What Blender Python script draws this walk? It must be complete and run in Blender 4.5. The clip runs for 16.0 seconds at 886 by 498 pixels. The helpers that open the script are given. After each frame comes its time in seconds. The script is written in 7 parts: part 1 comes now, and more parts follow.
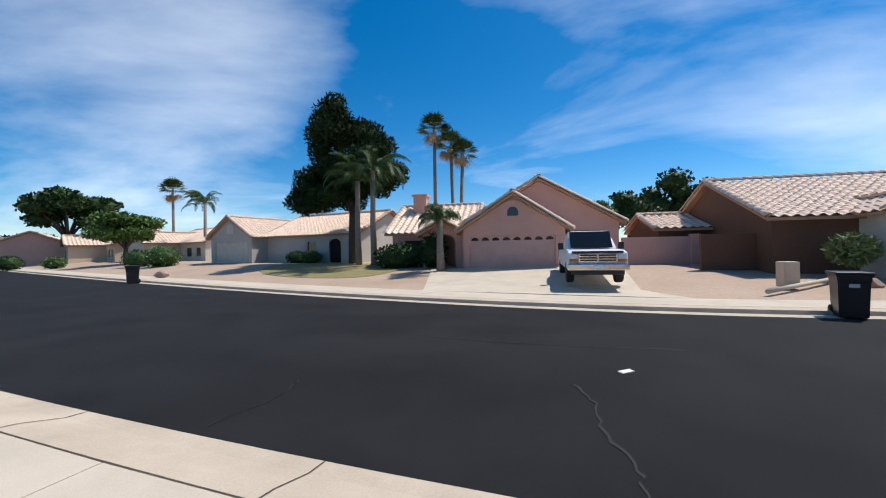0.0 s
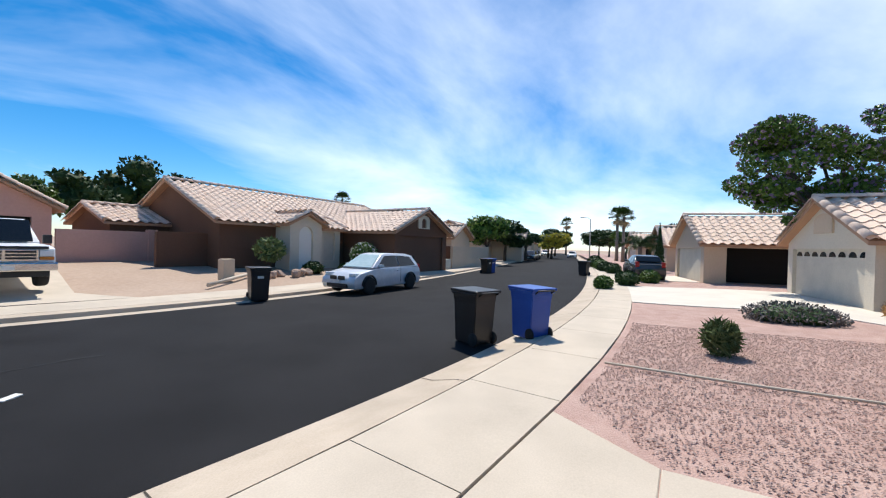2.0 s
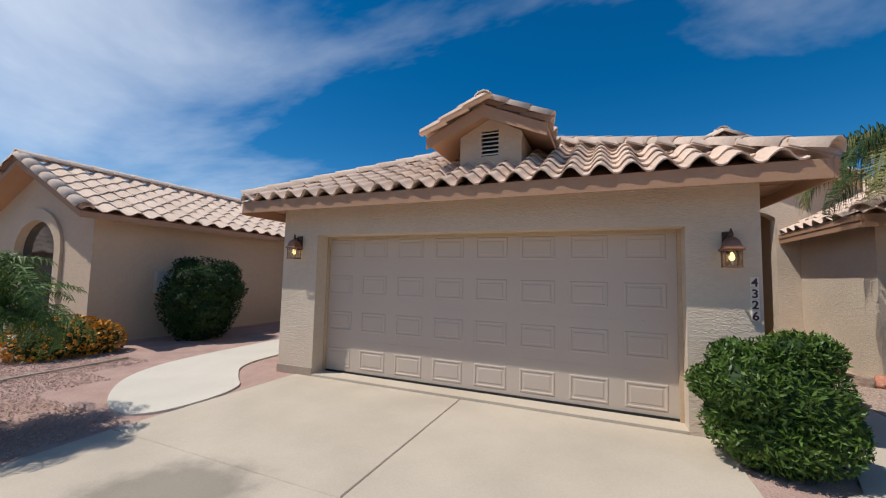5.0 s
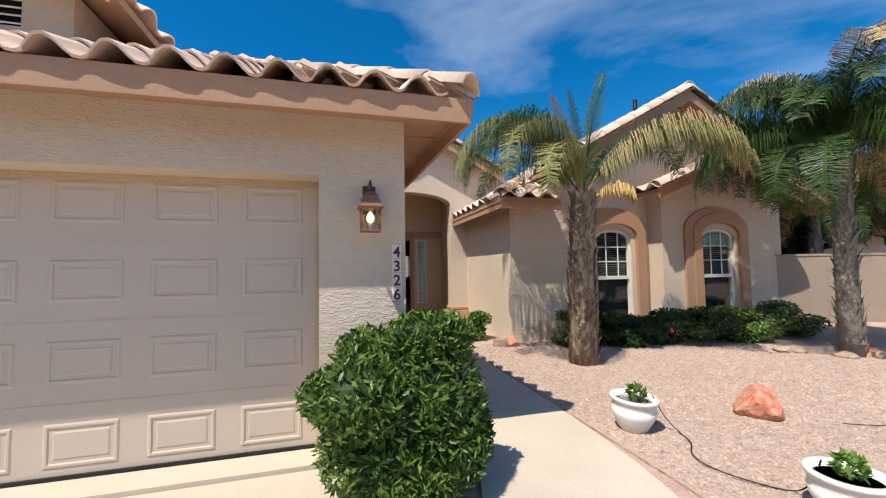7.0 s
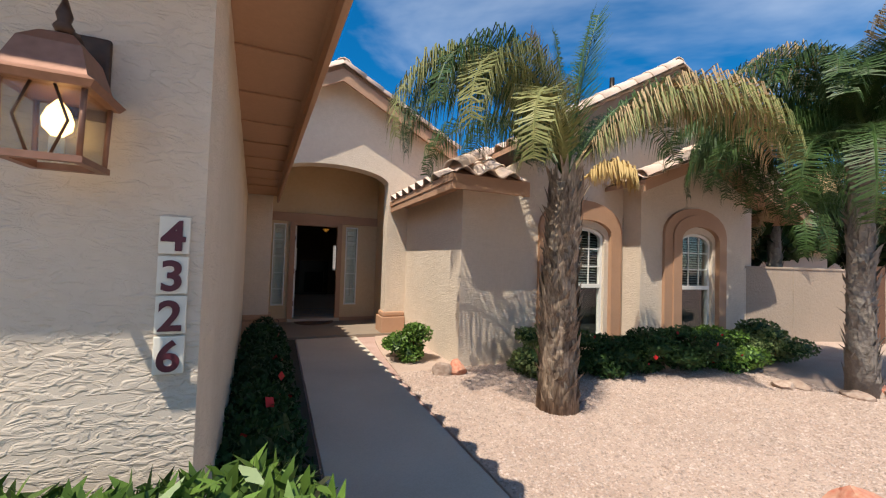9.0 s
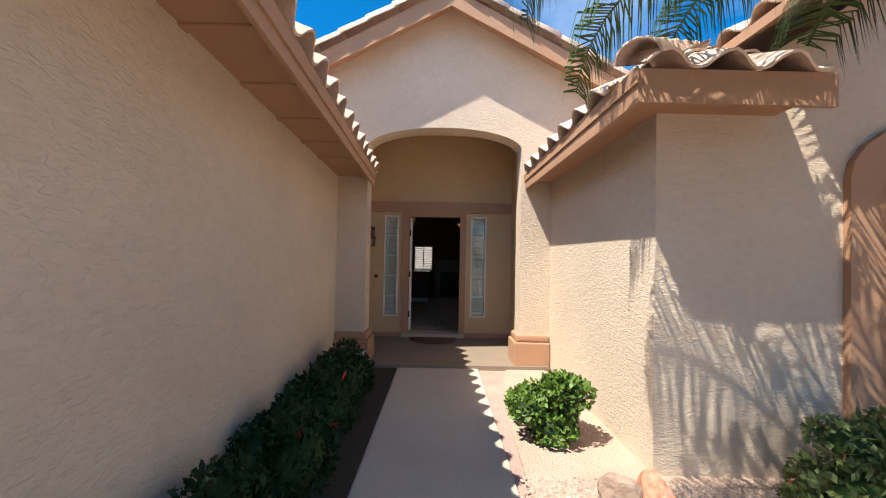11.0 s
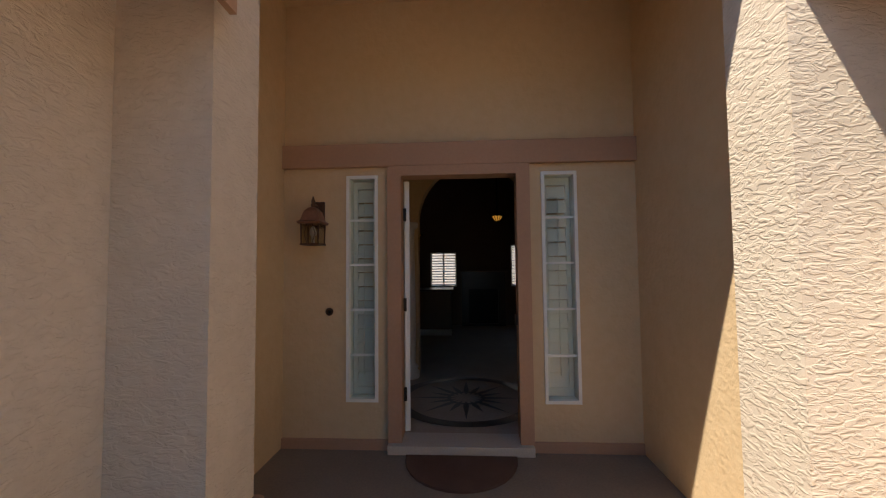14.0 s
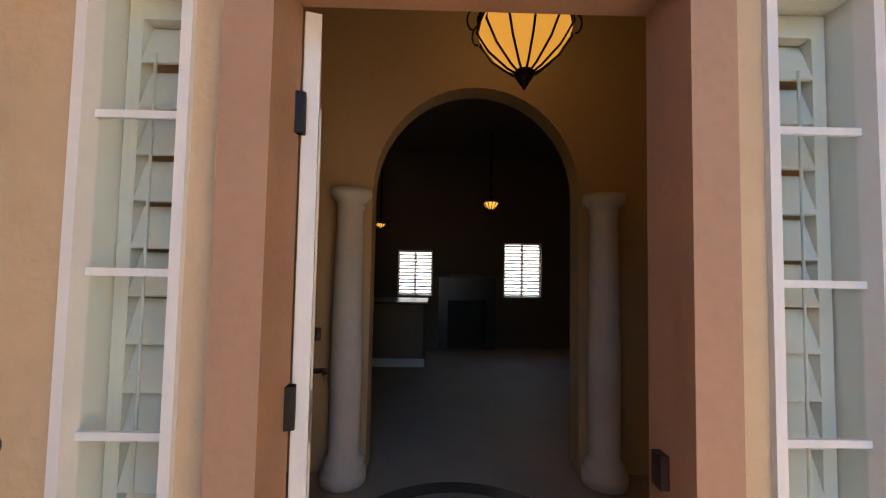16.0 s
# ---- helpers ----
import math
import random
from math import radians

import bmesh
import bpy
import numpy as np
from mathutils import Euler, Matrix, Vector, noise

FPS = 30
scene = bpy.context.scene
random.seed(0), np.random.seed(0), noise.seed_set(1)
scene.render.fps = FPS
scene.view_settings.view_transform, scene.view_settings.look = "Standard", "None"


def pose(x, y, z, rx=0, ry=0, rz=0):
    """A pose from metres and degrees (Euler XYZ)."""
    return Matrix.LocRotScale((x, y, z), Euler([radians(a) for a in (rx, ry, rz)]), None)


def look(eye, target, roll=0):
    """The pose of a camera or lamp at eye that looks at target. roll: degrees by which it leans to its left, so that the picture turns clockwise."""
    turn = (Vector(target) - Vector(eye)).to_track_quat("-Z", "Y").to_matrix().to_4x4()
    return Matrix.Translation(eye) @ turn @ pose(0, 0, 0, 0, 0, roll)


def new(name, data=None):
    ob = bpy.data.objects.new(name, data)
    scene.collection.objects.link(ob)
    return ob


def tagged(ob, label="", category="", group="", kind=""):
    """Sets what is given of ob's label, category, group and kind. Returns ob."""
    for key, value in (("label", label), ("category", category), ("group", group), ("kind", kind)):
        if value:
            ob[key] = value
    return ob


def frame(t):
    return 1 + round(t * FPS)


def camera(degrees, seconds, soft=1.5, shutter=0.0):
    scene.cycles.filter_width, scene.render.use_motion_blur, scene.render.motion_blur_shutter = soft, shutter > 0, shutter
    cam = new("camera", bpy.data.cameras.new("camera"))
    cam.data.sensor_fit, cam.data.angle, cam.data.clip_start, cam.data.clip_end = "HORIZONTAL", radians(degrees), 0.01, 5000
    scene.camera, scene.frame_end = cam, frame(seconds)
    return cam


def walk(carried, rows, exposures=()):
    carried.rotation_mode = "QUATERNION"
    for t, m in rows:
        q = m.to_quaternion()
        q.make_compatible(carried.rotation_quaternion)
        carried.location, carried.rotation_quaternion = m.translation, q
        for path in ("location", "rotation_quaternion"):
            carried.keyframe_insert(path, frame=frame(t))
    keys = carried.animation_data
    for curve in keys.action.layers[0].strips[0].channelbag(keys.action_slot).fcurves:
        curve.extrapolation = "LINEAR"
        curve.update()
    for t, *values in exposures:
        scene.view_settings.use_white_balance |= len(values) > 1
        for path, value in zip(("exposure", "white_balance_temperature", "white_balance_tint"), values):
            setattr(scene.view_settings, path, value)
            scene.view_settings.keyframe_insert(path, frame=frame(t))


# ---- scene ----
from mathutils.geometry import tessellate_polygon

cam = camera(98.35, 16.0, soft=1.15)
WALK = [
    (0, pose(3.449, -7.523, 1.384, 89.91, 0.96, 191.52)),
    (0.5, pose(3.249, -7.699, 1.316, 89.76, 0.25, 172.17)),
    (1, pose(3.228, -7.180, 1.359, 90.22, -0.45, 154.80)),
    (1.5, pose(3.218, -6.482, 1.455, 90.31, -0.38, 140.75)),
    (2, pose(3.140, -6.740, 1.516, 89.51, -1.56, 122.32)),
    (2.5, pose(3.139, -6.215, 1.473, 90.18, -2.08, 106.54)),
    (3, pose(3.120, -5.710, 1.427, 90.39, -2.88, 92.40)),
    (3.5, pose(3.403, -5.276, 1.490, 91.24, -2.99, 75.61)),
    (4, pose(3.715, -5.144, 1.391, 94.30, -3.06, 54.67)),
    (4.5, pose(4.134, -5.075, 1.443, 94.87, -2.47, 37.53)),
    (5, pose(4.127, -4.726, 1.530, 94.15, -1.35, 22.81)),
    (5.2, pose(4.201, -4.571, 1.534, 93.85, -1.49, 17.14)),
    (7.3, look((5.159, -2.684, 1.408), (5.84, -0.805, 1.491), -1.1)),
    (7.5, look((5.202, -2.467, 1.414), (6.0, -0.634, 1.472), -0.9)),
    (8, look((5.376, -1.98, 1.446), (6.345, -0.23, 1.461), 0.3)),
    (8.5, look((5.586, -1.565, 1.449), (6.548, 0.188, 1.493), 1.1)),
    (9, look((5.768, -1.282, 1.5), (6.555, 0.555, 1.563), 1.8)),
    (9.5, look((5.98, -0.705, 1.56), (6.547, 1.211, 1.641), 1.5)),
    (10, look((6.312, -0.389, 1.543), (6.588, 1.592, 1.591), 1.6)),
    (10.2, look((6.41, -0.18, 1.54), (6.612, 1.81, 1.575), 1.5)),
    (12.3, pose(6.789, 2.901, 1.488, 91.27, -0.69, 2.53)),
    (12.5, pose(6.761, 3.103, 1.500, 91.78, -0.55, 2.48)),
    (13, pose(6.703, 3.788, 1.498, 92.20, -0.32, 2.22)),
    (13.5, pose(6.669, 4.419, 1.494, 91.64, 0.17, 2.49)),
    (14, pose(6.609, 4.916, 1.477, 92.64, 0.57, 3.34)),
    (14.5, pose(6.549, 5.327, 1.477, 93.99, 0.45, 4.46)),
    (15, pose(6.518, 6.074, 1.513, 92.52, 0.25, 2.63)),
    (15.5, pose(6.453, 6.609, 1.511, 90.51, 0.69, -2.60)),
    (16, pose(6.461, 7.135, 1.522, 92.73, -1.04, -1.05)),
]
walk(cam, WALK, [(0, -0.05, 6500, 10), (1.0, 0.38, 6500, 10), (2.0, 0.12, 6500, 10), (2.5, -0.15, 6500, 10), (3.0, -0.22, 6500, 10), (3.5, -0.22, 6500, 10), (4.2, -0.42, 6500, 10), (5.2, -0.38, 6600, 10), (7.3, 0.3, 6800, 10), (8.5, 0.3, 6900, 10), (9.5, 0.4, 6900, 10),
    (10.2, 0.62, 6900, 10), (12.3, 1.08, 6600, 9), (13.0, 0.95, 6500, 9), (14.0, 0.85, 6900, 9), (14.5, 1.35, 8000, 10), (15.0, 2.15, 8000, 10), (15.5, 2.5, 7200, 10), (16, 2.7, 6900, 9)])

# ---- world and sun ----
SUN_TO = Vector((-0.47, -0.325, 1.0)).normalized()
world = bpy.data.worlds.new("world")
scene.world = world
world.use_nodes = True
wn, wl = world.node_tree.nodes, world.node_tree.links
wn.clear()
w_out = wn.new("ShaderNodeOutputWorld")
w_bg = wn.new("ShaderNodeBackground")
w_sky = wn.new("ShaderNodeTexSky")
w_sky.sky_type = "NISHITA"
w_sky.sun_disc = False
w_sky.sun_elevation = math.asin(SUN_TO.z)
w_sky.sun_rotation = math.atan2(SUN_TO.x, SUN_TO.y)
w_sky.altitude = 1500
w_sky.air_density, w_sky.dust_density, w_sky.ozone_density = 1.0, 0.9, 4.0
w_bg.inputs["Strength"].default_value = 0.112
# thin cirrus: streaked noise over the sky dome
w_co = wn.new("ShaderNodeTexCoord")
w_sep = wn.new("ShaderNodeSeparateXYZ")
w_add = wn.new("ShaderNodeMath"); w_add.operation = "ADD"; w_add.inputs[1].default_value = 0.18
w_dx = wn.new("ShaderNodeMath"); w_dx.operation = "DIVIDE"
w_dy = wn.new("ShaderNodeMath"); w_dy.operation = "DIVIDE"
w_cmb = wn.new("ShaderNodeCombineXYZ")
wl.new(w_co.outputs["Generated"], w_sep.inputs[0])
wl.new(w_sep.outputs["Z"], w_add.inputs[0])
wl.new(w_sep.outputs["X"], w_dx.inputs[0]); wl.new(w_add.outputs[0], w_dx.inputs[1])
wl.new(w_sep.outputs["Y"], w_dy.inputs[0]); wl.new(w_add.outputs[0], w_dy.inputs[1])
wl.new(w_dx.outputs[0], w_cmb.inputs[0]); wl.new(w_dy.outputs[0], w_cmb.inputs[1])
w_map = wn.new("ShaderNodeMapping")
w_map.inputs["Location"].default_value = (3.4, 1.7, 0)
w_map.inputs["Rotation"].default_value = (0, 0, 0.5)
w_map.inputs["Scale"].default_value = (0.6, 0.95, 1)
wl.new(w_cmb.outputs[0], w_map.inputs["Vector"])
w_n1 = wn.new("ShaderNodeTexNoise"); w_n1.inputs["Scale"].default_value = 0.9; w_n1.inputs["Detail"].default_value = 7; w_n1.inputs["Roughness"].default_value = 0.55; w_n1.inputs["Distortion"].default_value = 0.35
w_ramp = wn.new("ShaderNodeValToRGB")
w_ramp.color_ramp.elements[0].position, w_ramp.color_ramp.elements[1].position = 0.53, 0.98
wl.new(w_map.outputs[0], w_n1.inputs["Vector"])
# the cirrus gathers into a broad bank in the west and a smaller one in the south-east


def cloud_bank(direction, wide, gain):
    """Noise lift that grows towards a direction of the sky."""
    dot = wn.new("ShaderNodeVectorMath"); dot.operation = "DOT_PRODUCT"
    dot.inputs[1].default_value = Vector(direction).normalized()
    ramp = wn.new("ShaderNodeMapRange"); ramp.interpolation_type = "SMOOTHSTEP"
    ramp.inputs["From Min"].default_value, ramp.inputs["From Max"].default_value = math.cos(radians(wide)), 1.0
    ramp.inputs["To Min"].default_value, ramp.inputs["To Max"].default_value = 0.0, gain
    wl.new(w_co.outputs["Generated"], dot.inputs[0]); wl.new(dot.outputs["Value"], ramp.inputs["Value"])
    return ramp.outputs[0]


w_bank = wn.new("ShaderNodeMath"); w_bank.operation = "ADD"
w_lift = wn.new("ShaderNodeMath"); w_lift.operation = "ADD"
wl.new(cloud_bank((-0.93, -0.16, 0.33), 60, 0.21), w_bank.inputs[0])
wl.new(cloud_bank((0.76, -0.56, 0.46), 30, 0.17), w_bank.inputs[1])
wl.new(w_bank.outputs[0], w_lift.inputs[0]); wl.new(w_n1.outputs["Fac"], w_lift.inputs[1])
wl.new(w_lift.outputs[0], w_ramp.inputs[0])
w_mix = wn.new("ShaderNodeMix"); w_mix.data_type = "RGBA"
w_mix.inputs["B"].default_value = (12.5, 13.2, 14.0, 1)
w_k = wn.new("ShaderNodeMath"); w_k.operation = "MULTIPLY"; w_k.inputs[1].default_value = 0.75
wl.new(w_ramp.outputs[0], w_k.inputs[0])
wl.new(w_k.outputs[0], w_mix.inputs["Factor"])
w_hs = wn.new("ShaderNodeHueSaturation")
w_hs.inputs["Hue"].default_value, w_hs.inputs["Saturation"].default_value, w_hs.inputs["Value"].default_value = 0.496, 1.4, 1.24
wl.new(w_sky.outputs[0], w_hs.inputs["Color"])
wl.new(w_hs.outputs[0], w_mix.inputs["A"])
wl.new(w_mix.outputs["Result"], w_bg.inputs["Color"])
wl.new(w_bg.outputs[0], w_out.inputs[0])
sun_data = bpy.data.lights.new("sun", "SUN")
sun_data.energy, sun_data.angle, sun_data.color = 5.0, radians(0.53), (1.0, 0.95, 0.87)
sun = new("sun", sun_data)
sun.matrix_world = look(SUN_TO * 60, (0, 0, 0))


# ---- materials ----
def mat(name, a, b=None, rough=0.8, scale=6.0, fine=60.0, bump=0.0, metal=0.0, bump_scale=None, stain=0.0, rand=0.0, spec=0.4, trans=0.0, stretch=None, voronoi=False):
    """Two colours mixed by coarse and fine noise, with relief."""
    m = bpy.data.materials.new(name)
    m.use_nodes = True
    n, l = m.node_tree.nodes, m.node_tree.links
    p = n["Principled BSDF"]
    b = b or tuple(c * 0.82 for c in a)
    co = n.new("ShaderNodeTexCoord")
    src = co.outputs["Object"]
    if stretch:
        mp = n.new("ShaderNodeMapping")
        mp.inputs["Scale"].default_value = stretch
        l.new(src, mp.inputs["Vector"])
        src = mp.outputs[0]
    n1, n2 = n.new("ShaderNodeTexNoise"), n.new("ShaderNodeTexNoise")
    n1.inputs["Scale"].default_value, n1.inputs["Detail"].default_value = scale, 4
    n2.inputs["Scale"].default_value, n2.inputs["Detail"].default_value = fine, 3
    l.new(src, n1.inputs["Vector"]); l.new(src, n2.inputs["Vector"])
    ad = n.new("ShaderNodeMath"); ad.operation = "ADD"
    l.new(n1.outputs["Fac"], ad.inputs[0]); l.new(n2.outputs["Fac"], ad.inputs[1])
    mr = n.new("ShaderNodeMapRange")
    mr.inputs["From Min"].default_value, mr.inputs["From Max"].default_value = 0.72, 1.28
    l.new(ad.outputs[0], mr.inputs["Value"])
    mx = n.new("ShaderNodeMix"); mx.data_type = "RGBA"
    mx.inputs["A"].default_value, mx.inputs["B"].default_value = (*a, 1), (*b, 1)
    l.new(mr.outputs[0], mx.inputs["Factor"])
    colour = mx.outputs["Result"]
    if rand:
        oi, hs = n.new("ShaderNodeObjectInfo"), n.new("ShaderNodeHueSaturation")
        ge = n.new("ShaderNodeNewGeometry")
        s = n.new("ShaderNodeMath"); s.operation = "ADD"
        l.new(oi.outputs["Random"], s.inputs[0]); l.new(ge.outputs["Random Per Island"], s.inputs[1])
        r = n.new("ShaderNodeMapRange")
        r.inputs["From Max"].default_value = 2.0
        r.inputs["To Min"].default_value, r.inputs["To Max"].default_value = 1 - rand, 1 + rand
        l.new(s.outputs[0], r.inputs["Value"]); l.new(r.outputs[0], hs.inputs["Value"])
        l.new(colour, hs.inputs["Color"])
        colour = hs.outputs["Color"]
    if stain:
        n3 = n.new("ShaderNodeTexNoise")
        n3.inputs["Scale"].default_value, n3.inputs["Detail"].default_value = 0.7, 5
        l.new(co.outputs["Object"], n3.inputs["Vector"])
        r3 = n.new("ShaderNodeMapRange")
        r3.inputs["From Min"].default_value, r3.inputs["From Max"].default_value = 0.42, 0.7
        r3.inputs["To Min"].default_value, r3.inputs["To Max"].default_value = 1.0, 1.0 - stain
        l.new(n3.outputs["Fac"], r3.inputs["Value"])
        h3 = n.new("ShaderNodeHueSaturation")
        l.new(r3.outputs[0], h3.inputs["Value"]); l.new(colour, h3.inputs["Color"])
        colour = h3.outputs["Color"]
    l.new(colour, p.inputs["Base Color"])
    p.inputs["Roughness"].default_value, p.inputs["Metallic"].default_value = rough, metal
    p.inputs["Specular IOR Level"].default_value = spec
    if trans:
        p.inputs["Transmission Weight"].default_value = trans
    if bump:
        if voronoi:
            nb = n.new("ShaderNodeTexVoronoi")
            hout = nb.outputs["Distance"]
        else:
            nb = n.new("ShaderNodeTexNoise")
            nb.inputs["Detail"].default_value = 4
            hout = nb.outputs["Fac"]
        nb.inputs["Scale"].default_value = bump_scale or fine
        l.new(src, nb.inputs["Vector"])
        bp = n.new("ShaderNodeBump")
        bp.inputs["Strength"].default_value, bp.inputs["Distance"].default_value = 1.0, bump
        l.new(hout, bp.inputs["Height"]); l.new(bp.outputs[0], p.inputs["Normal"])
    return m


def glowing(name, colour, strength, base=(0.8, 0.7, 0.5)):
    m = bpy.data.materials.new(name)
    m.use_nodes = True
    p = m.node_tree.nodes["Principled BSDF"]
    p.inputs["Base Color"].default_value = (*base, 1)
    p.inputs["Emission Color"].default_value, p.inputs["Emission Strength"].default_value = (*colour, 1), strength
    return m


def clear_glass(name, tint=(1, 1, 1), rough=0.0, blend=0.85):
    """A thin pane: mostly clear, with a mirror-like sheen."""
    m = bpy.data.materials.new(name)
    m.use_nodes = True
    n, l = m.node_tree.nodes, m.node_tree.links
    n.clear()
    o, mx = n.new("ShaderNodeOutputMaterial"), n.new("ShaderNodeMixShader")
    t, g, fr = n.new("ShaderNodeBsdfTransparent"), n.new("ShaderNodeBsdfGlossy"), n.new("ShaderNodeMapRange")
    lw, pw = n.new("ShaderNodeLayerWeight"), n.new("ShaderNodeMath")
    pw.operation = "POWER"
    pw.inputs[1].default_value = 4.0
    fr.inputs["To Min"].default_value, fr.inputs["To Max"].default_value = 0.035, 0.7
    l.new(lw.outputs["Facing"], pw.inputs[0])
    l.new(pw.outputs[0], fr.inputs["Value"])
    t.inputs[0].default_value = (*tint, 1)
    g.inputs["Roughness"].default_value = rough
    l.new(fr.outputs[0], mx.inputs[0]); l.new(t.outputs[0], mx.inputs[1]); l.new(g.outputs[0], mx.inputs[2]); l.new(mx.outputs[0], o.inputs[0])
    return m


STUCCO = mat("stucco", (0.66, 0.55, 0.435), (0.60, 0.495, 0.385), 0.92, 1.3, 14, 0.008, bump_scale=17, stain=0.06, spec=0.2, stretch=(1, 1, 1.2))


def trowelled(m, depth, scale=10.0):
    """Skip-trowel relief: drawn-out flat patches with broken ridges."""
    n, l = m.node_tree.nodes, m.node_tree.links
    co, mp = n.new("ShaderNodeTexCoord"), n.new("ShaderNodeMapping")
    mp.inputs["Scale"].default_value = (1.0, 1.0, 2.3)
    mp.inputs["Rotation"].default_value = (0.25, 0.2, 0.0)
    l.new(co.outputs["Object"], mp.inputs["Vector"])
    a, b = n.new("ShaderNodeTexNoise"), n.new("ShaderNodeTexNoise")
    a.inputs["Scale"].default_value, a.inputs["Detail"].default_value, a.inputs["Distortion"].default_value = scale, 3, 1.1
    b.inputs["Scale"].default_value, b.inputs["Detail"].default_value = scale * 9, 2
    r = n.new("ShaderNodeMapRange")
    r.inputs["From Min"].default_value, r.inputs["From Max"].default_value = 0.43, 0.60
    k = n.new("ShaderNodeMath"); k.operation = "MULTIPLY_ADD"; k.inputs[1].default_value = 0.22
    for q in (a, b):
        l.new(mp.outputs[0], q.inputs["Vector"])
    l.new(a.outputs["Fac"], r.inputs["Value"]); l.new(b.outputs["Fac"], k.inputs[0]); l.new(r.outputs[0], k.inputs[2])
    bp = n.new("ShaderNodeBump")
    bp.inputs["Strength"].default_value, bp.inputs["Distance"].default_value = 1.0, depth
    l.new(k.outputs[0], bp.inputs["Height"]); l.new(bp.outputs[0], n["Principled BSDF"].inputs["Normal"])


trowelled(STUCCO, 0.0025, 18.0)
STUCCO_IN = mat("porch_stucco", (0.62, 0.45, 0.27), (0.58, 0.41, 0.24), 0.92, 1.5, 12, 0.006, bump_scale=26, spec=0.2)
TRIM = mat("trim_paint", (0.44, 0.255, 0.155), (0.40, 0.23, 0.14), 0.7, 3, 40, 0.002)
DOOR_PAINT = mat("garage_door_paint", (0.55, 0.46, 0.38), (0.53, 0.44, 0.365), 0.6, 1, 90, 0.0006, bump_scale=160)
TILE = mat("roof_tile", (0.74, 0.57, 0.45), (0.62, 0.46, 0.36), 0.85, 3, 40, 0.003, rand=0.2, stain=0.12)
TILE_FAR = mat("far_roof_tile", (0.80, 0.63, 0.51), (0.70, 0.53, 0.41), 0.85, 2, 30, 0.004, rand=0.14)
UNDERLAY = mat("roof_underlay", (0.07, 0.05, 0.04), None, 0.95)
CONCRETE = mat("concrete", (0.58, 0.50, 0.40), (0.50, 0.43, 0.34), 0.9, 1.6, 70, 0.002, bump_scale=150, stain=0.12)


def stained_concrete():
    """Driveway concrete with one soft oil stain and tyre-grey wear."""
    m = CONCRETE.copy()
    m.name = "driveway_concrete"
    n, l = m.node_tree.nodes, m.node_tree.links
    p = n["Principled BSDF"]
    old = p.inputs["Base Color"].links[0].from_socket
    co, mp, nz = n.new("ShaderNodeTexCoord"), n.new("ShaderNodeMapping"), n.new("ShaderNodeTexNoise")
    mp.vector_type = "TEXTURE"
    mp.inputs["Location"].default_value, mp.inputs["Rotation"].default_value = (1.28, -2.85, 0.0), (0, 0, 0.5)
    mp.inputs["Scale"].default_value = (0.62, 0.46, 50.0)
    nz.inputs["Scale"].default_value, nz.inputs["Detail"].default_value = 5.0, 5
    l.new(co.outputs["Object"], mp.inputs["Vector"]); l.new(co.outputs["Object"], nz.inputs["Vector"])
    ln = n.new("ShaderNodeVectorMath"); ln.operation = "LENGTH"
    ad = n.new("ShaderNodeMath"); ad.operation = "MULTIPLY_ADD"; ad.inputs[1].default_value = 0.9
    r = n.new("ShaderNodeMapRange"); r.interpolation_type = "SMOOTHSTEP"
    r.inputs["From Min"].default_value, r.inputs["From Max"].default_value = 1.0, 1.65
    r.inputs["To Min"].default_value, r.inputs["To Max"].default_value = 0.58, 1.0
    h = n.new("ShaderNodeHueSaturation")
    l.new(mp.outputs[0], ln.inputs[0]); l.new(nz.outputs["Fac"], ad.inputs[0]); l.new(ln.outputs["Value"], ad.inputs[2])
    l.new(ad.outputs[0], r.inputs["Value"]); l.new(r.outputs[0], h.inputs["Value"]); l.new(old, h.inputs["Color"])
    l.new(h.outputs["Color"], p.inputs["Base Color"])
    return m


DRIVE = stained_concrete()
CONCRETE_PALE = mat("pale_concrete", (0.66, 0.61, 0.52), (0.60, 0.55, 0.47), 0.9, 1.6, 70, 0.002, bump_scale=150, stain=0.08)
CURB = mat("curb_concrete", (0.55, 0.46, 0.36), (0.46, 0.38, 0.29), 0.9, 2.5, 60, 0.003, bump_scale=110, stain=0.14)
ASPHALT = mat("asphalt", (0.013, 0.013, 0.0145), (0.020, 0.020, 0.0215), 0.88, 0.6, 90, 0.004, bump_scale=190, stain=0.3, spec=0.15)
JOINT = mat("dark_joint", (0.08, 0.065, 0.05), None, 0.95)
GRAVEL_RED = mat("pink_gravel", (0.40, 0.25, 0.205), (0.52, 0.365, 0.31), 0.95, 3, 70, 0.009, bump_scale=60, voronoi=True, stain=0.1)
GRAVEL_TAN = mat("tan_gravel", (0.44, 0.31, 0.24), (0.53, 0.40, 0.32), 0.95, 2, 60, 0.010, bump_scale=60, voronoi=True, stain=0.1)
PEBBLE = mat("pebble", (0.44, 0.29, 0.24), (0.54, 0.40, 0.34), 0.9, 12, 50, rand=0.35)
PEBBLE_TAN = mat("tan_pebble", (0.42, 0.30, 0.235), (0.62, 0.49, 0.41), 0.9, 12, 50, rand=0.45)
DIRT = mat("dry_ground", (0.36, 0.26, 0.19), (0.44, 0.33, 0.25), 0.95, 0.4, 8, 0.02)
LAWN = mat("dry_lawn", (0.20, 0.19, 0.07), (0.34, 0.27, 0.13), 0.95, 2, 40, 0.03, bump_scale=90)
LEAF = mat("bush_leaf", (0.06, 0.125, 0.02), (0.12, 0.20, 0.035), 0.45, 5, 30, rand=0.5, spec=0.3)
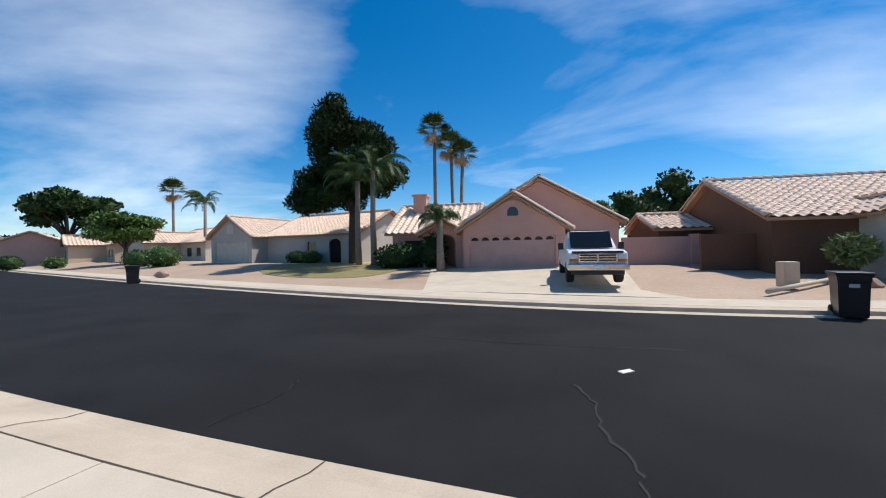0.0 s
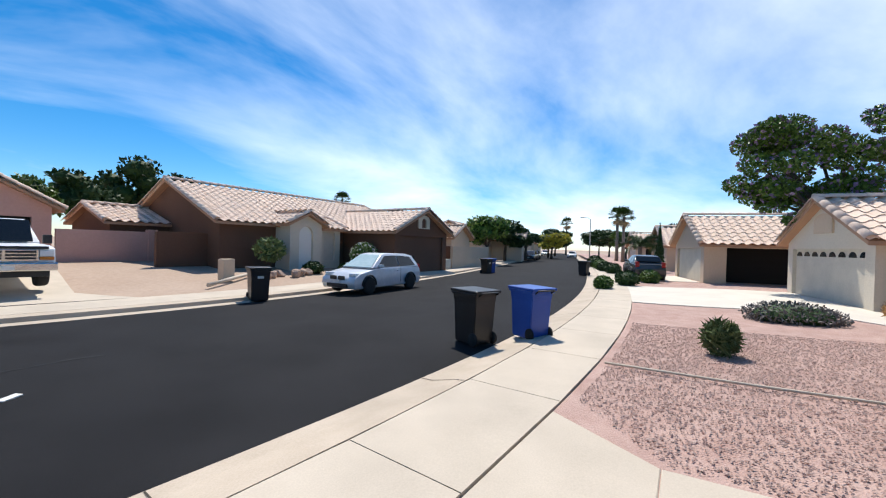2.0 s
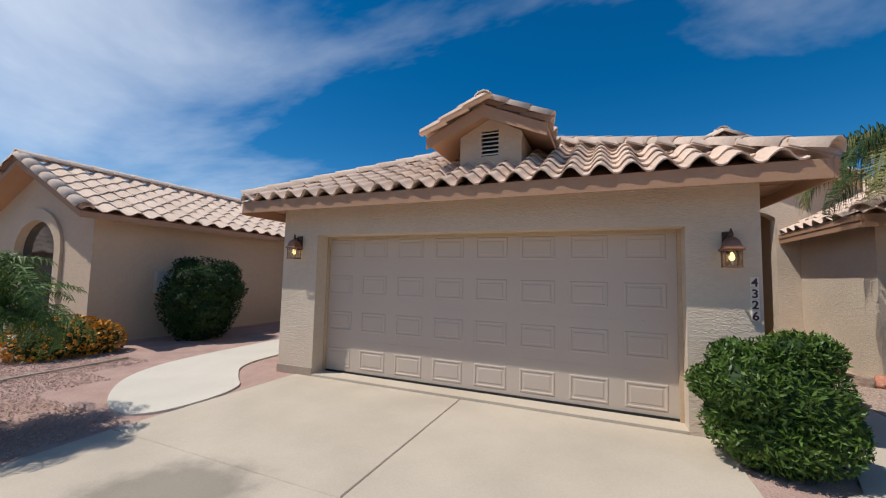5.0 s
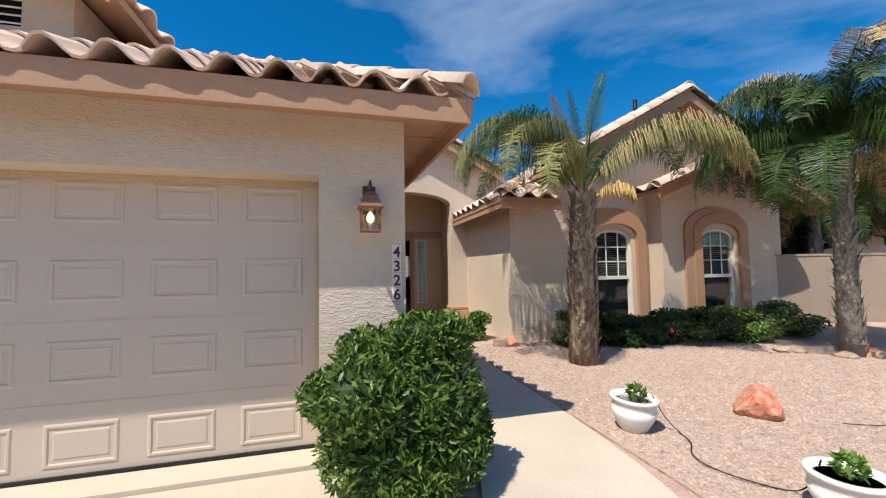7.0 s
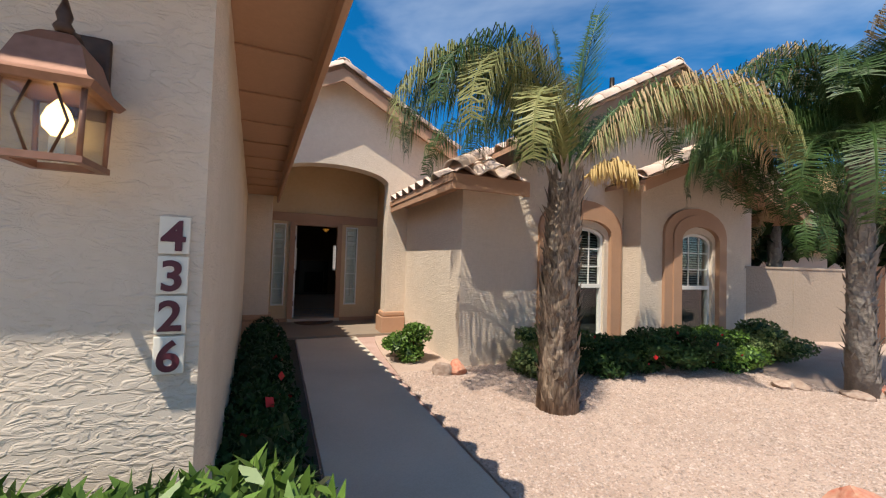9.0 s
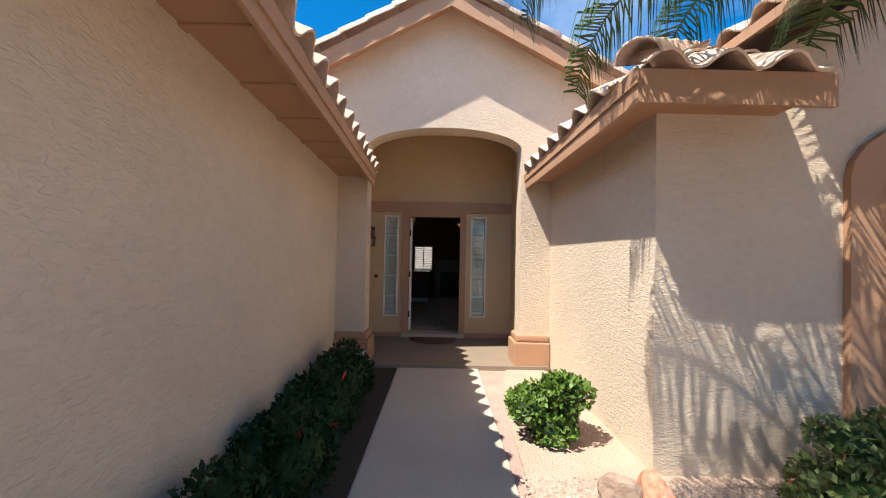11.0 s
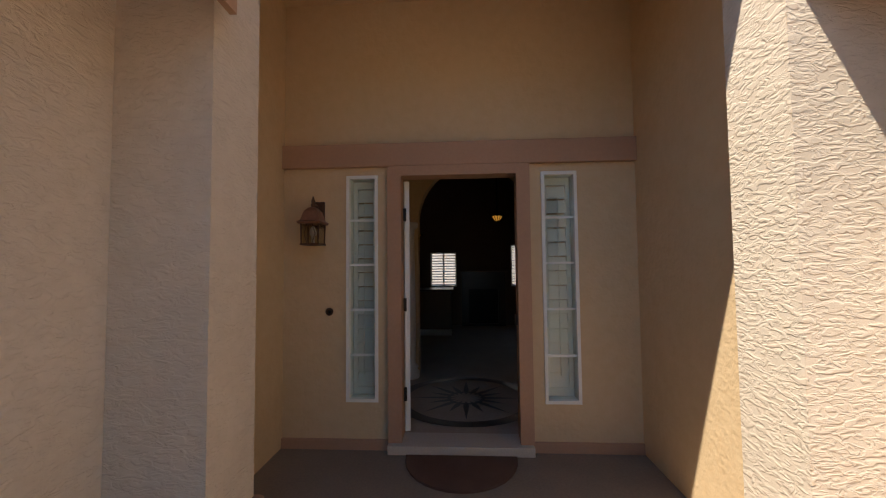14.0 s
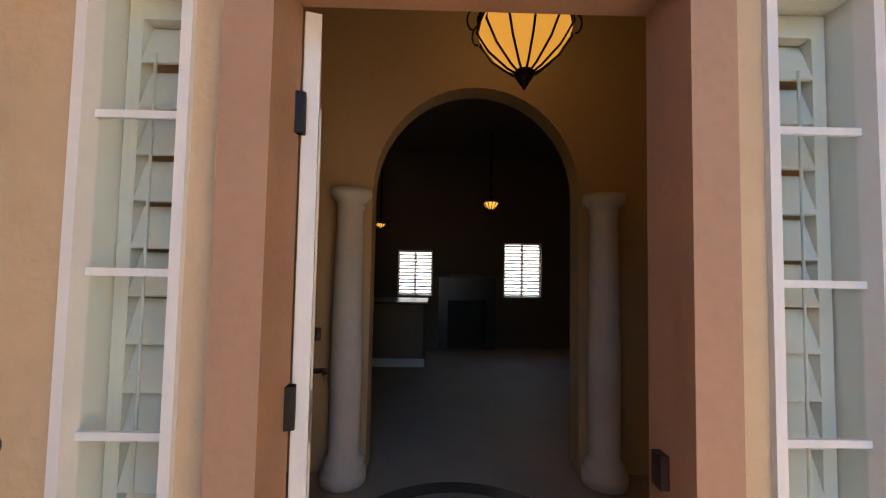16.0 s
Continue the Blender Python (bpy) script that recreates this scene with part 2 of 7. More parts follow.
# leaf colour of dark plants, and painted inner shade of the hulls
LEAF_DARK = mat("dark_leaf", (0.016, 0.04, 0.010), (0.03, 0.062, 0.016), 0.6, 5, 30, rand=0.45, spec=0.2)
LEAF_PALE = mat("pale_leaf", (0.11, 0.15, 0.05), (0.16, 0.20, 0.075), 0.6, 5, 30, rand=0.4, spec=0.2)
LEAF_PINE = mat("pine_needles", (0.02, 0.038, 0.012), (0.035, 0.055, 0.018), 0.8, 3, 20, rand=0.4, spec=0.1)
LEAF_YELLOW = mat("yellow_blossom", (0.55, 0.45, 0.04), (0.4, 0.38, 0.05), 0.7, 3, 20, rand=0.25)
LEAF_PURPLE = mat("purple_blossom", (0.28, 0.2, 0.36), (0.22, 0.16, 0.3), 0.7, 3, 20, rand=0.25)
ORANGE_FLOWER = mat("orange_flower", (0.62, 0.22, 0.02), (0.55, 0.30, 0.03), 0.6, 8, 30, rand=0.25)
RED_FLOWER = mat("red_flower", (0.62, 0.02, 0.02), (0.45, 0.01, 0.015), 0.5, 8, 30)
PINK_FLOWER = mat("pink_flower", (0.72, 0.42, 0.55), None, 0.5)
FROND = mat("palm_frond", (0.035, 0.075, 0.018), (0.065, 0.11, 0.03), 0.5, 4, 20, rand=0.4, spec=0.25)
FROND_BRIGHT = mat("young_palm_frond", (0.075, 0.135, 0.025), (0.12, 0.19, 0.04), 0.5, 4, 20, rand=0.4, spec=0.25)
FROND_PALE = mat("fading_palm_frond", (0.17, 0.19, 0.06), (0.28, 0.26, 0.10), 0.55, 4, 20, rand=0.35, spec=0.2)
FROND_DRY = mat("dry_palm_frond", (0.48, 0.33, 0.16), (0.36, 0.24, 0.12), 0.7, 4, 20, rand=0.2)
FROND_STRAW = mat("straw_flower_stalk", (0.60, 0.42, 0.16), (0.52, 0.34, 0.12), 0.7, 4, 20)
BARK = mat("palm_bark", (0.11, 0.07, 0.045), (0.36, 0.27, 0.19), 0.9, 10, 34, 0.012, bump_scale=25, stretch=(1.6, 1.6, 0.3), rand=0.5)
BARK_GREY = mat("grey_bark", (0.19, 0.16, 0.135), (0.28, 0.24, 0.2), 0.9, 8, 30, 0.012, bump_scale=25)
WOOD_DARK = mat("dark_bark", (0.06, 0.045, 0.035), (0.1, 0.075, 0.055), 0.9, 8, 30, 0.01)
ROCK_RED = mat("red_rock", (0.46, 0.13, 0.075), (0.60, 0.33, 0.22), 0.85, 5, 22, 0.02, bump_scale=14)
ROCK_BROWN = mat("brown_rock", (0.30, 0.20, 0.15), (0.42, 0.32, 0.25), 0.9, 5, 22, 0.02, bump_scale=14, rand=0.25)
WHITE_POT = mat("white_glazed_pot", (0.76, 0.75, 0.70), (0.68, 0.66, 0.6), 0.35, 4, 50, 0.001)
SOIL = mat("potting_soil", (0.06, 0.045, 0.03), None, 0.95, 10, 80, 0.01)
BRONZE = mat("bronze_metal", (0.085, 0.05, 0.035), (0.13, 0.07, 0.045), 0.5, 6, 40, metal=0.7)
COPPER = mat("copper_hood", (0.22, 0.11, 0.07), (0.30, 0.15, 0.10), 0.5, 6, 40, metal=0.4)
IRON = mat("black_iron", (0.02, 0.017, 0.015), None, 0.5, metal=0.6)
LAMP_GLASS = clear_glass("lantern_glass", (0.92, 0.9, 0.85), 0.15)
PANE = clear_glass("window_glass", (0.94, 0.97, 0.95), 0.02)
BULB_LIT = glowing("lit_bulb", (1.0, 0.70, 0.32), 3.5)
BULB_OFF = mat("unlit_bulb", (0.8, 0.78, 0.72), None, 0.3)
WHITE = mat("white_paint", (0.78, 0.76, 0.70), (0.74, 0.72, 0.66), 0.5, 2, 40)
SHUTTER = mat("shutter_paint", (0.70, 0.67, 0.58), (0.66, 0.63, 0.55), 0.5, 2, 40)
NUMBER = mat("number_paint", (0.10, 0.02, 0.03), None, 0.4)
NUMBER_TILE = mat("number_tile", (0.80, 0.74, 0.62), (0.74, 0.68, 0.56), 0.5, 8, 40)
# colour darkened so that the room beyond the arch looks dim
DARK_ROOM = mat("room_shade_colour", (0.20, 0.145, 0.10), (0.18, 0.13, 0.09), 0.9, 1, 20)
FOYER = mat("foyer_paint", (0.52, 0.36, 0.19), (0.48, 0.33, 0.17), 0.9, 1, 20)
COLUMN = mat("column_plaster", (0.68, 0.62, 0.53), (0.62, 0.57, 0.48), 0.6, 3, 40)
FLOOR_TILE = mat("stone_floor", (0.40, 0.32, 0.24), (0.34, 0.27, 0.2), 0.6, 3, 30, spec=0.2)
FLOOR_DARK = mat("dark_stone_inlay", (0.045, 0.035, 0.03), (0.065, 0.05, 0.04), 0.3, 3, 30)
RUBBER = mat("tyre_rubber", (0.018, 0.018, 0.018), None, 0.85)
DOORMAT = mat("coir_mat", (0.11, 0.06, 0.04), (0.15, 0.085, 0.06), 0.98, 5, 120, 0.01, bump_scale=200)
CABLE = mat("black_cable", (0.015, 0.015, 0.015), None, 0.6)


# ---- builders ----
def mesh_of(name, bm, material):
    me = bpy.data.meshes.new(name)
    bm.normal_update()
    bm.to_mesh(me)
    bm.free()
    me.materials.append(material)
    return me


def data_of(name, verts, faces, material, smooth=False):
    me = bpy.data.meshes.new(name)
    me.from_pydata([tuple(v) for v in verts], [], [tuple(f) for f in faces])
    me.materials.append(material)
    if smooth:
        me.polygons.foreach_set("use_smooth", [True] * len(me.polygons))
    return me


def thing(name, label, category, m=None, group="", kind=""):
    ob = new(name)
    ob.matrix_world = m or Matrix()
    return tagged(ob, label, category, group, kind)


def part(name, me, material=None, parent=None, label="", m=None, kind=""):
    """One mesh object under a thing or part; me is a bmesh or mesh data, in the parent's coordinates."""
    if isinstance(me, bmesh.types.BMesh):
        me = mesh_of(name, me, material)
    ob = new(name, me)
    if parent:
        ob.parent = parent
    if m:
        ob.matrix_local = m
    return tagged(ob, label, "", "", kind)


def solo(name, me, material, label, category, group="", kind="", m=None):
    if isinstance(me, bmesh.types.BMesh):
        me = mesh_of(name, me, material)
    ob = new(name, me)
    if m:
        ob.matrix_world = m
    return tagged(ob, label, category, group, kind)


def box(lo, hi, bevel=0.0, bm=None):
    bm2 = bmesh.new()
    bmesh.ops.create_cube(bm2, size=1)
    lo, hi = Vector(lo), Vector(hi)
    for v in bm2.verts:
        v.co = Vector(((v.co[i] + 0.5) * (hi[i] - lo[i]) + lo[i] for i in range(3)))
    if bevel:
        bmesh.ops.bevel(bm2, geom=bm2.edges[:], offset=bevel, segments=2, affect="EDGES", profile=0.6)
    if bm is None:
        return bm2
    me = bpy.data.meshes.new("tmp")
    bm2.to_mesh(me); bm2.free()
    bm.from_mesh(me)
    bpy.data.meshes.remove(me)
    return bm


def slab(outer, holes, d0, d1, axis="y"):
    """A flat polygon with holes, given in two coordinates, thick from d0 to d1 along the third axis."""
    def put(p, d):
        return {"y": (p[0], d, p[1]), "z": (p[0], p[1], d), "x": (d, p[0], p[1])}[axis]
    loops = [list(outer)] + [list(h) for h in holes]
    flat = [p for lp in loops for p in lp]
    tris = tessellate_polygon([[Vector((p[0], p[1], 0)) for p in lp] for lp in loops])
    n = len(flat)
    verts = [put(p, d0) for p in flat] + [put(p, d1) for p in flat]
    bm = bmesh.new()
    vs = [bm.verts.new(v) for v in verts]
    for t in tris:
        for k in (0, n):
            try:
                bm.faces.new([vs[i + k] for i in t])
            except ValueError:
                pass
    s = 0
    for lp in loops:
        for i in range(len(lp)):
            a, b = s + i, s + (i + 1) % len(lp)
            bm.faces.new((vs[a], vs[b], vs[b + n], vs[a + n]))
        s += len(lp)
    bmesh.ops.recalc_face_normals(bm, faces=bm.faces[:])
    return bm


def rect(x0, z0, x1, z1):
    return [(x0, z0), (x1, z0), (x1, z1), (x0, z1)]


def arch(x0, z0, x1, spring, top, n=14):
    """An opening with a segmental or round head."""
    c, a, b = (x0 + x1) / 2, (x1 - x0) / 2, top - spring
    return [(x0, z0), (x1, z0)] + [(c + a * math.cos(math.pi * i / n), spring + b * math.sin(math.pi * i / n)) for i in range(n + 1)]


def tube(path, radius, sides=8, bm=None, cap=True):
    """A round bar along points; radius may be a list."""
    bm = bm or bmesh.new()
    path = [Vector(p) for p in path]
    rad = radius if isinstance(radius, (list, tuple)) else [radius] * len(path)
    rings = []
    for i, p in enumerate(path):
        d = (path[min(i + 1, len(path) - 1)] - path[max(i - 1, 0)]).normalized()
        side = d.cross(Vector((0, 0, 1)) if abs(d.z) < 0.9 else Vector((0, 1, 0))).normalized()
        up = side.cross(d)
        rings.append([bm.verts.new(p + rad[i] * (math.cos(a) * side + math.sin(a) * up)) for a in (2 * math.pi * k / sides for k in range(sides))])
    for r0, r1 in zip(rings, rings[1:]):
        for k in range(sides):
            f = bm.faces.new((r0[k], r0[(k + 1) % sides], r1[(k + 1) % sides], r1[k]))
            f.smooth = True
    if cap:
        bm.faces.new(rings[0][::-1]); bm.faces.new(rings[-1])
    return bm


def lathe(profile, sides=24, bm=None):
    """A turned shape about z from (radius, z) pairs."""
    bm = bm or bmesh.new()
    rings = [[bm.verts.new((r * math.cos(a), r * math.sin(a), z)) for a in (2 * math.pi * k / sides for k in range(sides))] for r, z in profile]
    for r0, r1 in zip(rings, rings[1:]):
        for k in range(sides):
            f = bm.faces.new((r0[k], r0[(k + 1) % sides], r1[(k + 1) % sides], r1[k]))
            f.smooth = True
    bm.faces.new(rings[0][::-1]); bm.faces.new(rings[-1])
    return bm


# ---- the street's line and the lie of the land ----
def street_y(x, d=0.0):
    """Line of the street; on the house's side it bends less towards the east, so the road widens there."""
    q = x + 4
    k = 0.42 - 0.16 * max(0.0, min(1.0, d / 3.9)) if q > 0 else 0.26
    return -13.65 - k * (math.sqrt(q * q + 196) - 14)


def off(x, d):
    """Point at a distance d from the line, d > 0 towards the house."""
    s = (street_y(x + 0.05, d) - street_y(x - 0.05, d)) / 0.1
    n = Vector((-s, 1)).normalized()
    return Vector((x + n.x * d, street_y(x, d) + n.y * d))


def dist_street(x, y):
    """Signed distance from the line, roughly."""
    side = 3.9 if y > street_y(x, 3.9) else 0.0
    s = (street_y(x + 0.05, side) - street_y(x - 0.05, side)) / 0.1
    return (y - street_y(x, side)) / math.sqrt(1 + s * s)


def smooth(t):
    t = max(0.0, min(1.0, t))
    return t * t * (3 - 2 * t)


def land(x, y):
    d = dist_street(x, y)
    if d > 0:
        return -0.19 + 0.17 * smooth((d - 5.8) / 5.5)
    return -0.19 + 0.55 * smooth((-d - 5.8) / 9.0)


# ---- ground, road, kerbs, pavements ----
g = bmesh.new()
bmesh.ops.create_grid(g, x_segments=60, y_segments=60, size=900)
for v in g.verts:
    v.co.z = -0.75
solo("ground", g, DIRT, "dry brown desert ground reaching to the horizon", "ground", kind="structure")

XS = [-150 + i * 6 for i in range(20)] + [-30 + i * 1.0 for i in range(56)] + [26 + i * 6 for i in range(20)]


def ribbon(name, profile, material, label, category, xs=XS, down=0.5):
    """A strip along the street from (offset, height) pairs, closed below."""
    prof = [(profile[0][0], -0.7 - down * 0.1)] + list(profile) + [(profile[-1][0], -0.7 - down * 0.1)]
    verts = [(*off(x, d), z) for x in xs for d, z in prof]
    k = len(prof)
    faces = [(i * k + j, i * k + j + 1, (i + 1) * k + j + 1, (i + 1) * k + j) for i in range(len(xs) - 1) for j in range(k - 1)]
    return solo(name, data_of(name, verts, faces, material), None, label, category, kind="structure")


ribbon("road", [(-3.95, -0.32), (-2, -0.27), (0, -0.24), (2, -0.27), (3.95, -0.32)], ASPHALT, "dark grey asphalt street with patched cracks", "road")
ribbon("kerb_near", [(3.951, -0.318), (4.15, -0.305), (4.5, -0.215), (4.655, -0.195)], CURB, "tan concrete rolled kerb and gutter", "kerb")
ribbon("kerb_far", [(-4.68, -0.195), (-4.55, -0.2), (-4.32, -0.21), (-4.3, -0.31), (-3.951, -0.318)], CURB, "tan concrete kerb and gutter across the street", "kerb")
ribbon("pavement_far", [(-6.0, -0.18), (-4.684, -0.192)], CONCRETE, "pale tan concrete pavement across the street", "pavement")


def lot(name, d0, d1, steps, material, label, xs=XS):
    """A yard sheet that follows the land between two offsets."""
    ds = [d0 + (d1 - d0) * (i / steps) ** 1.6 for i in range(steps + 1)]
    verts = []
    for x in xs:
        for i, d in enumerate(ds):
            p = off(x, d)
            verts.append((p.x, p.y, land(p.x, p.y) - 0.012 if d > 0 else land(p.x, p.y) - 0.012))
    k = len(ds)
    faces = [(i * k + j, i * k + j + 1, (i + 1) * k + j + 1, (i + 1) * k + j) for i in range(len(xs) - 1) for j in range(k - 1)]
    if d1 < 0:
        faces = [f[::-1] for f in faces]
    return solo(name, data_of(name, verts, faces, material), None, label, "gravel yard", kind="structure")


lot("yard_near", 5.86, 60, 40, GRAVEL_RED, "pinkish red crushed gravel front yard")
lot("yard_far", -6.004, -75, 40, DIRT, "tan and brown gravel yards across the street")


def sheet(name, outline, lift, material, label, category, thick=0.1, kind="structure"):
    """A thin slab on the land with the given plan outline."""
    bm = slab(outline, [], -thick, 0, "z")
    bmesh.ops.triangulate(bm, faces=bm.faces[:])
    for _ in range(3):
        long = [e for e in bm.edges if e.calc_length() > 1.6]
        if not long:
            break
        bmesh.ops.subdivide_edges(bm, edges=long, cuts=1)
        bmesh.ops.triangulate(bm, faces=bm.faces[:])
    for v in bm.verts:
        v.co.z += land(v.co.x, v.co.y) + lift
    return solo(name, bm, material, label, category, kind=kind)


def rounded(points, n=6):
    """Chaikin-smoothed closed outline."""
    for _ in range(3):
        q = []
        for i, p in enumerate(points):
            a, b = Vector(p), Vector(points[(i + 1) % len(points)])
            q += [tuple(a * 0.75 + b * 0.25), tuple(a * 0.25 + b * 0.75)]
        points = q
    return points


# the tan gravel of the entry yard
sheet("entry_yard", rounded([(7.22, -7.5), (7.22, 6.4), (8.3, 6.4), (8.3, 3.75), (15, 3.75), (19, 2.6), (21, -2), (23, -9), (14, -10.0)]), 0.006, GRAVEL_TAN, "tan pink decomposed granite gravel of the entry yard", "gravel yard")
# planting strip along the garage
sheet("planting_strip", [(5.45, -0.05), (6.1, -0.05), (6.1, 6.3), (5.2, 6.3)], 0.004, SOIL, "dark soil planting strip beside the garage wall", "soil bed")

# pavement slabs of the near side
pavement = thing("pavement", "pale tan concrete pavement with joints along the kerb", "pavement", kind="structure")
x = -60.0
while x < 30:
    x1 = x + 1.83
    pts = [(x + 0.006, 4.684), (x1 - 0.006, 4.684), (x1 - 0.006, 5.85), (x + 0.006, 5.85)]
    vs = [(*off(a, d), -0.19 + (d - 4.68) * 0.012) for a, d in pts]
    vs += [(p[0], p[1], -0.45) for p in vs]
    fs = [(0, 1, 2, 3), (0, 4, 5, 1), (1, 5, 6, 2), (2, 6, 7, 3), (3, 7, 4, 0)]
    part("slab", data_of("slab", vs, fs, CONCRETE), parent=pavement)
    x = x1

# driveway: slabs with joints
driveway = thing("driveway", "pale tan concrete driveway slabs with dark joints and an oil stain", "driveway", kind="structure")


def drive_slab(outline, parent, lift=0.0, material=DRIVE, name="slab"):
    c = Vector((sum(p[0] for p in outline), sum(p[1] for p in outline))) / len(outline)
    pts = [tuple(c + (Vector(p) - c) * (1 - 0.006 / max(0.5, (Vector(p) - c).length))) for p in outline]
    bm = slab(pts, [], -0.14, 0, "z")
    for v in bm.verts:
        v.co.z += land(v.co.x, v.co.y) + lift
    bmesh.ops.bevel(bm, geom=[e for e in bm.edges if e.is_boundary is False and all(abs(v.co.z - land(v.co.x, v.co.y) - lift) < 0.01 for v in e.verts) and len({round(f.normal.z) for f in e.link_faces}) > 1], offset=0.008, segments=1, affect="EDGES")
    return part(name, bm, material, parent)


YJ = [-0.01, -2.42, -4.62, -6.85]
for i in range(3):
    for xa, xb in ((-0.3, 2.42), (2.42, 5.2)):
        drive_slab([(xa, YJ[i + 1]), (xb, YJ[i + 1]), (xb, YJ[i]), (xa, YJ[i])], driveway)
ya = [tuple(off(a, 5.86)) for a in (-1.2, 0.6, 2.42, 4.2, 6.0)]
drive_slab([ya[0], ya[1], ya[2], (2.42, -6.85), (-0.3, -6.85)], driveway)
drive_slab([ya[2], ya[3], ya[4], (5.2, -6.85), (2.42, -6.85)], driveway)
joint_bed = sheet("joint_filler", [(-0.28, -0.02), (5.18, -0.02), (5.18, -6.9), (5.6, -7.6), (-0.8, -7.6), (-0.28, -6.9)], -0.03, JOINT, "dark driveway joint filler", "joint")
garage_apron = solo("garage_threshold", box((0.0005, -0.008, -0.14), (4.9195, 0.38, 0.008)), CONCRETE, "concrete threshold under the garage door", "threshold", kind="structure")
# walks
sheet("entry_walk", [(5.21, -3.6), (5.21, -1.35), (5.9, -0.75), (6.12, -0.1), (6.12, 6.2), (7.2, 6.2), (7.2, 0.4), (7.14, -0.6), (6.95, -1.8), (6.3, -3.2)], 0.012, CONCRETE, "tan concrete entry walk beside the garage", "walk")
sheet("side_walk", rounded([(-0.31, -2.2), (-0.31, -0.95), (-0.9, -0.55), (-1.5, 0.0), (-1.6, 1.2), (-1.7, 4), (-2.9, 4), (-2.8, 0.2), (-2.4, -1.2), (-1.2, -2.1)]), 0.014, CONCRETE_PALE, "pale curved concrete side walk", "walk")

# ---- roofs ----
def tile_profile(w, h, n=8):
    """Section of an S-tile: a barrel and a shallow pan."""
    out = []
    for i in range(n + 1):
        u = i / n
        z = h * math.sin(math.pi * u / 0.68) if u < 0.68 else -0.18 * h * math.sin(math.pi * (u - 0.68) / 0.32)
        out.append((u * w, z))
    return out


def tile_mesh(w=0.37, l=0.42, h=0.085, t=0.018, n=8):
    """One roof tile: u across, v up the slope, lower edge raised and open."""
    pr = tile_profile(w * 1.02, h, n)
    verts = []
    for (v, lift) in ((0, 0.035), (l, 0.0)):
        for u, z in pr:
            verts.append((u, v, z + lift + 0.02))
        for u, z in pr:
            verts.append((u, v, z + lift + 0.02 - t))
    k = n + 1
    faces = []
    for i in range(n):
        faces += [(i, i + 1, 2 * k + i + 1, 2 * k + i), (k + i, i + k, i + 1 + k, 3 * k + i)][:1]
        faces += [(i + 1, i, k + i, k + i + 1)]
        faces += [(k + i + 1, k + i, 3 * k + i, 3 * k + i + 1)]
    return np.array(verts), faces


def slope_frame(p0, u, v):
    u, v = Vector(u).normalized(), Vector(v).normalized()
    n = u.cross(v)
    return Matrix(((u.x, v.x, n.x, p0[0]), (u.y, v.y, n.y, p0[1]), (u.z, v.z, n.z, p0[2]), (0, 0, 0, 1)))


def inside_poly(poly, u, v):
    r, j = False, len(poly) - 1
    for i in range(len(poly)):
        if (poly[i][1] > v) != (poly[j][1] > v) and u < (poly[j][0] - poly[i][0]) * (v - poly[i][1]) / (poly[j][1] - poly[i][1]) + poly[i][0]:
            r = not r
        j = i
    return r


def tiles(parent, p0, u, v, poly, w=0.37, run=0.36, single=False, material=TILE, n=8, h=0.085):
    """Roof tiles over a plane: poly is the outline in (along eave, up slope). single: each tile its own part."""
    m = slope_frame(p0, u, v)
    tv, tf = tile_mesh(w, run * 1.16, h, 0.018, n)
    tv = tv.astype(float)
    base = data_of("tile", tv, tf, material) if single else None
    us, vs = [p[0] for p in poly], [p[1] for p in poly]
    allv, allf = [], []
    rnd = random.Random(int(p0[0] * 100 + p0[1] * 7))
    b = min(vs)
    while b < max(vs):
        a = min(us)
        while a < max(us):
            if inside_poly(poly, a + w * 0.5, b + run * 0.5):
                jit = Matrix.Translation((a + rnd.uniform(-0.004, 0.004), b + rnd.uniform(-0.008, 0.008), rnd.uniform(0, 0.006)))
                if single:
                    part("tile", base, parent=parent, m=m @ jit)
                else:
                    mm = np.array(m @ jit)
                    s = len(allv)
                    allv.extend((tv @ mm[:3, :3].T + mm[:3, 3]).tolist())
                    allf.extend([tuple(i + s for i in f) for f in tf])
            a += w
        b += run
    if not single:
        part("tiles", data_of("tiles", allv, allf, material), parent=parent, kind="stuff")


def ridge(parent, a, b, r=0.13, step=0.38, material=TILE, single=True, name="ridge_tile"):
    """Half-round cap tiles laid from a up to b."""
    a, b = Vector(a), Vector(b)
    d = (b - a).normalized()
    side = d.cross(Vector((0, 0, 1))).normalized()
    up = side.cross(d)
    n, nseg = max(1, round((b - a).length / step)), 6
    allv, allf = [], []
    for k in range(n):
        s, e = a + d * (k * (b - a).length / n - 0.04), a + d * ((k + 1) * (b - a).length / n + 0.02)
        o = len(allv)
        for p, rr in ((s, r * 1.12), (e, r * 0.95)):
            for q in (rr, rr - 0.022):
                for i in range(nseg + 1):
                    an = math.pi * i / nseg
                    allv.append(tuple(p + q * (math.cos(an) * side + math.sin(an) * up * 0.85)))
        K = nseg + 1
        for i in range(nseg):
            allf += [(o + i, o + i + 1, o + 2 * K + i + 1, o + 2 * K + i), (o + i + 1, o + i, o + K + i, o + K + i + 1), (o + K + i + 1, o + K + i, o + 3 * K + i, o + 3 * K + i + 1)]
        if single:
            part(name, data_of(name, allv, allf, material, True), parent=parent)
            allv, allf = [], []
    if allv:
        part("ridge_tiles", data_of("ridge_tiles", allv, allf, material, True), parent=parent, kind="stuff")


